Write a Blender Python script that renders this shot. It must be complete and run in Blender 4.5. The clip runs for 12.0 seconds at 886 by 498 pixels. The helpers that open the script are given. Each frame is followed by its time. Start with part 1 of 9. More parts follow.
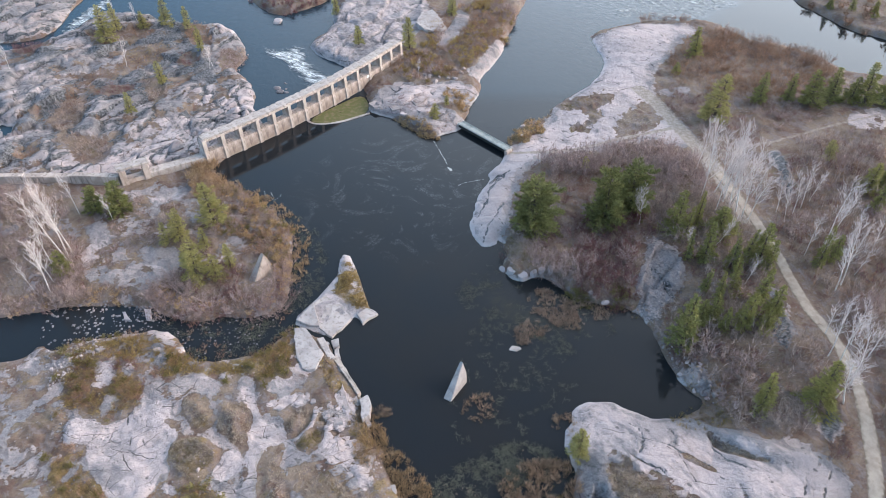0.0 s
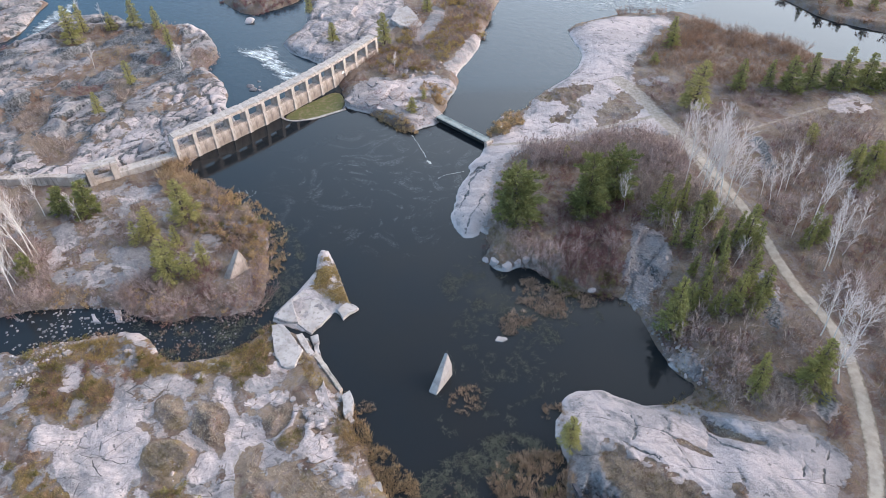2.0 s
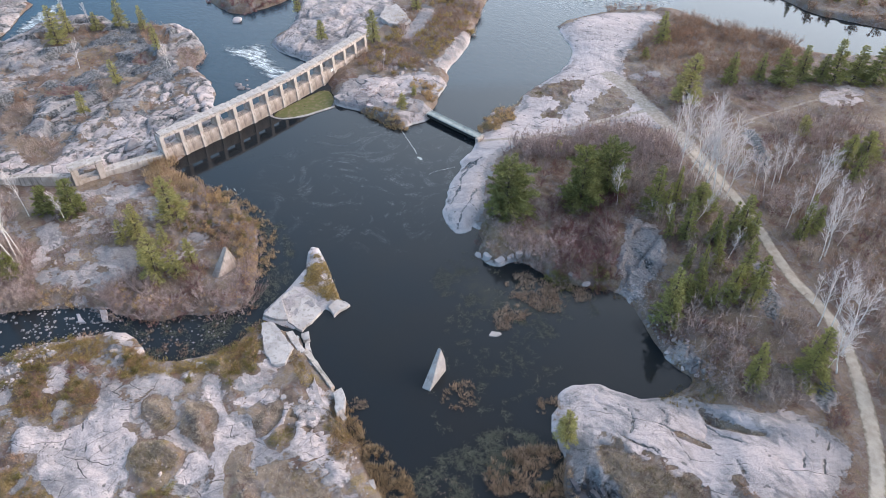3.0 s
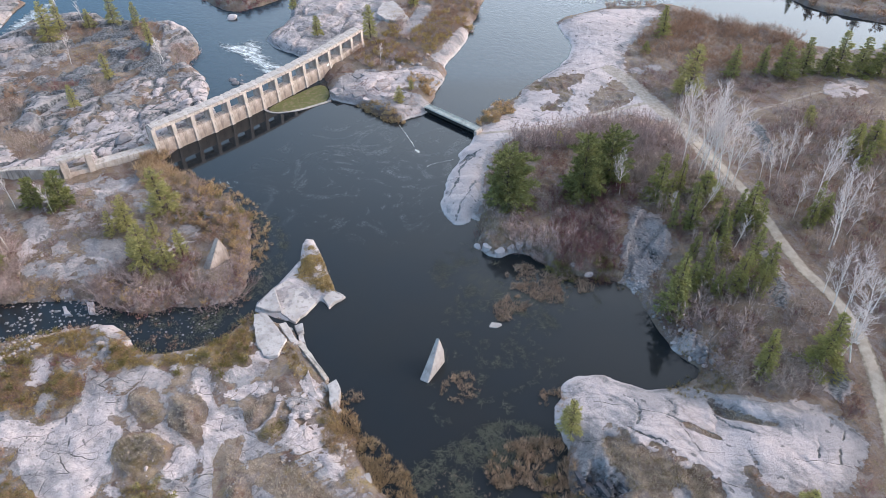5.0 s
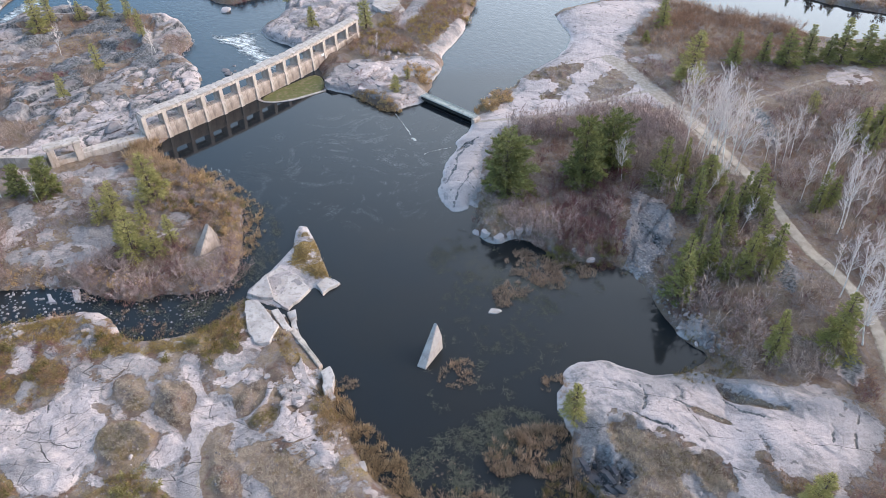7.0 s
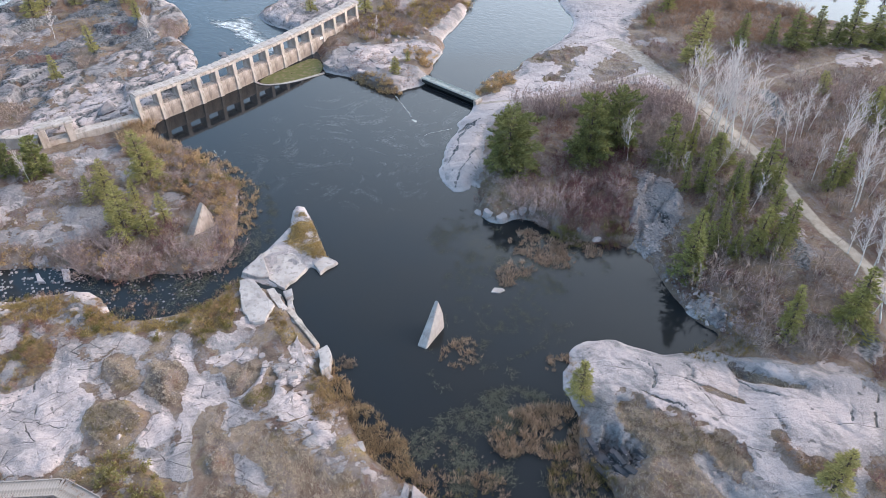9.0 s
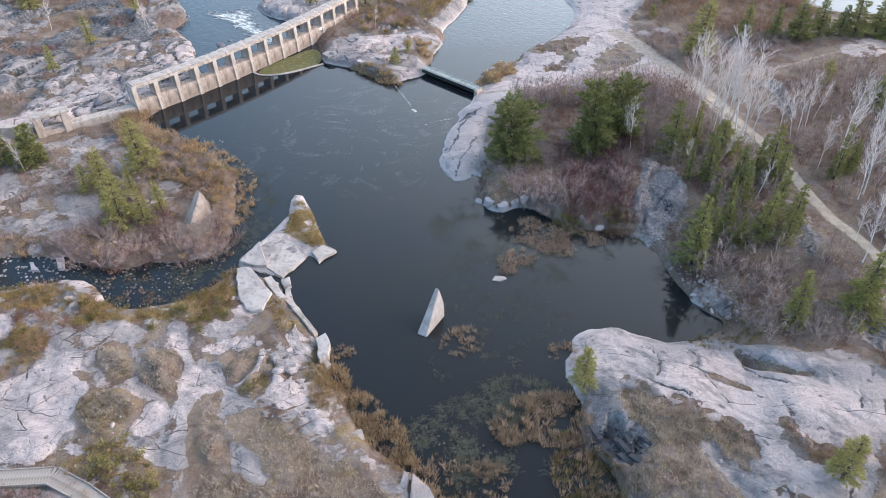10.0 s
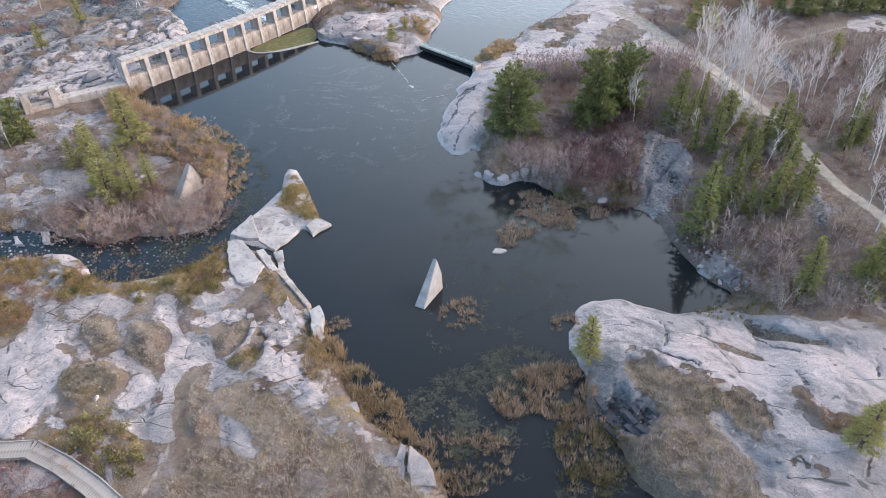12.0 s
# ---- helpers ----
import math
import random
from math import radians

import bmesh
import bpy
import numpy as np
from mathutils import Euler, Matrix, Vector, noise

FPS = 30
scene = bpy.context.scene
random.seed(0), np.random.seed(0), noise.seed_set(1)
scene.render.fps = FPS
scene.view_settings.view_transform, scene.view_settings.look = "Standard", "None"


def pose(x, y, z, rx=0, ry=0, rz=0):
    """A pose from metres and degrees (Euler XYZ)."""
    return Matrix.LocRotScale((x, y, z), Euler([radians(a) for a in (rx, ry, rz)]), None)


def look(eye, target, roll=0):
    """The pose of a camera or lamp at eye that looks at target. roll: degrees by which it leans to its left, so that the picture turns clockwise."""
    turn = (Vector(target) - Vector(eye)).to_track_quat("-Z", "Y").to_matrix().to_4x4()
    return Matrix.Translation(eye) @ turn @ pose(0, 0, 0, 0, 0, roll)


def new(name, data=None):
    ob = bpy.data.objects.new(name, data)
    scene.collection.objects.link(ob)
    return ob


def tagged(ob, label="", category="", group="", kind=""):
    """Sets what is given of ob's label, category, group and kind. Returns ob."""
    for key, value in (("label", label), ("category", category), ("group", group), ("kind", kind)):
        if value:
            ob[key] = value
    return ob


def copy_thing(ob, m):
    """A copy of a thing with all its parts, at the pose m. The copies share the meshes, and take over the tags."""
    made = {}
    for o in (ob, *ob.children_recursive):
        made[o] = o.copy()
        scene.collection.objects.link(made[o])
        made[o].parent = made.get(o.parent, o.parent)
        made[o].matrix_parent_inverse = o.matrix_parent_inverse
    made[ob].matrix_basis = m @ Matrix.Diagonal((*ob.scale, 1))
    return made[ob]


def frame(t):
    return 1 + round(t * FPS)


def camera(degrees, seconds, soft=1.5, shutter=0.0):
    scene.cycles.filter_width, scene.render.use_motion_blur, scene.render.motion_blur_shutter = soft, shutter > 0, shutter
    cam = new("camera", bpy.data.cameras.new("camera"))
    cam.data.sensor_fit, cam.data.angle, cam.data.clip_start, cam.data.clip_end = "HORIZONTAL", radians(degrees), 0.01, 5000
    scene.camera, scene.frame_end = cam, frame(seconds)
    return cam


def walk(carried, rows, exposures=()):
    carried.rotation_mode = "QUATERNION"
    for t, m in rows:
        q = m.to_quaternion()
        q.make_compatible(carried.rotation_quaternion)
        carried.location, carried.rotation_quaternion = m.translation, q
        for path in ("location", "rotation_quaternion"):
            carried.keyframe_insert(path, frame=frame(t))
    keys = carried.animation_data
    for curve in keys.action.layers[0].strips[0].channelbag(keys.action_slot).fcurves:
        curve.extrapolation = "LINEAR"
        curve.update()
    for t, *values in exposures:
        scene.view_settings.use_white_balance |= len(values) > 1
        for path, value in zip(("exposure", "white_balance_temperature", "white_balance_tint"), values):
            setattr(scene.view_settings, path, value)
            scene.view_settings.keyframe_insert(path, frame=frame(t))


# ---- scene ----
# exposure and path
cam = camera(63.7, 12.0, soft=0.85)
METRES, EYE, TILT, LEAN, TURN = 30.0, 91.16, -43.01, 0.01, 0.0
ROWS = [
    (0.0, 0.0, 0.0, 0.0, 0.0, 0.0, -0.0),
    (0.5, -0.0004, 0.0295, -0.0293, -0.37, 0.23, 0.4),
    (1.0, -0.0009, 0.0593, -0.0586, -0.74, 0.46, 0.78),
    (1.5, -0.0007, 0.0891, -0.0881, -1.11, 0.69, 1.15),
    (2.0, -0.0007, 0.1191, -0.1178, -1.48, 0.92, 1.54),
    (2.5, -0.0007, 0.1485, -0.1471, -1.85, 1.13, 1.93),
    (3.0, -0.0017, 0.1778, -0.1763, -2.12, 1.35, 2.21),
    (5.0, -0.0005, 0.2957, -0.2964, -2.23, 2.38, 2.42),
    (5.5, -0.0004, 0.3253, -0.3258, -2.27, 2.63, 2.48),
    (6.0, -0.0006, 0.3553, -0.3562, -2.31, 2.84, 2.53),
    (6.5, -0.0004, 0.3848, -0.3854, -2.35, 2.99, 2.58),
    (7.0, -0.0011, 0.4144, -0.4153, -2.42, 3.1, 2.63),
    (9.0, -0.0058, 0.533, -0.5287, -2.39, 3.33, 2.63),
    (9.5, -0.0052, 0.5616, -0.5577, -2.35, 3.37, 2.66),
    (10.0, -0.0044, 0.5905, -0.588, -2.33, 3.42, 2.67),
    (10.5, -0.003, 0.6195, -0.6182, -2.31, 3.44, 2.7),
    (11.0, -0.0023, 0.6487, -0.6476, -2.32, 3.42, 2.73),
    (11.5, -0.0008, 0.6782, -0.6772, -2.32, 3.42, 2.78),
    (12.0, -0.0011, 0.7078, -0.706, -2.39, 3.38, 2.85),
]
walk(cam, [(t, pose(0, 0, EYE, TILT, LEAN, TURN) @ pose(METRES * x, METRES * y, METRES * z, 90 + pitch, roll, yaw)) for t, x, y, z, yaw, pitch, roll in ROWS],
     exposures=[(0.0, -0.03, 7550, 13), (12.0, 0.05, 7550, 13)])

# ---- sky and sun: a bright overcast evening ----
SUN_ELEVATION, SUN_AZIMUTH = 24.0, 88.0   # degrees; azimuth clockwise from +y
world = bpy.data.worlds.new("sky")
scene.world = world
world.use_nodes = True
wn = world.node_tree.nodes
sky = wn.new("ShaderNodeTexSky")
sky.sky_type, sky.sun_disc = "NISHITA", False
sky.sun_elevation, sky.sun_rotation = radians(SUN_ELEVATION), radians(SUN_AZIMUTH)
sky.air_density, sky.dust_density, sky.ozone_density = 1.0, 2.5, 1.5
cloud = wn.new("ShaderNodeMix")   # thin even cloud over the clear sky
cloud.data_type, cloud.blend_type = "RGBA", "ADD"
cloud.inputs[0].default_value = 1.0
glow = wn.new("ShaderNodeMapRange")   # the cloud is brightest low over the horizon
where = wn.new("ShaderNodeSeparateXYZ")
world.node_tree.links.new(wn.new("ShaderNodeTexCoord").outputs["Generated"], where.inputs[0])
world.node_tree.links.new(where.outputs[2], glow.inputs[0])
glow.interpolation_type = "SMOOTHSTEP"
glow.inputs[1].default_value, glow.inputs[2].default_value = 0.46, 0.93
tint = wn.new("ShaderNodeMix")
tint.data_type = "RGBA"
tint.inputs[7].default_value = (1.7, 2.0, 2.6, 1)
side = wn.new("ShaderNodeVectorMath")   # brighter towards the veiled sun
side.operation = "DOT_PRODUCT"
side.inputs[1].default_value = (math.sin(radians(58)), math.cos(radians(58)), 0)
world.node_tree.links.new(where.inputs[0].links[0].from_socket, side.inputs[0])
veil = wn.new("ShaderNodeMapRange")
veil.interpolation_type = "SMOOTHSTEP"
veil.inputs[1].default_value, veil.inputs[2].default_value = 0.0, 0.9
world.node_tree.links.new(side.outputs["Value"], veil.inputs[0])
rim = wn.new("ShaderNodeMix")
rim.data_type = "RGBA"
rim.inputs[6].default_value, rim.inputs[7].default_value = (2.2, 6.0, 11.5, 1), (27.5, 34.0, 43.0, 1)
world.node_tree.links.new(veil.outputs[0], rim.inputs[0])
world.node_tree.links.new(rim.outputs[2], tint.inputs[6])
world.node_tree.links.new(glow.outputs[0], tint.inputs[0])
world.node_tree.links.new(tint.outputs[2], cloud.inputs[7])
world.node_tree.links.new(sky.outputs[0], cloud.inputs[6])
world.node_tree.links.new(cloud.outputs[2], wn["Background"].inputs[0])
wn["Background"].inputs[1].default_value = 0.13
sun = new("sun", bpy.data.lights.new("sun", "SUN"))
sun.data.energy, sun.data.angle, sun.data.color = 1.5, radians(25), (1.0, 0.80, 0.64)
_a, _e = radians(SUN_AZIMUTH), radians(SUN_ELEVATION)
sun.matrix_world = look((300 * math.sin(_a) * math.cos(_e), 300 * math.cos(_a) * math.cos(_e), 300 * math.sin(_e)), (0, 0, 0))


# ---- materials ----
class Nodes:
    """Short hand for a node material."""

    def __init__(self, name):
        self.mat = bpy.data.materials.new(name)
        self.mat.use_nodes = True
        self.t = self.mat.node_tree
        self.bsdf = self.t.nodes["Principled BSDF"]
        self.pos = self.add("ShaderNodeTexCoord").outputs["Object"]

    def add(self, kind, operation="", feature="", curve="", data="", blend="", attribute=""):
        n = self.t.nodes.new(kind)
        if operation:
            n.operation = operation
        if feature:
            n.feature = feature
        if curve:
            n.interpolation_type = curve
        if data:
            n.data_type = data
        if blend:
            n.blend_type = blend
        if attribute:
            n.attribute_name = attribute
        return n

    def link(self, a, b):
        self.t.links.new(a, b)

    def put(self, socket, value):
        if isinstance(value, bpy.types.NodeSocket):
            self.link(value, socket)
        else:
            socket.default_value = (*value, 1) if isinstance(value, tuple) and len(value) == 3 and socket.type == "RGBA" else value

    def noise(self, scale, detail=4.0, rough=0.55, stretch=None, warp=0.0, where=None):
        n = self.add("ShaderNodeTexNoise")
        src = where or self.pos
        if stretch:
            src = self.turned(src, stretch)
        self.link(src, n.inputs["Vector"])
        n.inputs["Scale"].default_value, n.inputs["Detail"].default_value = scale, detail
        n.inputs["Roughness"].default_value, n.inputs["Distortion"].default_value = rough, warp
        return n.outputs["Fac"]

    def turned(self, src, stretch):
        """Coordinates turned by an angle, then scaled along the new axes."""
        a = self.add("ShaderNodeMapping")
        a.inputs["Rotation"].default_value = (0, 0, radians(-stretch[2]))
        self.link(src, a.inputs[0])
        m = self.add("ShaderNodeMapping")
        m.inputs["Scale"].default_value = (stretch[0], stretch[1], 0.4)
        self.link(a.outputs[0], m.inputs[0])
        return m.outputs[0]

    def cracks(self, scale, stretch=(1, 1, 0), warp=0.6):
        """Distance to the nearest joint of an irregular net."""
        w = self.add("ShaderNodeTexNoise")
        w.inputs["Scale"].default_value, w.inputs["Detail"].default_value = 0.22, 6
        self.link(self.pos, w.inputs["Vector"])
        s = self.add("ShaderNodeVectorMath", operation="MULTIPLY_ADD")
        self.link(w.outputs["Color"], s.inputs[0])
        s.inputs[1].default_value = (warp * 4, warp * 4, 0)
        self.link(self.pos, s.inputs[2])
        v = self.add("ShaderNodeTexVoronoi", feature="DISTANCE_TO_EDGE")
        v.inputs["Scale"].default_value = scale
        self.link(self.turned(s.outputs[0], stretch), v.inputs["Vector"])
        return v.outputs["Distance"]

    def ramp(self, fac, lo, hi, a=0.0, b=1.0):
        n = self.add("ShaderNodeMapRange", curve="SMOOTHSTEP")
        self.put(n.inputs[0], fac)
        n.inputs[1].default_value, n.inputs[2].default_value = lo, hi
        n.inputs[3].default_value, n.inputs[4].default_value = a, b
        return n.outputs[0]

    def calc(self, op, a, b=0.0, c=None):
        n = self.add("ShaderNodeMath", operation=op)
        self.put(n.inputs[0], a)
        self.put(n.inputs[1], b)
        if c is not None:
            self.put(n.inputs[2], c)
        return n.outputs[0]

    def mix(self, fac, a, b, blend="MIX"):
        n = self.add("ShaderNodeMix", data="RGBA", blend=blend)
        self.put(n.inputs[0], fac)
        self.put(n.inputs[6], a)
        self.put(n.inputs[7], b)
        return n.outputs[2]

    def attr(self, name):
        return self.add("ShaderNodeAttribute", attribute=name).outputs["Fac"]

    def island(self):
        return self.add("ShaderNodeNewGeometry").outputs["Random Per Island"]

    def each(self):
        return self.add("ShaderNodeObjectInfo").outputs["Random"]

    def bump(self, height, strength=0.5, distance=0.1, base=None):
        n = self.add("ShaderNodeBump")
        n.inputs["Strength"].default_value, n.inputs["Distance"].default_value = strength, distance
        self.link(height, n.inputs["Height"])
        if base is not None:
            self.link(base, n.inputs["Normal"])
        return n.outputs[0]

    def done(self, colour, rough=0.9, normal=None, spec=0.3):
        self.put(self.bsdf.inputs["Base Color"], colour)
        self.put(self.bsdf.inputs["Roughness"], rough)
        self.bsdf.inputs["Specular IOR Level"].default_value = spec
        if normal is not None:
            self.link(normal, self.bsdf.inputs["Normal"])
        return self.mat


def rock_colour(n, pale=0.5, split=0.5, sleek=0.0):
    """Faintly pink granite with bleached skin, grey weathering, lichen and joints. Gives colour, height."""
    c = n.mix(n.ramp(n.noise(0.13, 7, 0.66), 0.46, 0.55), (0.435, 0.355, 0.335), (0.27, 0.25, 0.255))
    c = n.mix(n.ramp(n.noise(0.23, 6, 0.65), 0.52, 0.62, 0, 0.7), c, (0.355, 0.285, 0.275))
    white = n.ramp(n.calc("ADD", n.calc("MULTIPLY", pale, 0.55), n.noise(0.36, 8, 0.68, (1, 0.5, 35), 0.4)), 0.70, 0.82)
    c = n.mix(n.calc("MULTIPLY", white, 0.9), c, (0.56, 0.46, 0.445))
    c = n.mix(n.calc("MULTIPLY", n.calc("MULTIPLY_ADD", sleek, -0.7, 1.0), n.ramp(n.noise(0.085, 7, 0.6, (0.6, 1, -17), 0.5), 0.50, 0.55, 0, 0.7)), c, (0.225, 0.21, 0.218))
    rough_ = n.calc("MULTIPLY_ADD", sleek, -0.6, 1.0)
    spare = n.calc("MULTIPLY", rough_, n.calc("MULTIPLY_ADD", white, -0.5, 1.0))
    c = n.mix(n.calc("MULTIPLY", spare, n.ramp(n.noise(0.55, 8, 0.68, (1, 0.45, 30), 0.5), 0.53, 0.60, 0, 0.75)), c, (0.185, 0.178, 0.19))
    c = n.mix(n.calc("MULTIPLY", spare, n.ramp(n.noise(0.22, 8, 0.62, (0.6, 1, -25), 0.8), 0.53, 0.60, 0, 0.6)), c, (0.175, 0.16, 0.165))
    c = n.mix(n.ramp(n.noise(0.5, 7, 0.62, (0.55, 1, -25), 0.8), 0.54, 0.62, 0, 0.4), c, (0.38, 0.335, 0.335))
    c = n.mix(n.calc("MULTIPLY", spare, n.ramp(n.noise(1.5, 8, 0.70), 0.55, 0.63, 0, 0.5)), c, (0.115, 0.107, 0.11))
    c = n.mix(n.ramp(n.noise(4.5, 6, 0.72), 0.56, 0.70, 0, 0.45), c, (0.12, 0.11, 0.10))
    c = n.mix(n.ramp(n.noise(10.0, 4, 0.6), 0.50, 0.7, 0.0, 0.45), c, (0.52, 0.485, 0.48))
    c = n.mix(n.ramp(n.noise(0.9, 3, 0.5, (1, 0.6, 40)), 0.665, 0.70, 0, 0.8), c, (0.13, 0.12, 0.12))
    big = n.cracks(0.15, (0.28, 1, -17), 0.5)
    fine = n.cracks(0.5, (0.6, 1, 30), 0.35)
    part_way = n.ramp(n.noise(0.35, 4), 0.44, 0.56)
    gate = n.calc("MULTIPLY", split, part_way)
    line = n.calc("MAXIMUM", n.calc("MULTIPLY", n.calc("MULTIPLY", n.ramp(big, 0.001, 0.007, 0.85, 0), n.ramp(split, 0.02, 0.07)), n.ramp(n.noise(0.3, 5), 0.46, 0.54)), n.calc("MULTIPLY", n.ramp(fine, 0.004, 0.03, 0.65, 0), gate))
    c = n.mix(line, c, (0.07, 0.065, 0.06))
    h = n.calc("ADD", n.calc("MULTIPLY", n.noise(1.6, 7, 0.64), n.calc("MULTIPLY", rough_, 0.8)), n.calc("MULTIPLY", line, -0.6))
    return c, h


def ground_material():
    n = Nodes("ground")
    rc, rh = rock_colour(n, n.attr("pale"), n.attr("broken"), n.attr("sleek"))
    # grey-blue broken rock; also the darkening painted into clefts and grooves
    dk = n.mix(n.ramp(n.noise(2.2, 6, 0.7), 0.35, 0.7), (0.055, 0.056, 0.06), (0.26, 0.26, 0.272))
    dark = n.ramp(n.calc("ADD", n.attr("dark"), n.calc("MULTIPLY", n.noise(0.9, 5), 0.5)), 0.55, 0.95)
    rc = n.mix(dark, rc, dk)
    # near black for pit rock and for the shade painted into clefts
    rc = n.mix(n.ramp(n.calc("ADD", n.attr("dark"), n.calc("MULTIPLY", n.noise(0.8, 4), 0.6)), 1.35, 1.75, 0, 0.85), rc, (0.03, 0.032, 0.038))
    # bleached band at the water line
    z = n.add("ShaderNodeSeparateXYZ")
    n.link(n.pos, z.inputs[0])
    zz = n.calc("ADD", z.outputs[2], n.calc("MULTIPLY", n.noise(0.8, 3), 0.3))
    rc = n.mix(n.calc("MULTIPLY", n.ramp(zz, 0.3, 0.7, 0.4, 0), n.ramp(dark, 0, 1, 1, 0.3)), rc, (0.62, 0.58, 0.58))
    rc = n.mix(n.ramp(zz, 0.1, 0.24, 1, 0), rc, (0.05, 0.045, 0.04))
    # leaf litter, dry grass, twigs
    sc = n.mix(n.ramp(n.noise(0.13, 6, 0.65), 0.40, 0.60), (0.175, 0.118, 0.092), (0.26, 0.197, 0.152))
    sc = n.mix(n.ramp(n.noise(0.3, 6, 0.68), 0.50, 0.64, 0, 0.85), sc, (0.145, 0.082, 0.066))
    sc = n.mix(n.ramp(n.noise(0.5, 6, 0.68, (1, 1, 50)), 0.56, 0.7, 0, 0.7), sc, (0.16, 0.125, 0.06))
    sc = n.mix(n.ramp(n.noise(0.45, 7, 0.7, (1, 0.7, 25), 0.6), 0.50, 0.58, 0, 0.65), sc, (0.23, 0.192, 0.19))
    sc = n.mix(n.ramp(n.noise(0.8, 6, 0.7, (1, 1, 10)), 0.56, 0.64, 0, 0.7), sc, (0.25, 0.215, 0.21))
    sc = n.mix(n.ramp(n.noise(3.2, 6, 0.75), 0.47, 0.60, 0, 0.42), sc, (0.085, 0.062, 0.052))
    sc = n.mix(n.ramp(n.noise(8.0, 5, 0.75), 0.53, 0.68, 0, 0.4), sc, (0.36, 0.30, 0.25))
    # ochre moss and sedge
    mc = n.mix(n.ramp(n.noise(0.3, 6, 0.65), 0.40, 0.60), (0.25, 0.165, 0.08), (0.22, 0.165, 0.115))
    mc = n.mix(n.ramp(n.noise(0.7, 6, 0.65), 0.54, 0.68, 0, 0.5), mc, (0.15, 0.12, 0.05))
    mc = n.mix(n.ramp(n.noise(1.6, 6, 0.7, (1, 1, 30)), 0.54, 0.66, 0, 0.8), mc, (0.14, 0.085, 0.045))
    mc = n.mix(n.ramp(n.noise(5.0, 6, 0.75), 0.48, 0.64, 0, 0.85), mc, (0.06, 0.045, 0.025))
    mc = n.mix(n.ramp(n.noise(9.0, 5, 0.75), 0.53, 0.66, 0, 0.6), mc, (0.42, 0.34, 0.18))
    blur = n.calc("ADD", n.calc("MULTIPLY", n.calc("SUBTRACT", n.noise(0.28, 5, 0.6, (1, 1, 15)), 0.5), 2.2), n.calc("MULTIPLY", n.calc("SUBTRACT", n.noise(1.3, 7, 0.7), 0.5), 1.3))
    moss = n.ramp(n.calc("ADD", n.attr("moss"), n.calc("MULTIPLY", blur, -0.8)), 0.40, 0.62)
    sc = n.mix(moss, sc, mc)
    rock = n.ramp(n.calc("ADD", n.attr("rock"), blur), 0.44, 0.56)
    c = n.mix(rock, sc, rc)
    # trodden earth
    pc = n.mix(n.ramp(n.noise(1.5, 6), 0.35, 0.65), (0.42, 0.36, 0.315), (0.30, 0.25, 0.21))
    road = n.ramp(n.calc("ADD", n.attr("road"), n.calc("MULTIPLY", n.calc("SUBTRACT", n.noise(1.1, 5), 0.5), 0.7)), 0.4, 0.7)
    c = n.mix(road, c, pc)
    h = n.calc("ADD", n.calc("MULTIPLY", rock, rh), n.calc("MULTIPLY", n.noise(7.0, 6, 0.75), 0.35))
    return n.done(c, 0.92, n.bump(h, 1.0, 0.42), 0.2)


def rock_material(name, light=1.0, tint=(1, 1, 1), pale=0.3):
    n = Nodes(name)
    c, h = rock_colour(n, pale, 0.0)
    c = n.mix(1.0, c, tuple(light * v for v in tint), "MULTIPLY")
    c = n.mix(n.ramp(n.each(), 0, 1, 0, 0.45), c, tuple(light * v for v in (0.22, 0.215, 0.225)))
    return n.done(c, 0.9, n.bump(h, 0.8, 0.2), 0.25)


def concrete_material(name, pale, stain, rust, streak=0.42):
    n = Nodes(name)
    c = n.mix(n.ramp(n.noise(0.5, 5), 0.35, 0.65), pale, stain)
    c = n.mix(n.ramp(n.noise(1.3, 7, 0.7, (1, 1, 0)), 0.46, 0.7, 0, 0.5), c, rust)
    m = n.add("ShaderNodeMapping")
    m.inputs["Scale"].default_value = (1.6, 1.6, 0.18)
    n.link(n.pos, m.inputs[0])
    c = n.mix(n.ramp(n.noise(1.0, 6, 0.6, where=m.outputs[0]), 0.5, 0.66, 0, 0.75), c, tuple(streak * v for v in stain))
    c = n.mix(n.ramp(n.noise(5.0, 5, 0.7), 0.55, 0.75, 0, 0.35), c, tuple(min(0.8, 1.2 * v) for v in pale))
    return n.done(c, 0.88, n.bump(n.noise(4.0, 8, 0.7), 0.6, 0.08), 0.3)


def leaf_material(name, a, b, c3=None, rough=0.8, through_light=0.3):
    n = Nodes(name)
    c = n.mix(n.island(), a, b)
    c = n.mix(n.ramp(n.each(), 0.2, 1.0, 0, 0.5), c, c3 or b)
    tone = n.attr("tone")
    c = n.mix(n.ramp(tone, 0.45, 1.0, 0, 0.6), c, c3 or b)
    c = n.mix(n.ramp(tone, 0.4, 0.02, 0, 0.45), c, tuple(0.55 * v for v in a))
    c = n.mix(n.ramp(n.noise(0.8, 3), 0.45, 0.65, 0, 0.4), c, tuple(0.6 * v for v in a))
    n.done(c, rough, None, 0.2)
    if through_light:
        thin = n.add("ShaderNodeBsdfTranslucent")
        n.put(thin.inputs[0], c)
        both = n.add("ShaderNodeMixShader")
        both.inputs[0].default_value = through_light
        n.link(n.bsdf.outputs[0], both.inputs[1])
        n.link(thin.outputs[0], both.inputs[2])
        n.link(both.outputs[0], n.t.nodes["Material Output"].inputs[0])
    return n.mat


def bark_material(name, a, b, scale=3.0):
    n = Nodes(name)
    c = n.mix(n.ramp(n.noise(scale, 5, 0.65, (1, 1, 0)), 0.45, 0.65), a, b)
    return n.done(c, 0.85, n.bump(n.noise(scale * 3, 4), 0.5, 0.02), 0.2)


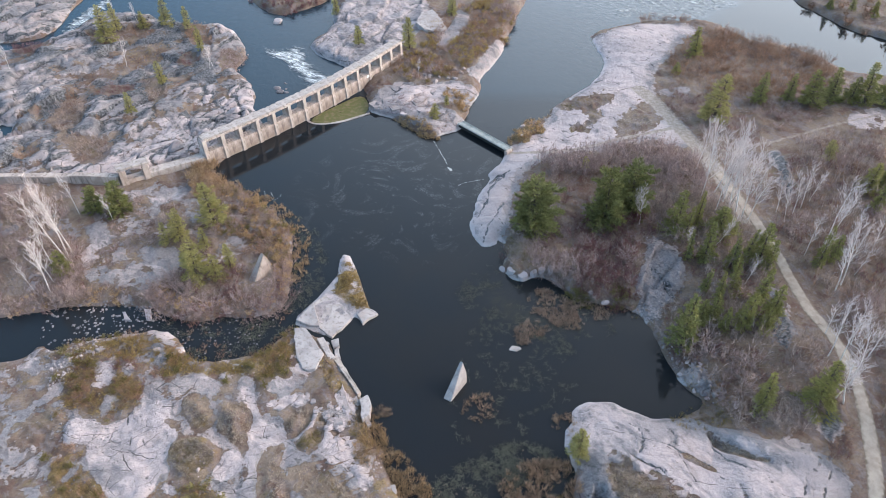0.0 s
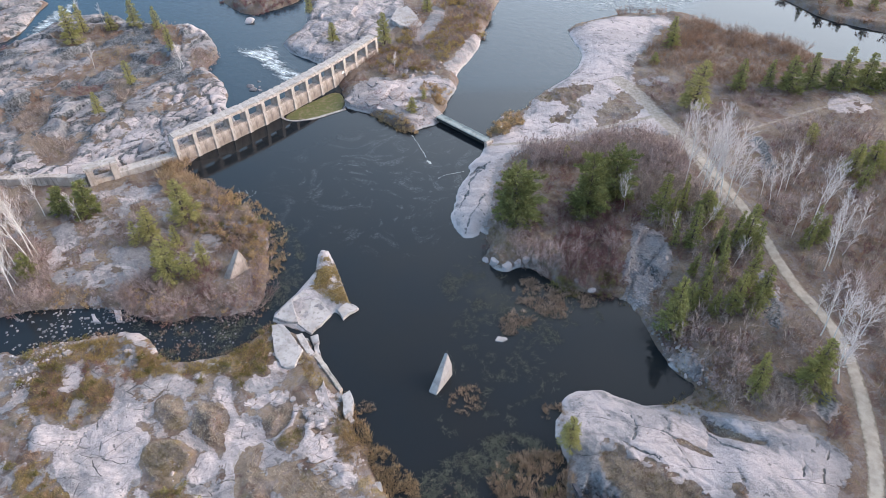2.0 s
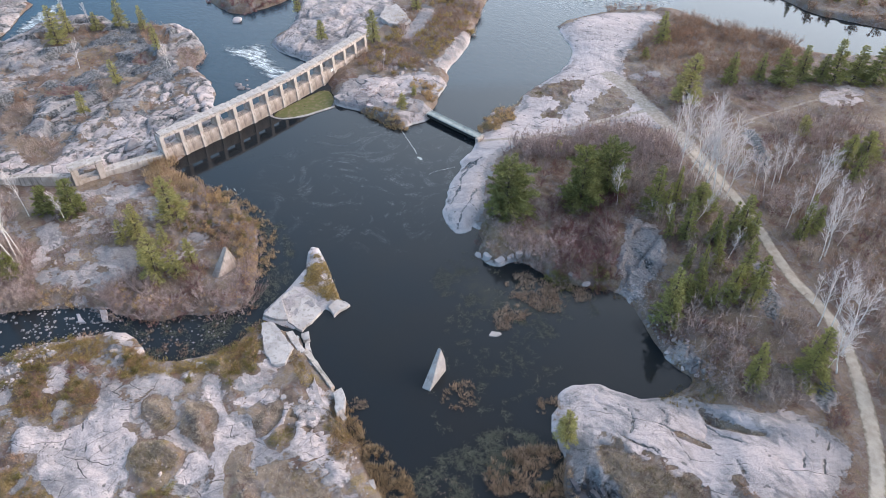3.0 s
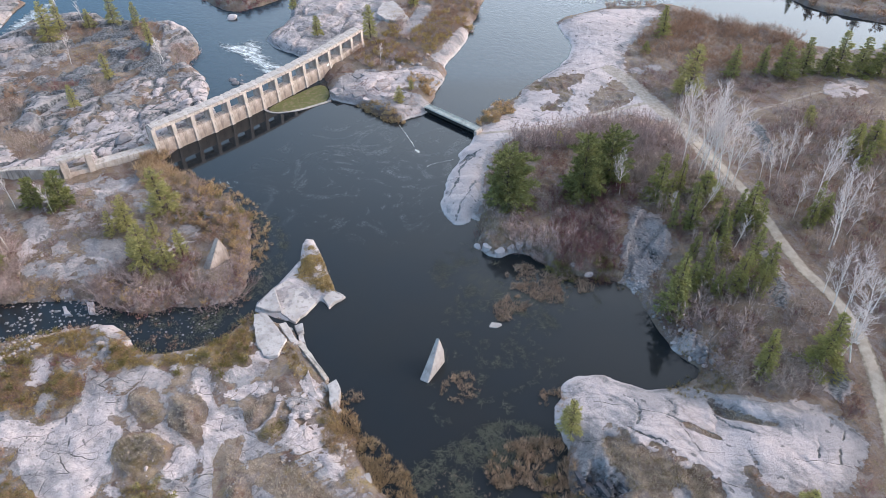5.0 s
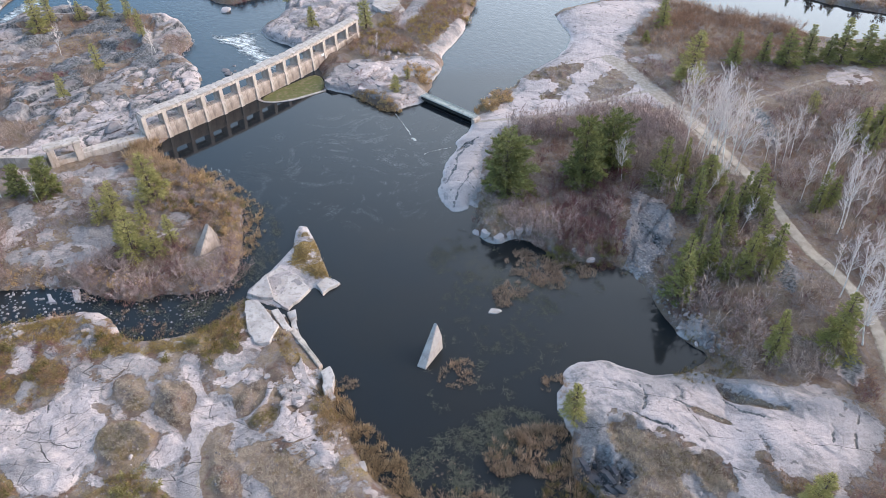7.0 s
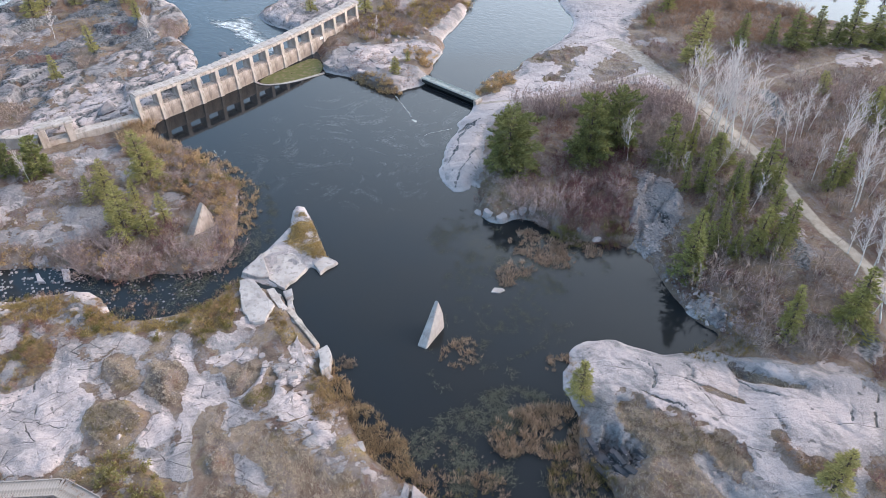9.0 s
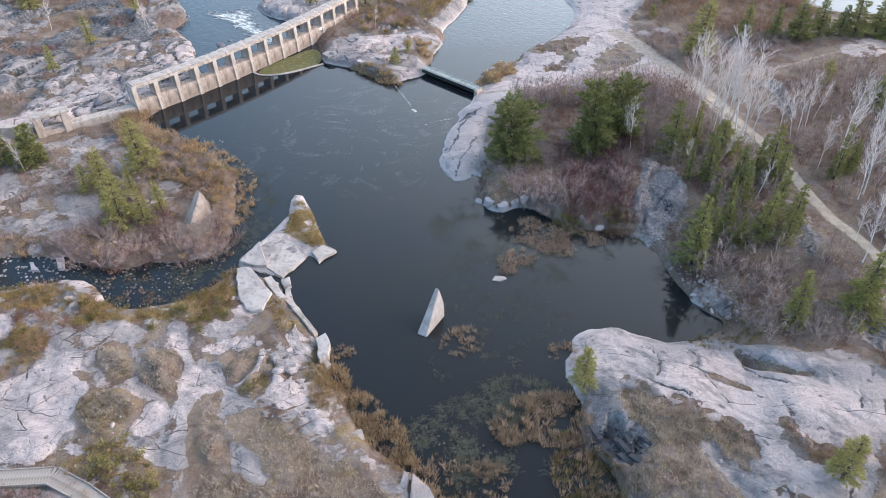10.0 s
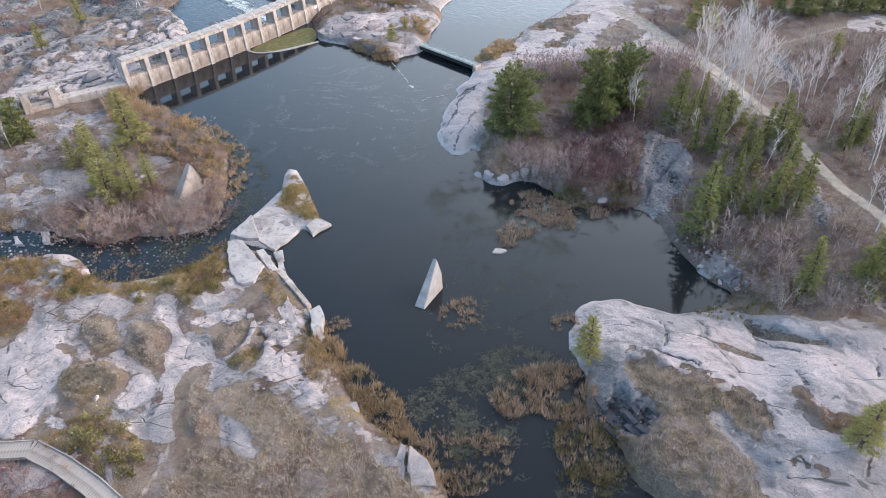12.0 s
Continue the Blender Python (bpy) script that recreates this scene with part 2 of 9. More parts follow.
def gravel_material(name="gravel", a=(0.40, 0.345, 0.29), b=(0.29, 0.245, 0.205)):
    n = Nodes(name)
    e = n.attr("edge")
    c = n.mix(n.ramp(n.noise(0.8, 6, 0.6), 0.35, 0.65), a, b)
    c = n.mix(n.ramp(n.noise(12.0, 4, 0.7), 0.5, 0.75, 0, 0.6), c, (0.5, 0.46, 0.42))
    c = n.mix(n.ramp(n.calc("ADD", e, n.calc("MULTIPLY", n.noise(1.3, 6), 0.9)), 0.95, 1.35), c, (0.17, 0.135, 0.10))
    return n.done(c, 0.95, n.bump(n.noise(10.0, 6, 0.75), 0.6, 0.05), 0.2)


def water_material():
    n = Nodes("water")
    weed = n.ramp(n.calc("ADD", n.attr("weed"), n.calc("MULTIPLY", n.calc("SUBTRACT", n.noise(0.8, 7, 0.7, None, 1.0), 0.5), 1.6)), 0.62, 0.9)
    c = n.mix(n.ramp(n.noise(0.05, 3), 0.35, 0.65), (0.0125, 0.0165, 0.0205), (0.0155, 0.0175, 0.0195))
    c = n.mix(n.calc("MULTIPLY", weed, 0.3), c, (0.05, 0.048, 0.03))
    swirl = n.calc("MULTIPLY", n.ramp(n.noise(0.10, 9, 0.66, (1, 1, 20), 3.0), 0.52, 0.62), n.ramp(n.noise(2.6, 7, 0.8, None, 0.6), 0.44, 0.62))
    c = n.mix(n.calc("MULTIPLY", swirl, n.calc("MULTIPLY", n.attr("scum"), 0.22)), c, (0.42, 0.44, 0.46))
    foam = n.ramp(n.calc("ADD", n.attr("foam"), n.calc("MULTIPLY", n.calc("SUBTRACT", n.noise(0.5, 9, 0.72, (0.45, 1, -35), 0.9), 0.5), 2.4)), 0.55, 1.2)
    streaks = n.ramp(n.noise(1.1, 9, 0.75, (0.35, 1, -35), 1.2), 0.40, 0.58)
    foam = n.calc("MULTIPLY", foam, n.calc("MULTIPLY_ADD", streaks, 0.65, 0.35))
    c = n.mix(foam, c, (0.80, 0.84, 0.84))
    fast = n.attr("fast")
    c = n.mix(n.calc("MULTIPLY", n.ramp(fast, 0.05, 0.4), n.calc("SUBTRACT", 1.0, foam)), c, (0.016, 0.033, 0.047))
    h = n.calc("MULTIPLY_ADD", n.noise(0.9, 6, 0.6, (1, 0.6, 30), 0.5), n.calc("MULTIPLY_ADD", fast, 0.85, 0.02), n.calc("MULTIPLY", foam, 0.4))
    return n.done(c, n.calc("MULTIPLY_ADD", foam, 0.6, n.calc("MULTIPLY_ADD", fast, 0.12, 0.06)), n.bump(h, 0.7, 0.25), 0.5)


GROUND = ground_material()
WATER = water_material()
WATER.node_tree.nodes["Principled BSDF"].inputs["IOR"].default_value = 1.33
BOULDER = rock_material("boulder_stone", 0.95, (1.0, 0.985, 0.97), 0.25)
PALE_STONE = rock_material("pale_stone", 1.1, (1.0, 0.985, 0.97), 0.9)
DARK_STONE = rock_material("broken_dark_stone", 0.72, (0.98, 1.0, 1.03))
PIT_STONE = rock_material("wet_dark_stone", 0.26, (0.92, 1.0, 1.15), 0.0)
CONCRETE = concrete_material("weathered_concrete", (0.54, 0.45, 0.40), (0.38, 0.31, 0.27), (0.33, 0.235, 0.185), 0.42)
STAINED = concrete_material("stained_concrete", (0.48, 0.39, 0.34), (0.31, 0.24, 0.205), (0.22, 0.145, 0.115), 0.45)
STUMP = concrete_material("pinkish_concrete", (0.44, 0.355, 0.31), (0.31, 0.245, 0.215), (0.26, 0.175, 0.14), 0.65)
CONCRETE_PALE = concrete_material("bleached_concrete", (0.48, 0.425, 0.405), (0.35, 0.31, 0.295), (0.42, 0.325, 0.28), 0.72)
DECK_CONCRETE = concrete_material("deck_concrete", (0.52, 0.455, 0.42), (0.37, 0.32, 0.29), (0.35, 0.265, 0.215), 0.55)
GRAVEL = gravel_material("gravel", (0.44, 0.365, 0.30), (0.33, 0.27, 0.22))
PLANK = bark_material("grey_planks", (0.37, 0.32, 0.29), (0.25, 0.215, 0.19), 1.5)
BRIDGE_PAINT = bark_material("grey_green_bridge", (0.36, 0.38, 0.36), (0.25, 0.265, 0.25), 1.2)
STEEL_DARK = bark_material("dark_girder", (0.035, 0.035, 0.035), (0.06, 0.05, 0.045), 2.0)
WHITE_SIGN = bark_material("white_sign", (0.75, 0.75, 0.74), (0.65, 0.65, 0.64), 2.0)
SPRUCE = leaf_material("spruce_needles", (0.145, 0.152, 0.06), (0.41, 0.40, 0.155), (0.39, 0.35, 0.125))
PINE = leaf_material("pine_needles", (0.245, 0.22, 0.085), (0.51, 0.465, 0.20), (0.46, 0.40, 0.165))
FIR = leaf_material("fir_needles", (0.12, 0.132, 0.056), (0.37, 0.37, 0.15), (0.33, 0.30, 0.115))
WILLOW = leaf_material("willow_leaves", (0.165, 0.145, 0.06), (0.34, 0.30, 0.135), (0.28, 0.235, 0.095))
BARK = bark_material("conifer_bark", (0.13, 0.10, 0.08), (0.07, 0.055, 0.045))
BIRCH_BARK = bark_material("birch_bark", (0.74, 0.69, 0.65), (0.48, 0.43, 0.40), 2.0)
BIRCH_TWIG = bark_material("birch_twigs", (0.70, 0.605, 0.57), (0.50, 0.425, 0.395), 1.0)
TWIG_PURPLE = leaf_material("purple_twigs", (0.30, 0.21, 0.195), (0.58, 0.45, 0.415), (0.44, 0.31, 0.28), through_light=0.0)
TWIG_GREY = leaf_material("grey_twigs", (0.28, 0.20, 0.17), (0.56, 0.445, 0.385), (0.41, 0.295, 0.235), through_light=0.0)
TWIG_RED = leaf_material("red_brown_twigs", (0.24, 0.128, 0.086), (0.47, 0.285, 0.19), (0.40, 0.235, 0.15), through_light=0.0)
TWIG_MAROON = leaf_material("maroon_twigs", (0.12, 0.055, 0.057), (0.32, 0.165, 0.16), (0.20, 0.08, 0.078), through_light=0.0)
LEAF_OCHRE = leaf_material("ochre_leaves", (0.26, 0.16, 0.085), (0.67, 0.485, 0.285), (0.53, 0.335, 0.17))
GRASS_TAN = leaf_material("tan_grass", (0.24, 0.18, 0.12), (0.46, 0.37, 0.26), (0.34, 0.26, 0.17))
MOUND_TAN = leaf_material("mound_heath", (0.47, 0.375, 0.30), (0.61, 0.505, 0.405), (0.55, 0.44, 0.345))
GRASS_OCHRE = leaf_material("ochre_grass", (0.30, 0.205, 0.08), (0.57, 0.425, 0.195), (0.41, 0.285, 0.125))
GRASS_OLIVE = leaf_material("olive_sedge", (0.15, 0.125, 0.05), (0.30, 0.245, 0.105), (0.22, 0.175, 0.07))
REED = leaf_material("dead_reeds", (0.27, 0.185, 0.13), (0.68, 0.51, 0.385), (0.50, 0.34, 0.235))
REED_GOLD = leaf_material("golden_reeds", (0.31, 0.205, 0.125), (0.68, 0.50, 0.325), (0.54, 0.36, 0.21))
REED_RUST = leaf_material("rusty_reeds", (0.30, 0.205, 0.155), (0.62, 0.47, 0.37), (0.46, 0.32, 0.24))
WEED_GREEN = leaf_material("water_weed", (0.075, 0.08, 0.062), (0.25, 0.245, 0.19), (0.16, 0.16, 0.12))
ALGAE_MAT = bark_material("algae", (0.125, 0.125, 0.05), (0.20, 0.16, 0.095), 0.9)
FOAM_MAT = bark_material("foam", (0.46, 0.48, 0.47), (0.24, 0.26, 0.25), 2.5)


# ---- plan: outlines in metres ----
SHORE_SOUTHWEST_a = [(-19.5, 76), (-18, 73.4), (-16.4, 70.4), (-14, 66.9), (-12.5, 64.6), (-12.2, 60.7), (-10.8, 59.5), (-10.2, 57.3), (-8.8, 55)]
SHORE_SOUTHWEST_b = [(-8.7, 54.6), (-7.9, 51.8), (-6.1, 48.2), (-3.1, 45.2), (-0.6, 43.3), (1.5, 40), (2.2, 38), (3.4, 33.5)]
SHORE_SOUTHWEST_c = [(-90.9, 20.6), (-128.4, 46.5), (-111.5, 64.8), (-75.9, 70.2), (-67.4, 71.3), (-66.3, 75.3), (-63.3, 72.7), (-60.8, 75.3), (-56.3, 75.7), (-51.1, 77),
    (-46.6, 77.6), (-43.4, 75.6), (-41.6, 71.8), (-34.8, 71.1), (-30.1, 72.7), (-27, 76), (-25, 78.4)]
SHORE_NORTHWEST = [(-154.9, 73.6), (-93.2, 78.4), (-75.1, 80.2), (-69.1, 82), (-62, 83.6), (-50.9, 83.2), (-46.6, 81), (-41.8, 79.2), (-37, 81.2), (-32.9, 80.2),
    (-29.3, 81.5), (-27.3, 83.6), (-27.3, 88.3), (-27.3, 93.3), (-28, 99.5), (-30.8, 105.2), (-35.6, 110.3), (-39.7, 114), (-44.2, 116.2), (-47.8, 119.1),
    (-50.7, 121.4), (-47.1, 126.7), (-40.1, 135.4), (-43.2, 144.8), (-45.2, 147.3), (-45.9, 153.7), (-48.7, 159.1), (-53.7, 163.9), (-50.7, 172.9),
    (-60.6, 190.7), (-67.6, 190), (-77.8, 192.2), (-90.4, 196.5), (-99.6, 199.5), (-99.7, 192.9), (-103.7, 184.5), (-110.3, 177.9), (-118, 174.8),
    (-174.5, 169.3), (-239.7, 160.6)]
SHORE_FARWEST = [(-263.8, 185.3), (-167.7, 181.9), (-120.1, 179.2), (-111.7, 181.2), (-107.4, 188), (-108.7, 199.5), (-108.1, 209.2), (-133.5, 233.2), (-228.5, 248),
    (-310.6, 233.3)]
SPIT = [(-25.1, 79), (-25, 80.9), (-22.1, 85.1), (-19.2, 90.7), (-19.2, 94.5), (-18.7, 96.3), (-17.2, 96), (-15.6, 92.2), (-13.9, 86.9), (-12.6, 82.9),
    (-11.2, 82), (-11.6, 80.9), (-13.7, 79.4), (-15, 80.7), (-17.3, 77.2), (-18.6, 76.3), (-20.1, 76.7)]
SHORE_MID = [(-20.6, 161.9), (-27.1, 168.6), (-32.7, 172.3), (-36.7, 179.9), (-30.6, 186.9), (-31.7, 199.5), (-33, 224), (-17, 264.1), (35.6, 264.1),
    (27.5, 219.6), (23.7, 203.3), (19.2, 188.6), (16.6, 177.9), (12.5, 165.6), (9.4, 160.5), (9.4, 153.7), (6.4, 147.2), (5, 141.1), (4, 137.2),
    (0.8, 136.3), (-2.4, 133.6), (-6.3, 137.2), (-11.1, 141.9), (-15.8, 144.3), (-17.2, 145.3), (-18.8, 153.7)]
SHORE_EAST_a = [(75, 192.8), (66.8, 192.1), (59.1, 193.5), (52.1, 190.7), (40.9, 185.8), (40.7, 177.3), (42.5, 169.8), (40.2, 162.8), (35.8, 156.4), (26.4, 147.7),
    (23.8, 142.3), (19.1, 141.1), (15.5, 135.8), (14.7, 130.5), (12.3, 124.6), (11.2, 123.2), (9.2, 120.5), (9.6, 118.2), (8.6, 116.5), (7.2, 113.9), (6.4, 110.2), (5.7, 106.4), (4.9, 103.5), (6.3, 100.4), (7.3, 98.2), (9.8, 98.8),
    (10.9, 100.2), (11.9, 96.6), (10.7, 92.2), (12.3, 90.1), (14.2, 89.4), (16.7, 90.7), (20.3, 89.6), (21.9, 86.2), (26.9, 83.5), (31.7, 82.8),
    (33.8, 80.7), (35.5, 76), (35.9, 71.3)]
SHORE_EAST_b = [(35.5, 74.7), (36.2, 69.6), (37.8, 65.5), (39.7, 63.9), (39.4, 62.6), (37.2, 61), (35, 60.2), (31.2, 60.3),
    (30, 60.8), (27, 62), (25.8, 63.3), (24, 63.6), (21.8, 63.1), (19.5, 62), (19.4, 60.3), (18.2, 58.5), (17.3, 56.3)]
SHORE_EAST_c = [(17.9, 54.1), (18.6, 52), (18.2, 50.2), (17.5, 47.6), (18.1, 45.4), (19.8, 43.5), (20.3, 40.8), (20, 38.2)]
SHORE_EAST_d = [(41.8, 15.7), (123.2, 32.1), (241.7, 144.7), (142.9, 157.7), (112, 161.6), (103, 163.3), (99.3, 172.2), (91, 178.5), (85.3, 179.8), (80.8, 185.1)]
SHORE_FAREAST = [(104.3, 207.2), (109.9, 195.7), (113.2, 187.9), (120.9, 181.1), (158.7, 160.5), (247, 149.7), (355.6, 253), (101.1, 253.1)]
ISLET = [(-58.4, 208), (-51.8, 199.5), (-45.5, 196.5), (-37.3, 202.5), (-32.8, 209.2), (-40.7, 228.5), (-57.1, 228.5)]
ROCK_SLAB = [(17.4, 54.4), (17.7, 57.1), (18.7, 60.2), (21.4, 61.8), (24.4, 62.1), (28.5, 59.7), (34, 58.3), (37.5, 57.2), (42, 56.5), (44.5, 54.9), (47.1, 53.6), (49.9, 52.8), (52.7, 51.3), (53.1, 48.3), (49.8, 45.1), (46.4, 42.5), (44.3, 38.8), (41.5, 36), (38.9, 29.8), (36.1, 29.9), (34.7, 34.3), (34.5, 39.8), (34.5, 44.4), (32.2, 47), (29.2, 48.7), (25.7, 51.2), (22.9, 52.1), (19.7, 51.6)]
ROCK_QUARRY = [(19.6, 52.6), (22.6, 53.4), (22.4, 50.1), (22.9, 47.3), (23.8, 46.1), (24.4, 44.2),
    (22.5, 42.7), (20.2, 42.9), (18.2, 44.1), (16.8, 45.9), (18, 49.7), (19, 51.2)]
PIT = [(18.4, 47.4), (20.6, 47.6), (22.2, 45.9), (23.7, 46), (24.4, 44.2), (22.5, 42.7), (20.2, 42.9), (18.7, 43.9), (17.9, 45.2)]
ROCK_LOW = [(28.1, 43.2), (30.7, 43.3), (31.1, 41.5), (33.9, 38.8), (35.8, 36.9), (35.4, 33.9), (34.4, 29.8), (31.1, 30), (31.6, 38.4), (29.7, 40.7)]
ROCK_POINT = [(14.3, 129.3), (21, 128.1), (21.5, 124.5), (16.8, 121.5), (14.4, 115.7), (11.9, 104.2), (10.8, 99.4), (7, 98.3), (5.3, 102.7), (5.8, 107.1),
    (7.6, 113.9), (10, 121.1), (12.1, 123.5)]
ROCK_NORTH = [(40.1, 182.2), (51, 186.9), (57.9, 189.7), (71.8, 188.3), (59.4, 172.5), (50.3, 160.7), (49.3, 149.4), (51.5, 138.3), (55.8, 127.9), (49.7, 127.9),
    (45.6, 131.6), (37.8, 130), (31.3, 127.5), (21.4, 126.7), (14.8, 127.9), (22.1, 133.8), (23.8, 140.5), (28.8, 146.8), (39, 158.7), (41.7, 166.4),
    (39.9, 173.8)]
ROCK_CLIFF = [(36.7, 97.1), (39, 98.3), (40.7, 93.8), (41.5, 87.6), (39.8, 84.4), (37, 81.2), (35.3, 78.3), (33, 79.7), (34, 85.8), (36.4, 91.5)]
ROCK_SHORE = [(35.3, 75), (36.2, 69.6), (37.8, 65.5), (39.7, 63.9), (41.5, 62.8), (43.5, 64.5), (41.5, 67.5), (39, 71), (37.5, 76)]
ROCK_EAST = [(70.0, 125.4), (72.7, 125.7), (72.3, 120.2), (70, 113.5), (67.2, 108.4), (65.8, 109.2), (68.4, 115.7), (69.6, 120.5)]
ROCK_FAR_EAST = [(92.2, 139.6), (99, 143.4), (103.8, 142.3), (101.7, 135), (95.3, 133.4), (91.8, 135.7)]
ROCK_ROADSIDE = [(54.8, 84.4), (56.8, 81.1), (56.4, 72.4), (52.9, 69.5), (52.3, 75)]
ROCK_GULLY = [(54.1, 58.5), (56.6, 58.8), (55.9, 55.7), (53.6, 53.9), (52.9, 55.7)]
ROCK_NW_PATCH = [(-67.6, 104.2), (-64.1, 103.4), (-62.4, 97), (-62.9, 91.1), (-66.6, 91.4), (-68.3, 98.6)]
ROCK_NW_PATCH2 = [(-66.2, 113), (-64, 114.9), (-54.1, 116.8), (-51.9, 114.9), (-52.4, 110.4), (-59.6, 110)]
ROCK_NW_PATCH3 = [(-57.2, 97), (-47.3, 95.5), (-46, 90.3), (-53.3, 91.1)]
ROCK_MID = [(-36.1, 176.9), (-30.1, 183.8), (-30.7, 203.8), (-7.5, 211.8), (-3.8, 189), (-12.6, 175.6), (-17.8, 163.5), (-26.6, 165.8)]
ROCK_MID_SHORE = [(-17.7, 143.2), (-15.3, 150.7), (-10.3, 156), (-3.3, 153.3), (0.8, 157.4), (9, 152), (6.1, 146.9), (0.8, 148.1), (-2.5, 145.6), (2.1, 142),
    (4.9, 139.6), (3.9, 135.7), (0.7, 134.8), (-1.8, 137.3), (-5.7, 140.8), (-11.1, 143.2), (-16.4, 144.4)]
ROCK_MID_EAST = [(7.2, 161.5), (14.6, 178.2), (16.7, 176), (12.3, 163.8), (9.2, 158.2)]
MOSS_A = [(-38.5, 53.7), (-38.4, 55.3), (-36.9, 56.4), (-34.9, 56.1), (-33.2, 54.5),
    (-32, 53.7), (-32, 52.5), (-33.2, 51.6), (-34.8, 50.9), (-34.7, 49.6), (-36.8, 51.3)]
MOSS_B = [(-33.1, 59.7), (-33, 62), (-31.5, 62.6), (-29.8, 62.6), (-28.7, 61.3), (-27.9, 58.5), (-28.3, 56.3), (-29, 55.3), (-30.8, 56), (-32.5, 57.8)]
MOSS_C = [(-25.5, 52), (-25, 54), (-23.6, 54.7), (-22.7, 53.8), (-23, 51.8),
    (-21.6, 49.4), (-20.1, 46.1), (-20.3, 45.4), (-22.4, 45.7), (-23.8, 47), (-24.6, 49.6)]
MOSS_D = [(-37.1, 46.4), (-35.9, 48.9), (-33.8, 49.5), (-31.7, 49.6), (-29.7, 48.5),
    (-29, 47), (-27.3, 45.8), (-26.2, 43.8), (-28.4, 42.6), (-31.1, 42.7), (-33.2, 44.1)]
MOSS_E = [(-39.2, 62.8), (-37.8, 63.7), (-35.5, 62.6), (-33.7, 58.8), (-35.5, 58), (-37.6, 59.9)]
GRASS_S = [(-20.4, 50.9), (-18.8, 52.3), (-15.6, 50.6), (-10.5, 45.9), (-5.9, 43.5), (-2.6, 40.1), (0.6, 38.7), (0.3, 33.1), (-27.6, 35), (-26.8, 39.4),
    (-25.3, 44.2), (-21.5, 44.6), (-15.3, 43.5), (-17.4, 46.4)]
MOSS_F = [(-59.4, 64.3), (-58.9, 68.5), (-51.9, 69.1), (-45.8, 66.4), (-45.4, 62.2), (-49.1, 60.7), (-55, 60.7)]
MOSS_G = [(-61, 71.5), (-56.6, 74.4), (-51.4, 75.6), (-44.6, 74.4), (-45.3, 76.8), (-41.4, 70.9), (-45.1, 69.8), (-51.7, 70.9), (-57.6, 69.8)]
MOSS_H = [(-45.7, 68.7), (-41.7, 70.3), (-34.2, 69.2), (-31, 70.9), (-26.9, 73.2), (-24.7, 76.8), (-23.3, 70.9), (-25.9, 67.6), (-30.3, 67.6), (-34, 68.1),
    (-42.5, 67.1)]
MOSS_I = [(-55.7, 50.2), (-53.5, 54.6), (-47, 54.6), (-43.2, 47.7), (-42.6, 41.5), (-52.8, 41.5)]
MOSS_J = [(-20.2, 71), (-17.5, 71), (-12, 58.5), (-8.8, 54.8), (-11.7, 54.8), (-15.7, 62.4)]
MOSS_K = [(-23.3, 58.3), (-22.5, 60.9), (-20.7, 62.2), (-19.8, 61.3), (-19.8, 59), (-20.8, 57.2), (-22.1, 56.8)]
SPIT_GRASS = [(-18.6, 93.5), (-17.5, 95.8), (-15.8, 93.6), (-14.2, 89.1), (-12.3, 84.4), (-12.4, 82), (-14.8, 81.8), (-17, 83.8), (-19, 85.8), (-18.9, 88.3), (-18.3, 90.9)]
STRIP_A = [(38, 57.5), (39.3, 55.4), (42.2, 53), (45.6, 50.8), (41.5, 52.3), (38.8, 54.1), (37.8, 56.1)]
SLAB_EAST = [(53.5, 53.3), (58.5, 55.1), (50.9, 39.1), (44.8, 39.5), (50.4, 45.9), (53.7, 49.1)]
MOSS_L = [(38.7, 45.4), (39.8, 45.6), (40.6, 43.5), (41.5, 42.5), (45.6, 42.9), (45.8, 41.2), (45, 39.5), (39.6, 40.1), (38.9, 42.2), (38.4, 43.6)]
SLAB_STONES = [(34.4, 39.3), (36.3, 39.8), (37.4, 38.5), (36.7, 37), (34.6, 37.1)]
GRASS_LOW = [(34.5, 40.4), (33.4, 41), (31.1, 36.7), (36.6, 35.6), (36.1, 36.9), (34.5, 38.3)]
MEADOW_A = [(29.1, 148.8), (34.8, 151), (40.4, 152.3), (40.3, 147.1), (36.3, 143.4), (34.6, 136), (32.2, 137.8), (33, 143.6), (29.3, 145.3)]
MEADOW_B = [(37.4, 131.6), (41.3, 142), (47.9, 149), (49.8, 142.7), (49, 135.6), (43.1, 132.5), (40.1, 129.5)]
OCHRE_A = [(14.5, 132.5), (16.8, 137.3), (20.9, 139.7), (23.9, 137.4), (22.7, 132.6), (18.1, 130)]
NW_SOIL = [(-92.8, 150.2), (-95.6, 161), (-91.5, 165.3), (-86.8, 172.8), (-81.3, 174.2),
    (-72.5, 169.4), (-77.6, 162.3), (-84.2, 156.9), (-83.5, 148.9), (-85.5, 145.2), (-87.2, 142.7)]
ROCK_LEDGE = [(10.4, 91.4), (12.2, 89.1), (14.1, 88.4), (16.5, 89.6), (19.5, 88.8), (19.3, 89.9), (16.6, 90.8), (14.2, 89.8), (12.3, 90.8), (11.5, 92.2)]
FALLS_BUSH = [(56.2, 188.3), (59.3, 195.4), (63.6, 196.5), (67.7, 193.6), (65.4, 187.2), (58.9, 186.5)]
WEED_POND = [(4.7, 93.3), (12.1, 88.3), (20.3, 77.2), (18.9, 65.8), (12.3, 60.7), (6.2, 55), (2.2, 60.7), (4.6, 71.3), (6.3, 80.9)]
BRIDGE_STONES = [(15.6, 138.7), (18.5, 142.3), (20.6, 140.6), (21.2, 136), (16.4, 131.9)]
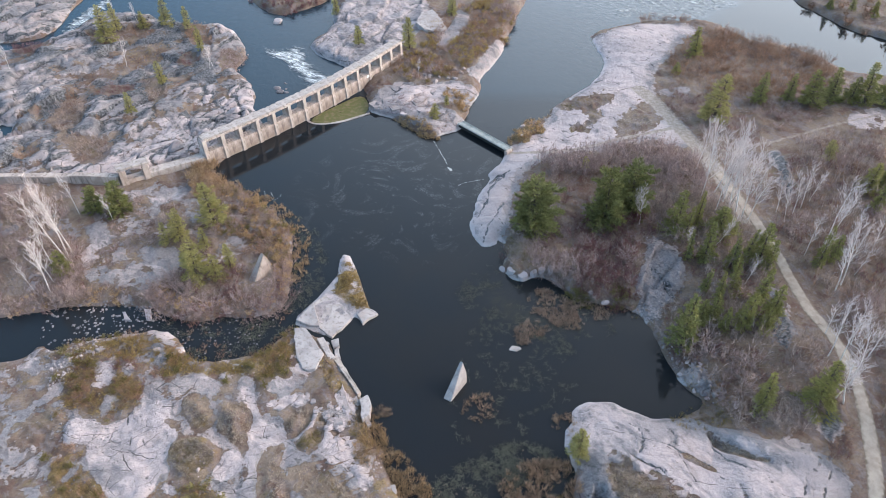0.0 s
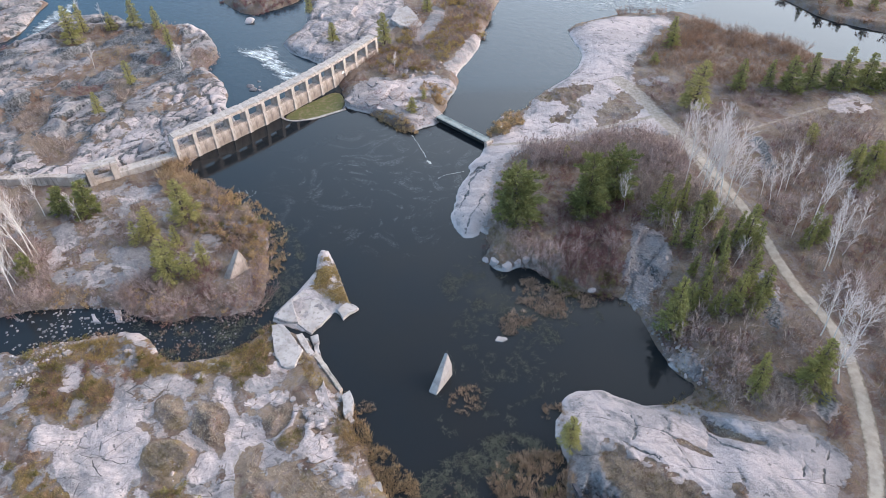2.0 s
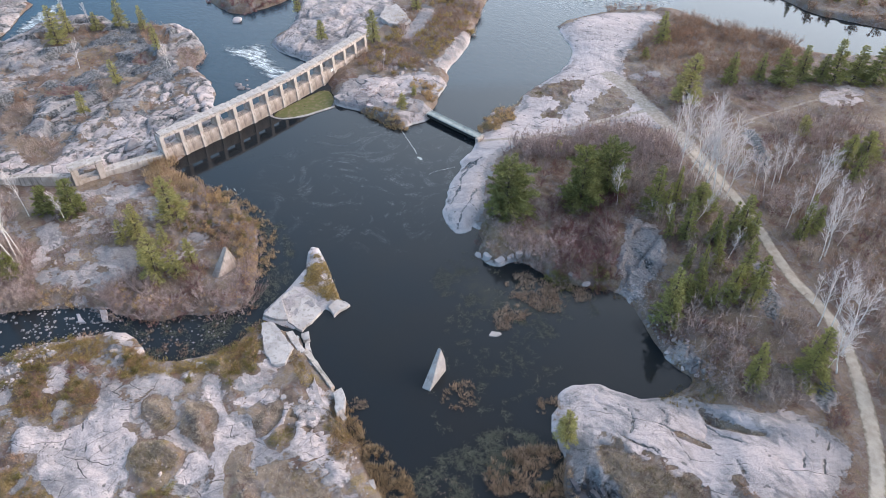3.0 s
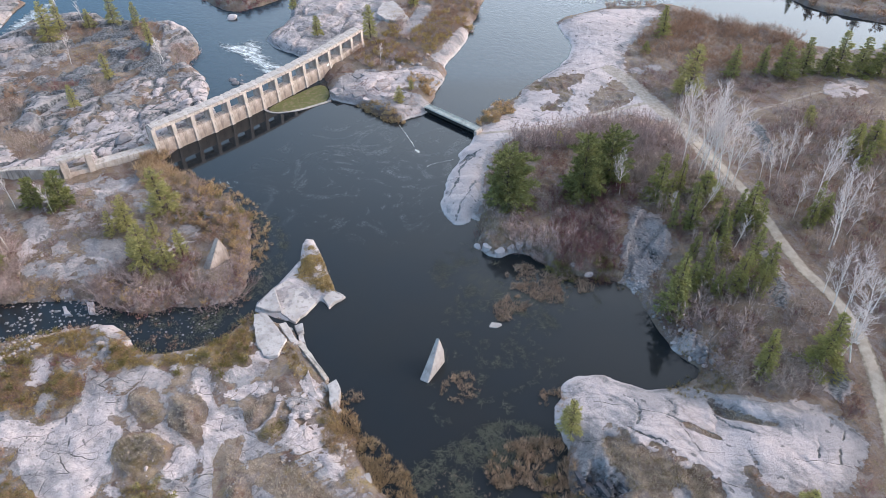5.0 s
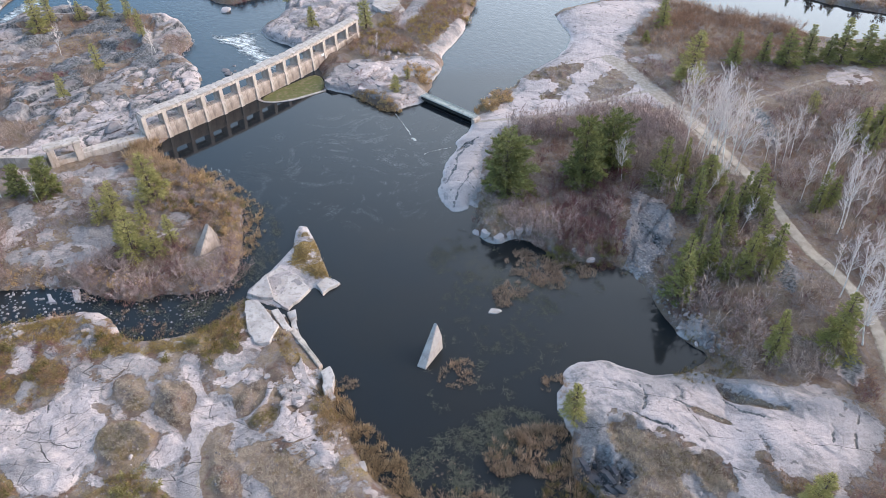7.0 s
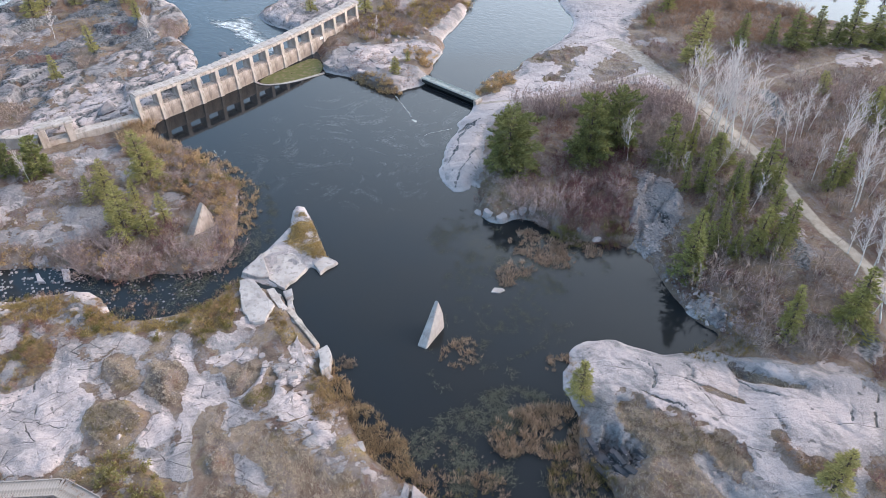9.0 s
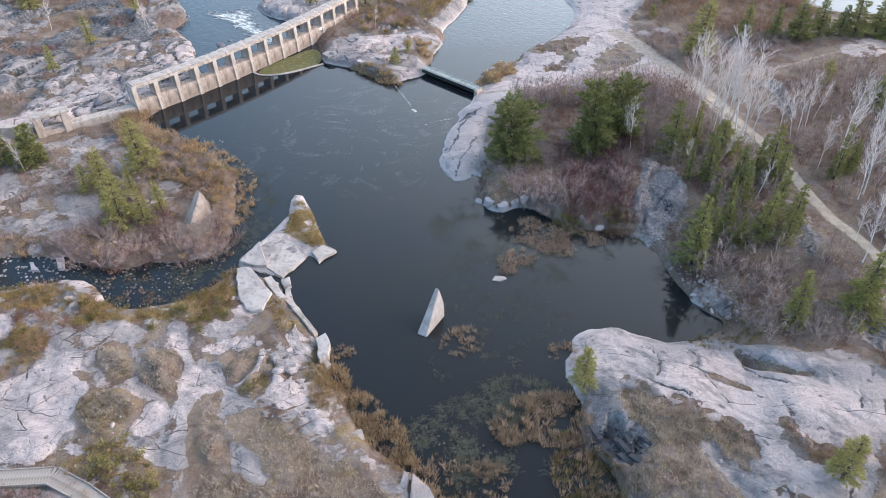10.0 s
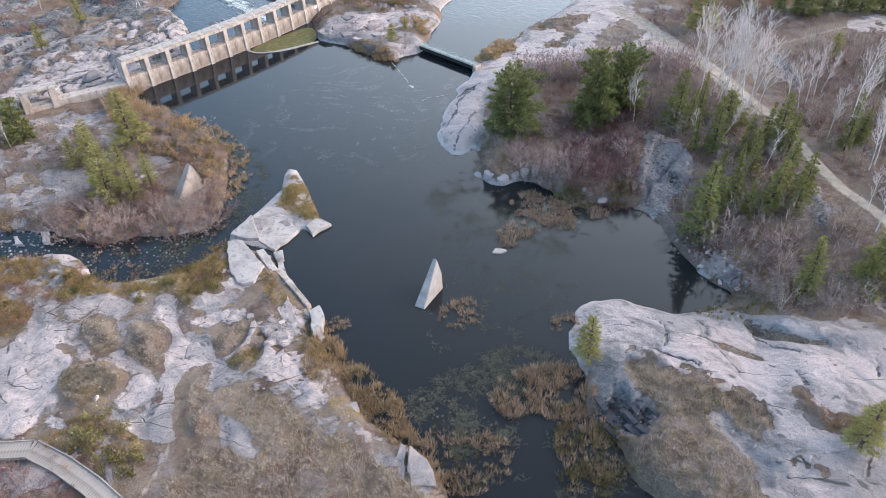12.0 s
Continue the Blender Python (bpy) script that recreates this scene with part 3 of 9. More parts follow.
POINT_SEDGE = [(11.4, 97.2), (15.2, 95.7), (20.5, 91.3), (19.6, 89.8), (16.7, 91.3), (12.3, 90.7), (10.7, 92.7)]
MID_BARE = [(-2.4, 175), (0.9, 181.5), (2.5, 189), (4.5, 196.9), (7.6, 189.7), (5.2, 181.5), (1.6, 175.6)]
DAM_RUIN = [(-9.5, 181.5), (-7.4, 192.5), (-3.1, 196.2), (1.2, 189), (-1.9, 183.5), (-6, 180.8)]
BARE_I = [(-13.2, 52.1), (-12.2, 52.6), (-10.7, 51.1), (-10.1, 49.9), (-10.5, 48.3), (-11.4, 48.8), (-12.1, 50.4)]
BARE_J = [(-20.7, 47.9), (-19.7, 48.3), (-17.9, 46.3), (-17, 44.2), (-15.8, 43.5), (-16, 42.5), (-17.5, 43.5), (-19.4, 44.9)]
WALK_BRUSH = [(-45.1, 43.5), (-38.7, 43.4), (-34.9, 41.9), (-31.5, 39.3), (-29.2, 35.2), (-41.8, 36.1)]
NW_RUST = [(-83.1, 170.8), (-80.3, 175.1), (-73.6, 173.8), (-72.9, 168.3), (-78.5, 164.8)]
NW_SOIL2 = [(-96.8, 184), (-88.7, 183), (-81, 188.3), (-79.9, 180.6), (-87.9, 175.9), (-93.3, 178.4)]
ROAD = [(50.4, 33.9), (56.5, 45.8), (58.6, 50.9), (60.8, 59), (61.5, 66), (61.2, 72.6), (59.9, 78.9), (59.4, 86.4), (58.7, 94.8), (58.2, 102.6),
    (56.5, 111.6), (54, 123.1), (50.5, 133.4), (48.3, 145.2), (48, 154.8)]
TRACK = [(59.1, 125.2), (70.4, 128.6), (82.2, 133.8), (92.5, 137.5), (101.2, 140.3)]
FOOTPATH = [(13.4, 128.2), (19, 126.8), (26.3, 126.8), (32.6, 128.3), (37.8, 130.4), (42.9, 131.6), (52.4, 134.9)]
TRAIL = [(-26.5, 38.2), (-25.1, 42.3), (-24.8, 45.5), (-26.4, 51.3), (-25.4, 55.2)]
BOARDWALK = [(-45.3, 44.9), (-38, 44.9), (-34.3, 42.8), (-30.9, 40.4), (-26.3, 36.5)]
REED_A = [(-13.4, 59.9), (-12.1, 60.2), (-9.2, 57.8), (-8.8, 55.6), (-9.7, 53.6), (-10.9, 52.9), (-11.9, 53.8), (-11.8, 57.1)]
REED_B = [(8.1, 50.6), (11.2, 52.2), (15.7, 53.1), (18.1, 51.7), (18, 47.5), (14.5, 46.6), (11.9, 48.5), (9.2, 47.2)]
WEED = [(2.5, 50.6), (6.9, 52.7), (10.4, 54.8), (14.2, 54), (12.6, 52.3), (8, 50.9), (8.8, 47.2), (6.7, 45.2), (3, 43.7), (0.2, 44.9), (-0.3, 48.5)]
REED_C = [(-0.7, 44.9), (1.4, 45.4), (3.1, 44.6), (8.3, 43.9), (8.2, 40.9), (6.6, 39), (1.6, 38.9), (0.6, 41.5)]
REED_D = [(15.6, 47.6), (17.7, 46), (19.8, 43.4), (19.7, 38.1), (14.2, 37.7), (14, 42.5), (15.1, 45.1)]
REED_COVE = [(16.5, 87.1), (20.6, 84.6), (24, 82.6), (27.9, 81.7), (26.7, 80.3), (23.4, 79.8), (21.8, 78.2), (18.9, 79.8), (16.9, 78.2), (14.4, 75.6), (13, 75.1), (12.4, 77.6), (14.8, 78.7), (16, 81.1), (15.5, 84.5)]
OLIVE_A = [(20.9, 86.3), (23.2, 86.4), (25.2, 84.7), (24.8, 82.7), (22.6, 82.8), (20.7, 84)]
OLIVE_B = [(28.9, 84.7), (30.6, 85.7), (31.6, 84.3), (30.7, 82), (28.8, 82.2)]
COVE_TAN = [(25, 86.1), (27.8, 88), (29.2, 85.8), (28.3, 83.8), (25.5, 84)]
REED_NW = [(-45.3, 118.7), (-40.1, 115.8), (-34, 111.2), (-27.9, 104.3), (-25, 97.9), (-25, 91.9), (-27, 88.3), (-29.9, 96.3), (-34.8, 106)]
SHRUB_EAST = [(14.1, 118.6), (20.8, 121.5), (38.1, 126.2), (49.4, 122.9), (51.5, 112.9), (38.8, 100.9), (34.7, 86.1), (30.2, 82.7), (20.3, 88.1), (11.6, 90.3),
    (10.8, 94.7), (19, 104.2)]
FOREST_EAST = [(42, 111.6), (57.8, 101.3), (51.6, 77.4), (56.8, 68.2), (52.2, 56.2), (41.6, 58), (41.8, 67.1), (37.1, 72.6), (41.1, 85.1), (41.8, 96.6)]
SHRUB_FAR = [(72.9, 123.1), (94.7, 127.3), (96.1, 99.7), (66.7, 44.4), (57.2, 44.4), (62.7, 61.9), (62.5, 73.8), (60.9, 95.1)]
MARSH = [(72.6, 184.8), (94.6, 172.8), (99, 161.5), (93.8, 152), (69.8, 149.4), (56.5, 156), (61.7, 171.9)]
SHRUB_NW = [(-49.5, 88.3), (-36.7, 89.7), (-28.4, 88.3), (-27.2, 83.6), (-32.8, 80.3), (-42.1, 79.1), (-47.7, 82.3)]
SHRUB_W = [(-112, 112.1), (-78.6, 113.9), (-67.5, 91.1), (-62.9, 84.1), (-69.6, 81.5), (-93.1, 79)]
SHRUB_MID = [(-13.6, 166.4), (-3.5, 169.4), (-0.7, 192.5), (19.3, 203.8), (17.1, 182.1), (9.5, 166.4), (0.8, 157.9), (-9, 157.9)]
FOAM_FALL = [(-51.5, 181.2), (-46, 176), (-41.5, 176), (-38.6, 180.5), (-35.9, 173.8), (-34.9, 169.8),
    (-27.5, 160.5), (-27.6, 156), (-32.2, 154.5), (-37.6, 162.8), (-40.3, 167.1), (-46, 171.6)]
FOAM_EAST = [(46.5, 195.7), (51.1, 203.3), (56.9, 207.2), (68, 211.2), (81.1, 209.2), (91.2, 203.2), (78.4, 199.4), (75.8, 192.8), (67, 192.8), (55.9, 193.9)]
FOAM_WEST = [(-106.9, 184.5), (-107, 192.2), (-104.9, 204.1), (-100.9, 210.4), (-97.4, 205.3), (-98.6, 195.8), (-101.2, 186.9), (-103.7, 182.5)]
RAPID_ROCKS = [(-41.6, 157.2), (-40.7, 160.5), (-37, 158.8), (-36.8, 153.7), (-39.4, 152.4)]
ALGAE = [(-31.4, 141.5), (-29.2, 140.1), (-24.1, 140.8), (-16.9, 144.6), (-19.2, 153.5), (-24.9, 148.4)]
POOL_W = [(-102.8, 141.2), (-99.9, 140), (-97.7, 134.3), (-99.1, 133.1)]
BARE_A = [(-51.4, 55.9), (-49.5, 58.7), (-46.7, 59.8), (-45.2, 61), (-44.9, 63.4), (-43.6, 64.1), (-42, 63.5), (-40.5, 60.6), (-40.2, 58.2),
    (-38.6, 57.4), (-38.4, 54.9), (-39.2, 52.7), (-37.7, 51.3), (-39.3, 50.9), (-39, 48.4), (-39.8, 46.8), (-43.3, 47), (-47.2, 49.4)]
BARE_B = [(-31.5, 50.9), (-31.5, 52.8), (-30.7, 54.4), (-28.4, 54.2), (-27.6, 53.3), (-28.6, 51), (-30.3, 49.8)]
BARE_C = [(-31.3, 66.1), (-29, 65.1), (-28.1, 62.2), (-27, 60.3), (-25.7, 58.9), (-24.2, 59.7), (-22.5, 57.3), (-22.9, 56), (-25, 55.7), (-25.9, 54), (-25.7, 51.6), (-25.6, 48.6), (-24.9, 46.1),
    (-24.7, 45.3), (-26.3, 45.5), (-29, 47), (-30, 48.5), (-28.5, 48.4), (-27.2, 49), (-26.7, 50.9), (-28.2, 53.4), (-27.4, 55), (-28, 56.3), (-27.9, 58.5), (-28.9, 62.3), (-30.2, 64.2)]
BARE_D = [(-23, 56.9), (-21.2, 55.4), (-19, 54), (-17.7, 54.4), (-18.9, 53.1), (-20.9, 52.4), (-22.7, 51.8), (-23.2, 53.4), (-22.3, 54.2)]
BARE_E = [(-26.7, 62.1), (-25.3, 63.5), (-23.4, 64.5), (-21.3, 64.2), (-21.1, 62.7), (-22.5, 61.4), (-24.7, 62)]
BARE_F = [(-17.5, 54.2), (-16.8, 55.7), (-17.4, 58), (-17.1, 59.1), (-16, 57.9), (-15.6, 56.1), (-16.1, 55)]
BARE_G = [(-16.1, 52.6), (-15.6, 56.1), (-14.3, 56.7), (-12.7, 56.8), (-11.7, 56.3), (-11.2, 54.5), (-12.4, 53.3), (-13.3, 52.5), (-14.8, 52.8)]
BARE_H = [(-16.3, 59.3), (-15.1, 60.5), (-14.1, 58.7), (-14.9, 57.4), (-16, 57.9)]
WEED_COVE = [(3.7, 91.9), (11.7, 89), (17.2, 83.5), (28.5, 80.9), (25.7, 76), (14.3, 73.6), (9, 77.2), (4.5, 86.2)]
WEED_MID = [(11.3, 67.2), (14.4, 68.1), (13.4, 64), (11.1, 60.2), (9.6, 59.4), (9.3, 62.3)]
RUBBLE_WEST = [(-66.6, 79.4), (-62.3, 79.5), (-56.7, 76), (-53.9, 73), (-57.6, 71.5), (-58.1, 66.3), (-60.2, 63.5)]
BROWN_WEST = [(-53.9, 66), (-51.7, 69), (-46.4, 67.9), (-43.4, 64.5), (-44.3, 60.7), (-49.8, 60.9)]
SHORE_RUBBLE = [(35.5, 75.1), (36.5, 69.9), (37.9, 65.8), (40.2, 62.8), (43, 60.4), (44.3, 61.3), (42.1, 64.7), (40.3, 67.9), (39, 72), (37.7, 75.9)]
STREAM_ROCKS = [(-67.6, 76), (-67.1, 82.9), (-62.3, 84.6), (-51.2, 83.6), (-46, 79.1), (-51.1, 77), (-56.4, 76), (-60.8, 75.3), (-63.3, 72.4)]
SHORE_STONES_MID = [(-5.6, 163), (0.9, 165), (9.4, 161.5), (9.2, 157.4), (2.2, 157.4), (-4.8, 158.7)]
RUBBLE_SOUTHWEST = [(-35.2, 51), (-33.6, 52.8), (-32.1, 51.5), (-31.9, 48.9), (-33.6, 48.7)]
RUBBLE_SOUTH = [(28.7, 43.1), (30.7, 43.3), (31.1, 41.5), (33.9, 38.8), (36.3, 38), (35.7, 35.7), (33.7, 35.8), (31.5, 39.6)]
SHRUB_EAST_MAROON = [(24.2, 93.2), (27.7, 103.9), (32.5, 102.3), (37.3, 103.2), (36.4, 94.9), (33.7, 84.8), (29.3, 83.6), (25.8, 84.4)]
NORTH_BRUSH = [(50.2, 153.9), (60.5, 146.2), (91.4, 143.7), (97.7, 132.1), (94.8, 125.6), (80.1, 127.7), (69.8, 129.9), (62.1, 128.8), (54.3, 132.1), (51.2, 140.1)]
NW_INNER = [(-63.5, 103.4), (-59.1, 110.3), (-50.3, 115.7), (-46, 112.1), (-36.3, 103.4), (-36.2, 97), (-38.4, 88.2), (-48.4, 88.2), (-57.5, 85.5), (-64.4, 85.5),
    (-64.4, 91.1)]
NW_OCHRE = [(-51.9, 121.8), (-46, 116.9), (-38.1, 112.3), (-28.5, 102), (-26.4, 91.3), (-28.5, 88.4), (-32.8, 95.7), (-40.1, 100.4), (-44.7, 108.7), (-50.4, 116)]
COVE_BRUSH = [(37.4, 72.9), (45.6, 73.5), (55.7, 68.9), (53.6, 58.7), (43.6, 58.2), (42.5, 62.6), (41.1, 66.8)]
EAST_SOUTH_GRASS = [(22.8, 51.4), (25.8, 51.2), (29.4, 49), (32.5, 47.2), (34.8, 44.7), (34.8, 40.1), (32.1, 40.3), (31.1, 43.7), (28.7, 43.5), (31.5, 40.3),
    (31.9, 34.7), (30.6, 30.6), (19.9, 31.3), (19.6, 35.6), (19.9, 40.5), (24.8, 43.8), (23.7, 46), (21.9, 48)]
ROADSIDE = [(56.3, 93.6), (60.9, 95.1), (63.1, 77.4), (64.4, 61.9), (57.1, 44.4), (53.6, 44.4), (58.6, 58), (57.6, 70.4), (56.6, 77.4)]
SHORE_REED_SW = [(-13.9, 65.6), (-10.5, 60.5), (-7.6, 54.8), (-8.7, 53.8), (-11.1, 57.6), (-13.5, 61.5)]
COVE_EDGE = [(24.7, 86.9), (29.2, 85.9), (32.6, 84.3), (34.6, 81.5), (32.7, 81), (28.5, 82.6), (24.5, 83.5)]
SAPLING_EAST = [(20.7, 120.9), (38.1, 126.2), (49.4, 122.9), (51.4, 116.6), (45.2, 114.7), (36.7, 118.5), (25.1, 118.6)]
STREAM = [(-46.4, 80.3), (-41.7, 78.7), (-36.9, 80.7), (-29.3, 80.9), (-26.1, 82.2), (-25.4, 77.8), (-27, 76), (-30.1, 72.7), (-34.8, 71.3), (-41.3, 72),
    (-43.3, 76)]
STREAM_BANK = [(-55.9, 75.1), (-46.2, 76.6), (-43, 75.1), (-41.1, 71), (-34.5, 70.4), (-29.9, 71.9), (-26.4, 75.4), (-24.8, 77.5), (-23.9, 74.5), (-28.1, 69.9),
    (-34.1, 68.5), (-43.2, 69.3), (-50.9, 71)]
NW_WATER = [(-31.3, 105.2), (-26.8, 104.3), (-23.8, 97.9), (-23.1, 89), (-24.8, 83.5), (-26.8, 83.6), (-27.3, 93.3)]
ROCKS_BEYOND = [(-112.9, 164.5), (-102.1, 173.5), (-73.1, 176.6), (-59.5, 183.2), (-47.9, 156), (-45, 148.2), (-55.1, 135), (-64.5, 124.3), (-93.8, 122.3)]
MID_FRINGE = [(-10.3, 140.3), (-6.3, 139.4), (-3.1, 135.2), (0.1, 133), (-1.1, 130.8), (-5.5, 133.4), (-9.5, 136.6)]
MID_DARK = [(-14.4, 143.5), (-12.6, 147.7), (-9.3, 149.2), (-5.9, 147.7), (-1.9, 144.7), (-2.5, 142.7), (-6.5, 144.2), (-9.6, 141), (-12.2, 140.3)]
MID_OCHRE = [(0.8, 153.3), (3.8, 151.2), (8.9, 150.2), (8.5, 146.6), (5.7, 141.7), (2.9, 144.2), (0.3, 148.6)]
COVE_END = [(34, 59.6), (35.7, 60.7), (39.1, 62.3), (41.8, 61.7), (41.3, 58.9), (39, 58.4), (36.2, 58.3)]
GROOVE_A = [(31.5, 54.9), (32.5, 54.5), (33.7, 52.8), (36.3, 51.1), (37.9, 49.8), (39.3, 48.3), (39.7, 47.2), (40, 45.8)]
GROOVE_G = [(12.4, 118.4), (10.4, 116.1), (9.1, 112.9), (7.9, 109.3), (6.8, 105.8)]
GROOVE_H = [(12, 109), (10.7, 106.4), (9.2, 103.4), (8.1, 101.5), (7.4, 98.6)]
GROOVE_I = [(9.8, 117.3), (11.1, 118.4), (12.8, 119.7), (14.2, 120.2)]
GROOVE_B = [(27.6, 58.5), (28.3, 57.2), (28.4, 54.8), (27.4, 53.4)]
GROOVE_C = [(32.5, 57.6), (33.4, 56.4), (33.1, 54.7)]
SHORE_SOUTHWEST = SHORE_SOUTHWEST_a + SHORE_SOUTHWEST_b + SHORE_SOUTHWEST_c
SHORE_EAST = SHORE_EAST_a + SHORE_EAST_b + SHORE_EAST_c + SHORE_EAST_d
BARE_K = [(-16.8, 64.3), (-15.6, 65.7), (-13.9, 63.4), (-12.5, 59.8), (-13.3, 59.9), (-14.8, 61.6)]
BARE_L = [(-21.2, 56.1), (-20.2, 57.2), (-19.3, 58.9), (-19.2, 61.2), (-18.6, 61.2), (-18.7, 58.4), (-19.6, 56.2), (-20.7, 55.4)]
BARE_M = [(-49.9, 80), (-48.1, 80.2), (-45.9, 78.2), (-43.2, 76.3), (-41.9, 73.4), (-43.7, 73.6), (-46.5, 74.9), (-48.5, 76.7)]
BARE_N = [(-54.1, 69), (-53.1, 70.5), (-51.3, 68.9), (-51, 65.9), (-52.6, 64.8), (-54.2, 66)]
BARE_O = [(-55.7, 59.6), (-51.9, 60.1), (-49.8, 59.3), (-47.5, 56.9), (-48.9, 54.9), (-52.1, 56), (-54.6, 55.3)]
LILAC_A = [(-44, 64.1), (-42.8, 65.5), (-40.8, 67.8), (-38.8, 68.2), (-33.8, 66.4), (-34.2, 63.9), (-35.7, 63.5), (-37.7, 64.6), (-39.2, 62.8), (-39.1, 60.5),
    (-37.4, 58.2), (-35.6, 57.6), (-32.2, 56.5), (-28.4, 54.2), (-30, 54.3), (-32.4, 55.1), (-34.6, 56.1), (-37.4, 57), (-39.8, 58.3), (-41.6, 63)]
LILAC_B = [(-50.9, 68.9), (-49.4, 71.4), (-47.1, 74), (-44.4, 73.3), (-44.1, 69.5), (-46, 68), (-48.6, 66.7)]
LILAC_C = [(-22, 64.2), (-19.4, 63.1), (-16.3, 62.6), (-13.3, 59.2), (-14.5, 57.8), (-17.3, 59.3), (-19.4, 60.3), (-20.9, 61.8)]
LILAC_D = [(-16.3, 52.2), (-13.3, 52.5), (-11.8, 50), (-11.9, 47.8), (-14.8, 49.8)]
MOSS_M = [(-20.9, 55.6), (-20, 56.6), (-19, 57.9), (-17.7, 57.9), (-17.5, 56.6), (-18.2, 54.8), (-20.4, 54.5)]
GROOVE_D = [(26.1, 53.3), (27.1, 52.3), (30.1, 50.7), (30.8, 49.3)]
GROOVE_E = [(50.9, 51.7), (50.8, 50.6), (49.7, 49.5), (48.7, 48.9), (48.2, 47.5), (47, 46.1)]
GROOVE_F = [(38.1, 54.5), (38.4, 53), (39.5, 51.8), (41.8, 50.1)]
STRIP_B = [(33.7, 53.4), (35.3, 52.1), (37.7, 50.3), (35.8, 51.1), (33.9, 52.5)]
SLAB_DARK_A = [(32.5, 57.6), (33.9, 57.2), (33.3, 54.7), (32.3, 54.4), (32.2, 56.4)]
SLAB_DARK_B = [(28.3, 58.7), (29.3, 58.2), (29.1, 56.5), (27.9, 57)]
SLAB_DARK_C = [(39.1, 47.4), (41.7, 47.2), (44.2, 46.2), (42.6, 44.2), (40.7, 45.1), (39.7, 46.1)]
GRASS_SLAB = [(22.7, 52.3), (24.1, 52.7), (25.7, 51.6), (26.7, 48.7), (30.2, 48.3), (33.5, 45.8), (34.7, 43.5), (34.6, 41.3),
    (33.5, 41.3), (31.9, 43.2), (30.1, 44.4), (28.7, 43.9), (26.5, 44.4), (24.2, 44.6), (23.5, 46.1), (22.7, 47.7), (22.4, 50.1)]
CLIFF_CRACK = [(35.4, 92.4), (36.9, 88.7), (38.2, 86.1), (39.1, 84)]
PINK_A = [(21.7, 119.6), (26.9, 123.7), (30.5, 112.7), (28.1, 105.6), (23.8, 105.1), (21.4, 109.7)]
GREYBRUSH_A = [(17.7, 94.5), (19.6, 97.6), (24.7, 95.6), (25, 89.4), (24.9, 84.4), (19.8, 86.2), (18, 89.9)]
HOLLOW_B = [(-83.9, 132.5), (-75.8, 132.5), (-72.8, 127.3), (-73.6, 124.3), (-74.9, 122.9), (-79.7, 126.2)]
HOLLOW_C = [(-84, 152.3), (-80.8, 154.9), (-76.1, 155.4), (-75.5, 151.4), (-80.4, 149.6)]
HOLLOW_D = [(-72.3, 155.3), (-70.5, 157.5), (-67.3, 150.1), (-69.3, 148)]
HOLLOW_E = [(-68.3, 169.3), (-64.9, 171.7), (-62.7, 165.7), (-66, 164.6)]
HOLLOW_F = [(-58.6, 169.9), (-54.1, 172.9), (-52.1, 166.3), (-55.5, 162.3)]
HOLLOW_G = [(-115.4, 177.5), (-110.6, 179.8), (-105.4, 179.1), (-106.2, 172.8), (-111.3, 171)]
HOLLOW_I = [(-73.1, 188.2), (-66.8, 189.6), (-61.5, 175.4), (-64.4, 173.6), (-69.7, 181.4)]
HOLLOW_J = [(-92.2, 127.2), (-88.7, 128.8), (-87.7, 125.5), (-90.6, 124.7)]
HOLLOW_K = [(-91.6, 143.9), (-86.1, 145.2), (-82.2, 139.9), (-84.1, 134.6), (-88.4, 137.6)]
PALE_SLAB = [(-60.7, 157.5), (-55.3, 161.8), (-47.7, 155.6), (-45.7, 150.5), (-51, 145.1), (-57, 147.9)]
REED_E = [(-7.7, 53.3), (-6.8, 54.6), (-5.2, 52.1), (-3.3, 50), (-2.2, 48.5), (-2, 45.6), (-0.7, 44.7), (-2.8, 44.8), (-4.7, 47.7), (-6.4, 50.9)]
REED_F = [(3.4, 61.6), (4.5, 63.6), (6.7, 64.3), (7.8, 63), (7.1, 61.3), (4.9, 60.5)]
REED_G = [(17, 60.5), (18.2, 61.1), (18.9, 59.9), (18.2, 58.1), (17, 58.5)]
ROCK_RIDGE = [(38.3, 57.3), (42, 56.5), (44.5, 54.9), (47.1, 53.6), (49.9, 52.8), (52.7, 51.3), (50.5, 50.9), (45.9, 51.1), (42.5, 53.1), (39.6, 55.5)]
NORTH_PATH = [(47.3, 152.7), (49.3, 149), (51.1, 142.6), (52.4, 134.9), (54.8, 127.1), (55.5, 117.6), (56.6, 108.1), (57.1, 99.5)]
MEADOW_C = [(28.2, 136.4), (30.4, 138.5), (33, 137.2), (31.8, 134), (28.6, 134.4)]
NORTH_DARK = [(44.2, 174.6), (55.9, 180.2), (61.4, 176), (54.7, 167.6), (46, 160.3), (41.6, 154.9), (41.9, 165.4)]
ROCK_TRACK = [(49.9, 152.1), (54.4, 154), (60.3, 153), (60.3, 150.2), (54.6, 149.1)]
DAM_GRASS = [(-52, 121.5), (-50.7, 124.6), (-46.2, 118), (-44.3, 114.8), (-46.8, 113), (-50, 116.7)]
BANK_STONES = [(-5, 162.6), (-2.6, 164.2), (-0.2, 161.9), (0.2, 156.9), (-2.6, 154.2), (-4.4, 156.4)]
BARE_SOUTHWEST = [BARE_A, BARE_B, BARE_C, BARE_D, BARE_E, BARE_F, BARE_G, BARE_H, BARE_I, BARE_J, BARE_K, BARE_L, BARE_M, BARE_N, BARE_O]
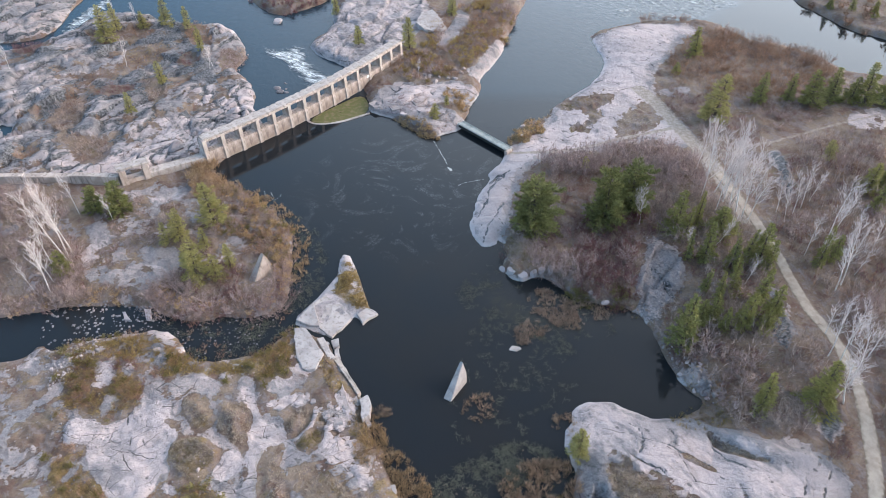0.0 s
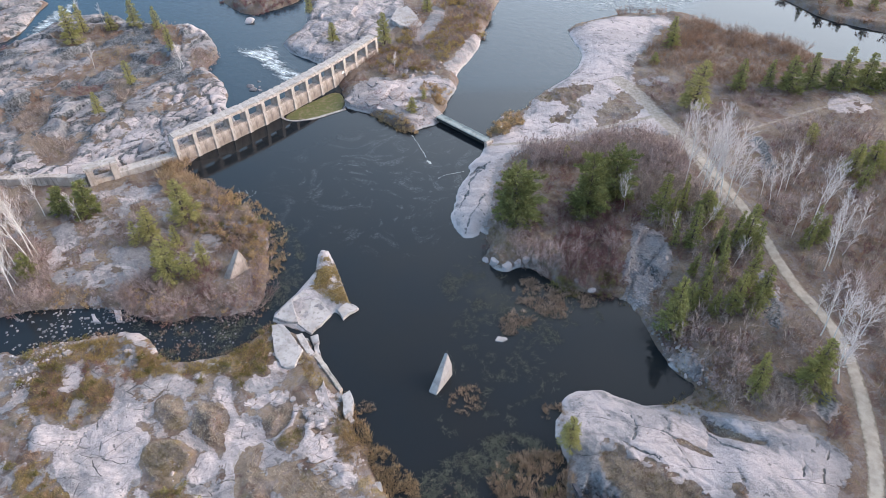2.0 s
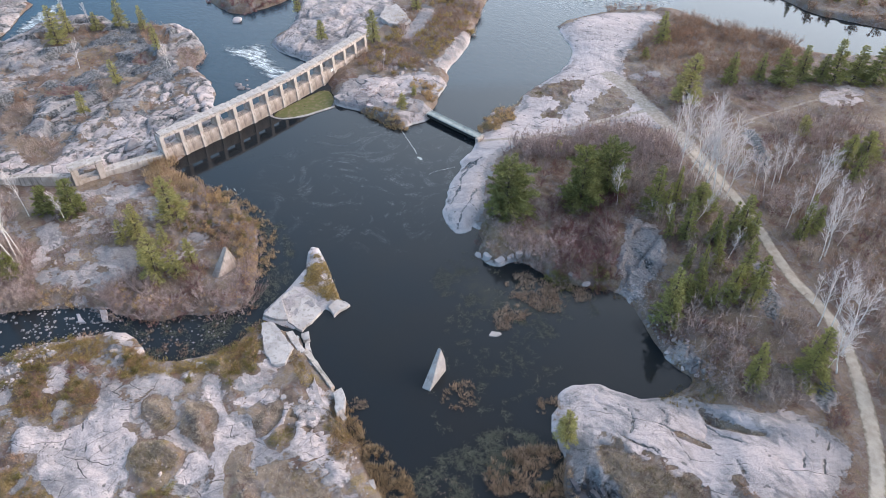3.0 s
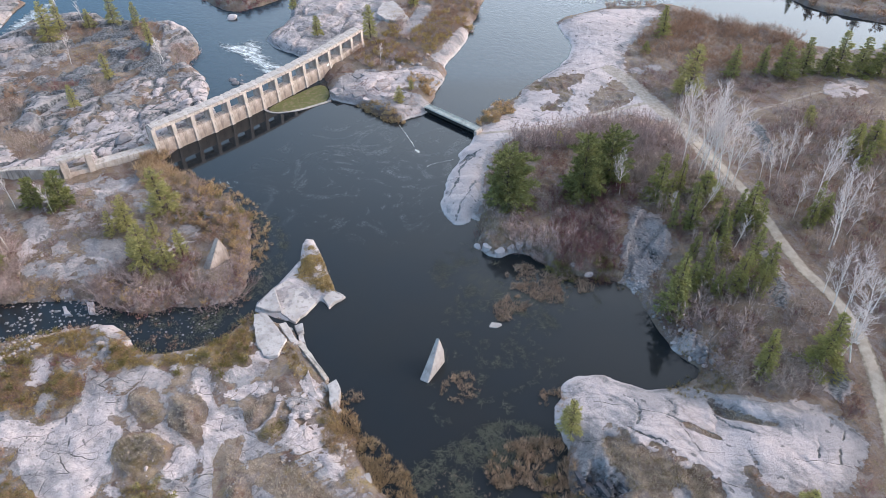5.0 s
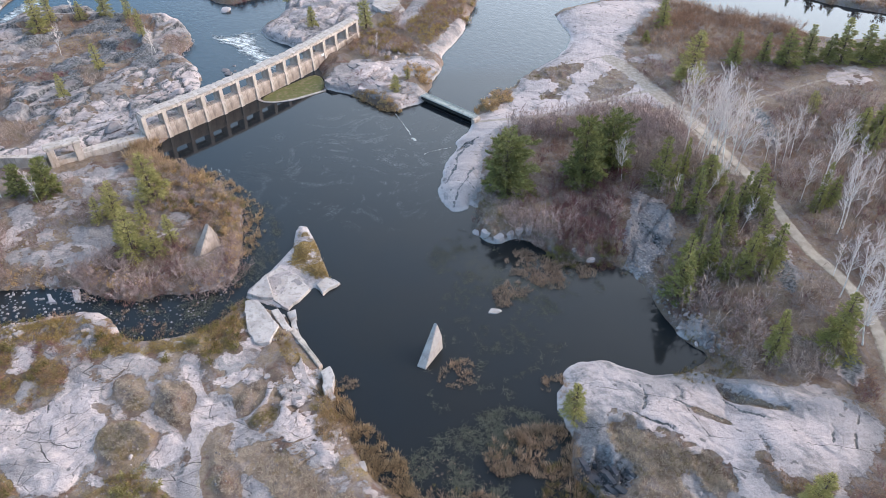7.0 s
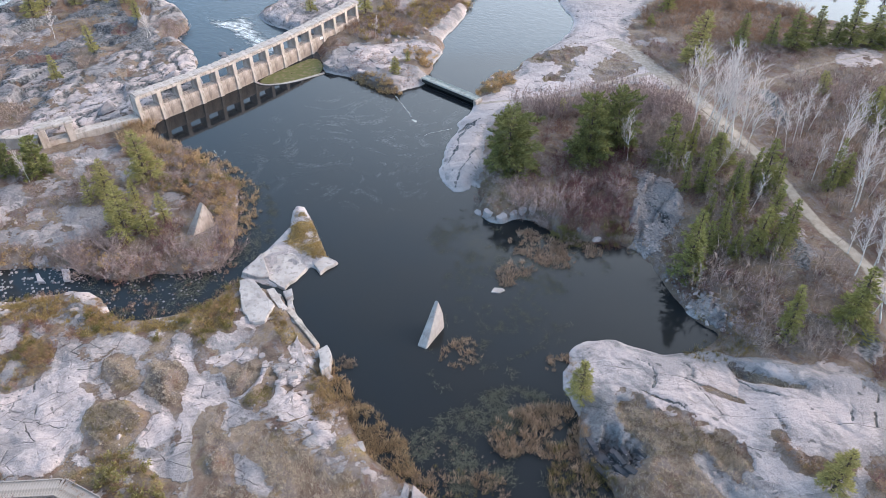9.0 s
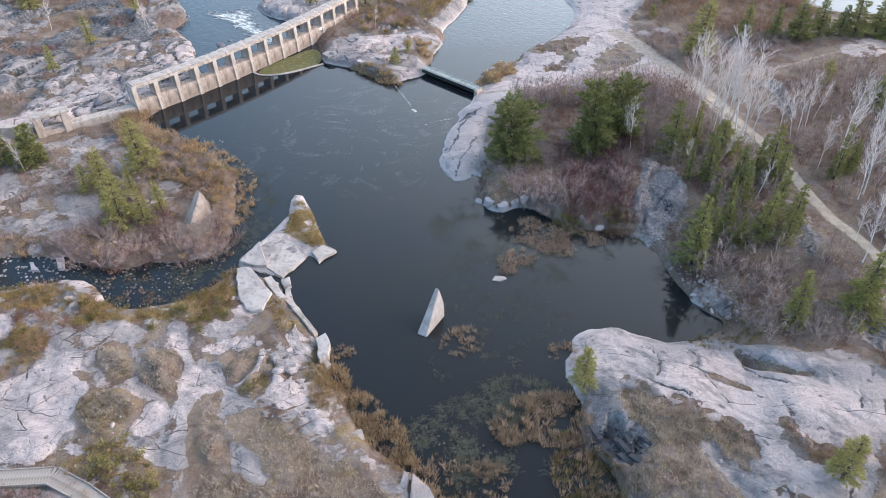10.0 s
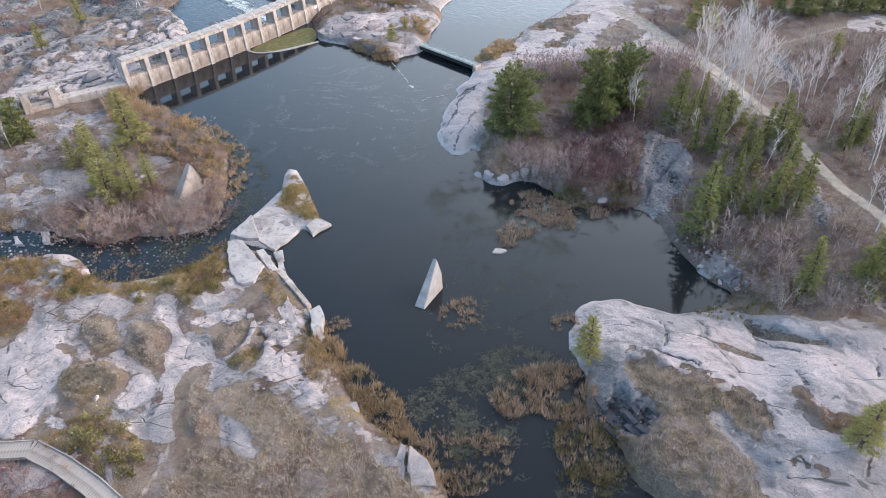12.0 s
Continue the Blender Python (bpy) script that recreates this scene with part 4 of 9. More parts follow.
LILAC = [LILAC_A, LILAC_B, LILAC_C, LILAC_D]
HOLLOWS = [HOLLOW_B, HOLLOW_C, HOLLOW_D, HOLLOW_E, HOLLOW_F, HOLLOW_G, HOLLOW_I, HOLLOW_J, HOLLOW_K]
MOUNDS = [MOSS_A, MOSS_B, MOSS_C, MOSS_E, MOSS_K, MOSS_M]
# known ground heights: x, y, z
WEST_HEIGHTS = [(-35.6, 53.5, 1.1), (-24, 62.6, 0.8), (-21, 73, 0.7), (-14, 62.6, 0.5), (-60, 107, 0.7), (-53, 114, 0.7), (-34, 44, 1.6), (-21.5, 49, 1.3),
    (-0.6, 40.4, 1.0), (-59, 172, 1.6), (-70, 151, 1.4), (-90, 154, 1.3), (-16, 194, 2.0), (-7, 150, 1.6), (-80, 100, 1.0), (-45, 85, 0.8), (-55, 60, 0.9),
    (-20, 85, 0.5), (5, 185, 2.0), (-50, 140, 1.0)]
EAST_HEIGHTS = [(60, 68.6, 4.8), (36.7, 55.4, 1.6), (43.6, 50.2, 3.3), (48.4, 46.2, 4.0), (29.7, 48, 2.6), (19.8, 49, 1.8), (34, 51, 2.6), (36.3, 91, 4.0), (36.8, 81.5, 1.7),
    (20.4, 60.8, 0.9), (27.6, 45.7, 2.0), (43.3, 47.3, 4.2), (56, 46, 3.8), (21.9, 140.3, 0.9), (40.6, 148.8, 1.6), (74, 137, 2.1), (96, 138, 2.5),
    (58, 183, 1.6), (62, 95, 4.5), (55, 110, 4.0), (50, 130, 2.6), (70, 105, 4.0), (25, 105, 2.2), (28, 95, 2.4), (50, 80, 4.0), (47, 62, 3.0),
    (90, 100, 4.0), (90, 60, 4.5), (85, 170, 0.8), (100, 160, 0.8), (120, 190, 1.5)]
# trees: x, y, height
# of these also the half width
SPRUCES_EAST = [(42.5, 98.3, 10.5, 2.3), (47.0, 100.0, 9.1, 1.3), (50.8, 97.8, 5.6, 2.9), (46.0, 90.6, 9.8, 1.5), (43.3, 91.2, 7.2, 1.1), (52.4, 89.8, 8.6, 1.4), (54.9, 89.4, 9.9, 2.0), (48.4, 82.8, 8.0, 1.2), (51.6, 79.9, 8.4, 1.9), (45.5, 80.7, 7.4, 1.2), (44.4, 83.9, 5.4, 1.1), (47.9, 75.3, 8.4, 2.0), (52.8, 76.6, 7.9, 1.7), (38.2, 73.6, 11.7, 3.0),
    (41.5, 76.9, 6.5, 1.6), (43.8, 77.4, 6.1, 1.3), (46.4, 60.2, 8.3, 2.1), (54.3, 60.8, 9.8, 2.5), (65.0, 88.4, 9.9, 1.4), (68.1, 90.5, 5.8, 1.5), (83.3, 110.1, 7.3, 2.5), (87.8, 111.2, 6.9, 2.8), (82.1, 104.3, 6.9, 1.9), (44.1, 97.0, 7.7, 1.2), (50.3, 89.3, 7.0, 1.4), (55.6, 87.2, 8.0, 1.6), (51.0, 74.3, 5.7, 1.3), (45.0, 75.2, 5.7, 1.3)]
SPRUCES_NORTH = [(73.7, 145.1, 8.8), (80.6, 146.1, 7.7), (85.6, 145.1, 9.4), (90.9, 146.1, 9.7), (97.9, 144.6, 11.3), (95.2, 145.9, 7.4), (103.3, 145.6, 9.4),
    (58, 159.9, 3.7), (64.8, 168.6, 9), (107.9, 144.6, 10.2)]
PINES = [(60.6, 137, 12), (80.1, 121.4, 5.2), (29.5, 120, 3.1), (-8.8, 173, 8.5), (2.5, 191.7, 6.6), (-30.5, 194.6, 5.6), (-22.4, 175.5, 5.4),
    (-2.1, 140.5, 3.4), (0.8, 145.3, 2.6)]
PINES_WEST = [(-90.4, 178.4, 10), (-82.9, 186.1, 4.9), (-77, 187.5, 7.5), (-70.2, 185.4, 6.8), (-62.2, 169.1, 6.7), (-68.5, 155.1, 6.4), (-72.1, 141.9, 5.7),
    (-89, 183.4, 8)]
PINES_NW = [(-44.1, 104.1, 10.3), (-49.4, 99.4, 7.7), (-51.6, 97.9, 5.6), (-43.6, 89, 10), (-40, 89, 6.3), (-38.2, 91.8, 6.4), (-46, 92.4, 5.6), (-44, 96.9, 5.6)]
JUNIPERS = [(-63.3, 107.7, 7.3), (-68.1, 107.7, 5.9), (-67.9, 90.1, 5)]
PINE_S = [(19.1, 53.8, 6.2), (41.2, 38.3, 6.6)]
FIR_SPOT = [(16.7, 100.8, 12.5)]
FIRS_POINT = [(30.3, 101.8, 12.7), (35.6, 104.7, 11), (33.2, 106.1, 8.2)]
BIRCH_GROVE = [(51.8, 117.9, 10.2), (52.9, 114.1, 11.4), (53, 109.6, 13.9), (54, 106.9, 13.8), (54.8, 105.2, 14.4), (55.4, 103.6, 14.3), (53.5, 102.7, 12.5),
    (56, 101.9, 11.9), (56.8, 101.1, 10), (51.9, 104.4, 10), (50.3, 108.7, 9.4), (54.5, 117.9, 9.6), (58, 112.3, 9.8), (60.2, 108.7, 8.8),
    (55.7, 112.3, 12)]
BIRCH_EAST = [(63.4, 100.3, 9.3), (65.8, 102.7, 10), (68.4, 105.2, 10), (70.6, 106.9, 8.1), (63.1, 103.6, 8.1), (63.7, 91.2, 9.2), (68.4, 94.1, 14.8),
    (71.1, 97.1, 11.8), (65.9, 82.9, 12.8), (67.4, 84.2, 16.4), (71.1, 89.7, 9.2), (70.9, 86.9, 6.7), (65.2, 89.7, 9.2), (75.2, 91.2, 9.2)]
BIRCH_ROAD = [(60.2, 67.5, 10.5), (58.1, 60.3, 10.6), (57.3, 61.3, 8), (60.2, 63.3, 11.7), (65, 68.6, 8), (58.9, 68.6, 9.2), (60.2, 73.1, 5.4), (63.3, 70.8, 7.3)]
BIRCH_WEST = [(-68.7, 93.9, 15.8), (-68.6, 94.6, 13.9), (-68.1, 95.4, 15.8), (-68.2, 85.4, 12), (-68.8, 88.1, 9.5), (-69.3, 86.8, 9.5), (-71.4, 86.1, 6.2),
    (-71.2, 106.7, 9.7), (-64, 105, 6.3), (-70.5, 92.2, 11), (-71.8, 99.5, 10)]
BIRCH_CLIFF = [(36.8, 102.9, 6.5), (43.5, 92.5, 5.5), (51.5, 85.0, 6.0), (49.0, 94.5, 6.5)]
BIRCH_FAR = [(-80.6, 164.6, 6.2), (-59.1, 163.2, 5.4), (-58.4, 164, 5.8), (-108.9, 161.8, 6.2), (-85.2, 188.5, 4.9), (36.8, 101.1, 7.8), (-93.3, 193.9, 5),
    (-6.2, 158.9, 4.6)]
SPRUCES_FAR = [(112, 199, 4.5), (117, 196, 5.5), (122, 193, 5), (128, 190, 6)]


# ---- plan arithmetic ----
def lattice(ix, iy, seed):
    h = (ix * 374761393 + iy * 668265263 + seed * 1442695041) & 0xFFFFFFFF
    h = ((h ^ (h >> 13)) * 1274126177) & 0xFFFFFFFF
    return ((h ^ (h >> 16)) & 0xFFFF) / 65535.0


def smooth_noise(x, y, size, seed=0):
    """Value noise of about -1 to 1 with lumps of that size."""
    x, y = np.asarray(x) / size, np.asarray(y) / size
    ix, iy = np.floor(x).astype(np.int64), np.floor(y).astype(np.int64)
    fx, fy = x - ix, y - iy
    fx, fy = fx * fx * (3 - 2 * fx), fy * fy * (3 - 2 * fy)
    a, b = lattice(ix, iy, seed), lattice(ix + 1, iy, seed)
    c, d = lattice(ix, iy + 1, seed), lattice(ix + 1, iy + 1, seed)
    return 2 * ((a * (1 - fx) + b * fx) * (1 - fy) + (c * (1 - fx) + d * fx) * fy) - 1


def fractal(x, y, size, seed=0, octaves=4, gain=0.5):
    total, amp = 0.0, 1.0
    for k in range(octaves):
        total = total + amp * smooth_noise(x + 17.3 * k, y - 9.1 * k, size / 2**k, seed + 31 * k)
        amp *= gain
    return total


def blocks(x, y, size, seed=0, turn=0.6, stretch=2.0):
    """Irregular blocks: gap to the neighbour (0 in the joint) and a random number for each block."""
    c, s = math.cos(turn), math.sin(turn)
    u, v = (x * c + y * s) / (size * stretch), (y * c - x * s) / size
    ix, iy = np.floor(u).astype(np.int64), np.floor(v).astype(np.int64)
    f1, f2, who = np.full(u.shape, 9.0), np.full(u.shape, 9.0), np.zeros(u.shape)
    for dx in (-1, 0, 1):
        for dy in (-1, 0, 1):
            px, py = ix + dx, iy + dy
            d = np.hypot(px + lattice(px, py, seed) - u, py + lattice(px, py, seed + 5) - v)
            near = d < f1
            f2 = np.where(near, f1, np.minimum(f2, d))
            who = np.where(near, lattice(px, py, seed + 9), who)
            f1 = np.where(near, d, f1)
    return f2 - f1, who


def tilted(x, y, size, seed=0, turn=0.6, stretch=2.0):
    """As blocks(), and the slope of each block's own top."""
    c, s = math.cos(turn), math.sin(turn)
    u, v = (x * c + y * s) / (size * stretch), (y * c - x * s) / size
    ix, iy = np.floor(u).astype(np.int64), np.floor(v).astype(np.int64)
    f1, f2, who, rise = np.full(u.shape, 9.0), np.full(u.shape, 9.0), np.zeros(u.shape), np.zeros(u.shape)
    for dx in (-1, 0, 1):
        for dy in (-1, 0, 1):
            px, py = ix + dx, iy + dy
            du, dv = px + lattice(px, py, seed) - u, py + lattice(px, py, seed + 5) - v
            d = np.hypot(du, dv)
            near = d < f1
            f2 = np.where(near, f1, np.minimum(f2, d))
            who = np.where(near, lattice(px, py, seed + 9), who)
            rise = np.where(near, (lattice(px, py, seed + 11) - 0.5) * du + (lattice(px, py, seed + 12) - 0.3) * dv, rise)
            f1 = np.where(near, d, f1)
    return f2 - f1, who, rise


def rounded(outline, times=2):
    p = np.array(outline, float)
    for _ in range(times):
        q = np.roll(p, -1, 0)
        p = np.stack([0.75 * p + 0.25 * q, 0.25 * p + 0.75 * q], 1).reshape(-1, 2)
    return p


def depth_in(outline, x, y, reach=12.0, soft=2):
    """Signed distance to an outline, positive inside; -reach far off."""
    p = rounded(outline, soft) if soft else np.array(outline, float)
    out = np.full(x.shape, -float(reach))
    lo, hi = p.min(0) - reach, p.max(0) + reach
    m = (x > lo[0]) & (x < hi[0]) & (y > lo[1]) & (y < hi[1])
    if not m.any():
        return out
    px, py = x[m], y[m]
    best, odd = np.full(px.shape, 1e9), np.zeros(px.shape, bool)
    for (ax, ay), (bx, by) in zip(p, np.roll(p, -1, 0)):
        ex, ey = bx - ax, by - ay
        k = np.clip(((px - ax) * ex + (py - ay) * ey) / (ex * ex + ey * ey + 1e-9), 0, 1)
        best = np.minimum(best, (px - ax - k * ex) ** 2 + (py - ay - k * ey) ** 2)
        if ay != by:
            odd ^= ((ay > py) != (by > py)) & (px < ax + (py - ay) / (by - ay) * ex)
    out[m] = np.maximum(np.where(odd, 1, -1) * np.sqrt(best), -reach)
    return out


def line_gap(line, x, y, reach=8.0):
    """Distance to a polyline."""
    p = np.array(line, float)
    best = np.full(x.shape, float(reach))
    m = (x > p[:, 0].min() - reach) & (x < p[:, 0].max() + reach) & (y > p[:, 1].min() - reach) & (y < p[:, 1].max() + reach)
    px, py = x[m], y[m]
    b = np.full(px.shape, reach)
    for (ax, ay), (bx, by) in zip(p[:-1], p[1:]):
        ex, ey = bx - ax, by - ay
        k = np.clip(((px - ax) * ex + (py - ay) * ey) / (ex * ex + ey * ey + 1e-9), 0, 1)
        b = np.minimum(b, np.hypot(px - ax - k * ex, py - ay - k * ey))
    best[m] = b
    return best


def curve_line(points, step=0.7):
    """A polyline through the points, smoothed, at even steps."""
    p = np.array(points, float)
    for _ in range(3):
        q = np.empty((2 * len(p) - 2, 2))
        q[0::2], q[1::2] = 0.75 * p[:-1] + 0.25 * p[1:], 0.25 * p[:-1] + 0.75 * p[1:]
        p = np.concatenate([p[:1], q, p[-1:]])
    d = np.concatenate([[0], np.cumsum(np.hypot(*np.diff(p, axis=0).T))])
    s = np.arange(0, d[-1], step)
    return np.stack([np.interp(s, d, p[:, 0]), np.interp(s, d, p[:, 1])], 1)


# ---- meshes ----
def quick_mesh(name, verts, faces, material, smooth=False):
    """A mesh from arrays; all faces have the same number of corners."""
    verts, faces = np.asarray(verts, np.float32), np.asarray(faces, np.int32)
    me = bpy.data.meshes.new(name)
    n, k = faces.shape
    me.vertices.add(len(verts))
    me.vertices.foreach_set("co", verts.ravel())
    me.loops.add(n * k)
    me.loops.foreach_set("vertex_index", faces.ravel())
    me.polygons.add(n)
    me.polygons.foreach_set("loop_start", np.arange(0, n * k, k, dtype=np.int32))
    me.polygons.foreach_set("use_smooth", np.full(n, smooth))
    me.update(calc_edges=True)
    me.materials.append(material)
    return me


def bm_mesh(name, bm, material, smooth=False):
    me = bpy.data.meshes.new(name)
    bm.to_mesh(me)
    bm.free()
    me.materials.append(material)
    if smooth:
        me.polygons.foreach_set("use_smooth", np.full(len(me.polygons), True))
    return me


def part(name, mesh, parent, label="", at=None):
    ob = new(name, mesh)
    ob.parent = parent
    if at is not None:
        ob.matrix_local = at
    if label:
        ob["label"] = label
    return ob


def thing(name, label, category, group="", kind="", at=None, mesh=None):
    ob = new(name, mesh)
    if at is not None:
        ob.matrix_world = at
    return tagged(ob, label, category, group, kind)


def box_bm(x0, x1, y0, y1, z0, z1, bevel=0.05, rough=0.0, seed=1):
    bm = bmesh.new()
    bmesh.ops.create_cube(bm, size=1)
    for v in bm.verts:
        v.co = ((x0 + x1) / 2 + v.co.x * (x1 - x0), (y0 + y1) / 2 + v.co.y * (y1 - y0), (z0 + z1) / 2 + v.co.z * (z1 - z0))
    if bevel:
        bmesh.ops.bevel(bm, geom=bm.edges[:], offset=bevel, segments=1, affect="EDGES", profile=0.5)
    if rough:
        r = random.Random(seed)
        for v in bm.verts:
            v.co += Vector((r.uniform(-rough, rough), r.uniform(-rough, rough), r.uniform(-rough, rough)))
    return bm


def prism_bm(outline, z0, z1, bevel=0.06, taper=0.0, tip=(0, 0)):
    """An upright block over an outline; tip tilts its top (rise per metre in x and y)."""
    bm = bmesh.new()
    c = np.mean(np.array(outline), 0)
    low = [bm.verts.new((x, y, z0)) for x, y in outline]
    top = [bm.verts.new((x + (c[0] - x) * taper, y + (c[1] - y) * taper, z1 + tip[0] * (x - c[0]) + tip[1] * (y - c[1]))) for x, y in outline]
    n = len(low)
    bm.faces.new(top)
    bm.faces.new(low[::-1])
    for i in range(n):
        bm.faces.new((low[i], low[(i + 1) % n], top[(i + 1) % n], top[i]))
    bmesh.ops.recalc_face_normals(bm, faces=bm.faces[:])
    if bevel:
        bmesh.ops.bevel(bm, geom=bm.edges[:], offset=bevel, segments=2, affect="EDGES", profile=0.6)
    return bm


# ---- the ground: heights and what covers it ----
def spaced(*stretches):
    return np.concatenate([np.arange(a, b, s) for a, b, s in stretches])


GX = np.concatenate([-np.geomspace(3000, 150, 14), spaced((-140, -66, 0.62), (-66, 14, 0.38), (14, 18, 0.30), (18, 50, 0.21), (50, 78, 0.42), (78, 140, 0.8)), np.geomspace(150, 3000, 14)])
GY = np.concatenate([-np.geomspace(3000, 20, 12), spaced((0, 28, 1.5), (28, 38, 0.32), (38, 60, 0.21), (60, 112, 0.36), (112, 190, 0.58), (190, 215, 0.8), (215, 260, 2.0)), np.geomspace(270, 3500, 14)])
X, Y = np.meshgrid(GX, GY, indexing="ij")
WX = X + 0.9 * fractal(X, Y, 7.0, 3, 3) + 0.25 * smooth_noise(X, Y, 1.1, 8)
WY = Y + 0.9 * fractal(X, Y, 7.0, 4, 3) + 0.25 * smooth_noise(X, Y, 1.1, 9)

WX = WX + np.where(X < -8, 0.7, 0.25) * smooth_noise(X, Y, 2.4, 14)
WY = WY + np.where(X < -8, 0.7, 0.25) * smooth_noise(X, Y, 2.4, 15)

LANDS = [SHORE_SOUTHWEST, SHORE_NORTHWEST, SHORE_FARWEST, SHORE_MID, SHORE_EAST, SHORE_FAREAST, ISLET]
inland = np.full(X.shape, -12.0)
for outline in LANDS:
    inland = np.maximum(inland, depth_in(outline, X + 0.3 * (WX - X) + 0.22 * smooth_noise(X, Y, 1.3, 16), Y + 0.3 * (WY - Y) + 0.22 * smooth_noise(X, Y, 1.3, 17), 12, 1))
inland = np.maximum(inland, depth_in(SPIT, X, Y, 12, 0) - 0.15)
far = np.maximum(np.maximum(np.abs(X) - 260, Y - 250), -Y - 5)
inland = np.maximum(inland, np.clip(far, -12, 12))
inland = np.minimum(inland, -depth_in(POOL_W, WX, WY))

def cover(outline, width=2.2, soft=2, more=0.0):
    return np.clip(0.5 + (depth_in(outline, WX, WY, 8, soft) + more) / width, 0, 1)


def traced(outline, width=1.0, more=0.0):
    """As cover(), closer to the outline."""
    return np.clip(0.5 + (depth_in(outline, X + 0.3 * (WX - X), Y + 0.3 * (WY - Y), 8, 1) + more) / width, 0, 1)


weight, level = 1e-6, 1.5e-6
for hx, hy, hz in WEST_HEIGHTS + EAST_HEIGHTS:
    w = 1 / ((X - hx) ** 2 + (Y - hy) ** 2 + 12.0) ** 1.6
    weight, level = weight + w, level + w * hz
level = level / weight
bank = np.where((X > 30) & (Y < 125), 2.6, 1.1)
hard = cover(ROCK_SLAB, 3.0, more=2.5)
bank = bank * (1 - hard) + 2.4 * hard
soft_shore = np.maximum(cover(ROCK_POINT, 3.0, more=2.5), cover(ROCK_NORTH, 3.0, more=2.5))
bank = bank * (1 - soft_shore) + 4.5 * soft_shore
plain = np.where(inland > 0, 0.10 + level * (1 - np.exp(-np.maximum(inland, 0) / bank)), -1.6 * (1 - np.exp(np.minimum(inland, 0) / 2.0)))
dry = np.clip(inland / 1.5, 0, 1)


southwest = np.clip(0.5 + depth_in(SHORE_SOUTHWEST, X, Y), 0, 1)
northwest = np.clip(0.5 + depth_in(SHORE_NORTHWEST, X, Y, 12), 0, 1)
beyond_dam = northwest * np.clip((Y - (119 + 0.86 * (X + 60))) / 3, 0, 1) * np.clip((Y - 116) / 3, 0, 1)

by_dam = beyond_dam * np.clip(1.55 - (Y - 119 - 0.86 * (X + 60)) / 1.32 / 20 + 0.35 * fractal(X, Y, 8.0, 37, 3), 0, 1)
rock = np.zeros(X.shape)
rock = np.maximum(rock, southwest * np.clip(0.52 + 0.55 * fractal(WX, WY, 3.0, 21, 5, 0.62), 0, 1))
rock = np.maximum(rock, beyond_dam * np.clip(0.85 + 0.35 * fractal(X, Y, 6.0, 22, 3), 0, 1))
rock = np.maximum(rock, np.clip(0.5 + depth_in(SHORE_FARWEST, X, Y, 12), 0, 1) * 0.8)
rock = np.maximum(rock, northwest * np.clip(0.15 + 0.35 * fractal(X, Y, 6.0, 23, 3), 0, 0.5))
for outline in (ROCK_SLAB, ROCK_POINT, ROCK_NORTH, ROCK_MID, ROCK_MID_SHORE, ROCK_MID_EAST, ROCK_RIDGE):
    rock = np.maximum(rock, 1.1 * cover(outline, more=1.0))
for outline in (ROCK_QUARRY, ROCK_LOW, ROCK_CLIFF, ROCK_EAST, ROCK_FAR_EAST, ROCK_ROADSIDE, ROCK_GULLY, ROCK_LEDGE, MID_BARE, ROCK_TRACK):
    rock = np.maximum(rock, cover(outline, more=0.2))
for outline in (ROCK_NW_PATCH, ROCK_NW_PATCH2, ROCK_NW_PATCH3, NW_INNER):
    rock = np.maximum(rock, cover(outline, 3.0) * np.clip((0.3 if outline is NW_INNER else 1.0) + 0.6 * fractal(X, Y, 3.0, 24, 4, 0.6), 0, 1))
for outline in (ROCK_FAR_EAST, ROCK_TRACK):
    rock = rock - 0.9 * cover(outline, 2.0, more=2.0) * np.clip(0.25 - 1.3 * fractal(WX, WY, 2.6, 36, 4, 0.6), 0, 1)
rock = np.clip(rock, 0, 1.2)
rock = np.maximum(rock, cover(ROCK_SHORE) * np.clip(0.45 + 0.6 * fractal(X, Y, 2.5, 30, 3), 0, 1))
rock = np.maximum(rock, 1.5 * cover(PIT, more=0.3))
rock = np.maximum(rock, np.clip(0.5 + depth_in(SPIT, X, Y, 12, 0), 0, 1))
moss = np.zeros(X.shape)
for outline in (MOSS_A, MOSS_B, MOSS_C, MOSS_D, MOSS_E, MOSS_F, MOSS_G, MOSS_H, MOSS_I, MOSS_J, MOSS_K, MOSS_L, SPIT_GRASS, OCHRE_A):
    m = cover(outline)
    k = 0.3 if outline in (MOSS_L, MOSS_A, MOSS_B, MOSS_C, MOSS_E, MOSS_K) else 1.0
    if outline in (MOSS_D, MOSS_F, MOSS_G, MOSS_H, MOSS_I, MOSS_J, SPIT_GRASS, OCHRE_A):
        m = m * np.clip(0.65 + 0.9 * fractal(X, Y, 3.0, 26, 4, 0.6), 0, 1)
    moss, rock = np.maximum(moss, k * m), rock * (1 - m)
for outline in (GRASS_S, MEADOW_A, MEADOW_B, MEADOW_C, NW_RUST, NW_SOIL2, EAST_SOUTH_GRASS, GRASS_SLAB, GRASS_LOW):
    m = cover(outline, 3.0)
    m = np.clip(m + 2.4 * m * (1 - m) * fractal(X, Y, 1.5, 42, 4, 0.65), 0, 1)
    moss, rock = np.maximum(moss, 0.25 * m), rock * (1 - m) - 0.25 * m
for outline in (ROCK_QUARRY, ROCK_LOW):
    rock = np.maximum(rock, cover(outline, more=0.2))
for outline in LILAC:
    m = traced(outline, 1.6, 0.3)
    moss, rock = moss * (1 - m), np.maximum(rock, 0.85 * m)
for outline in BARE_SOUTHWEST:
    m = traced(outline, 1.1, 0.25)
    moss, rock = moss * (1 - m), np.maximum(rock, 1.2 * m)
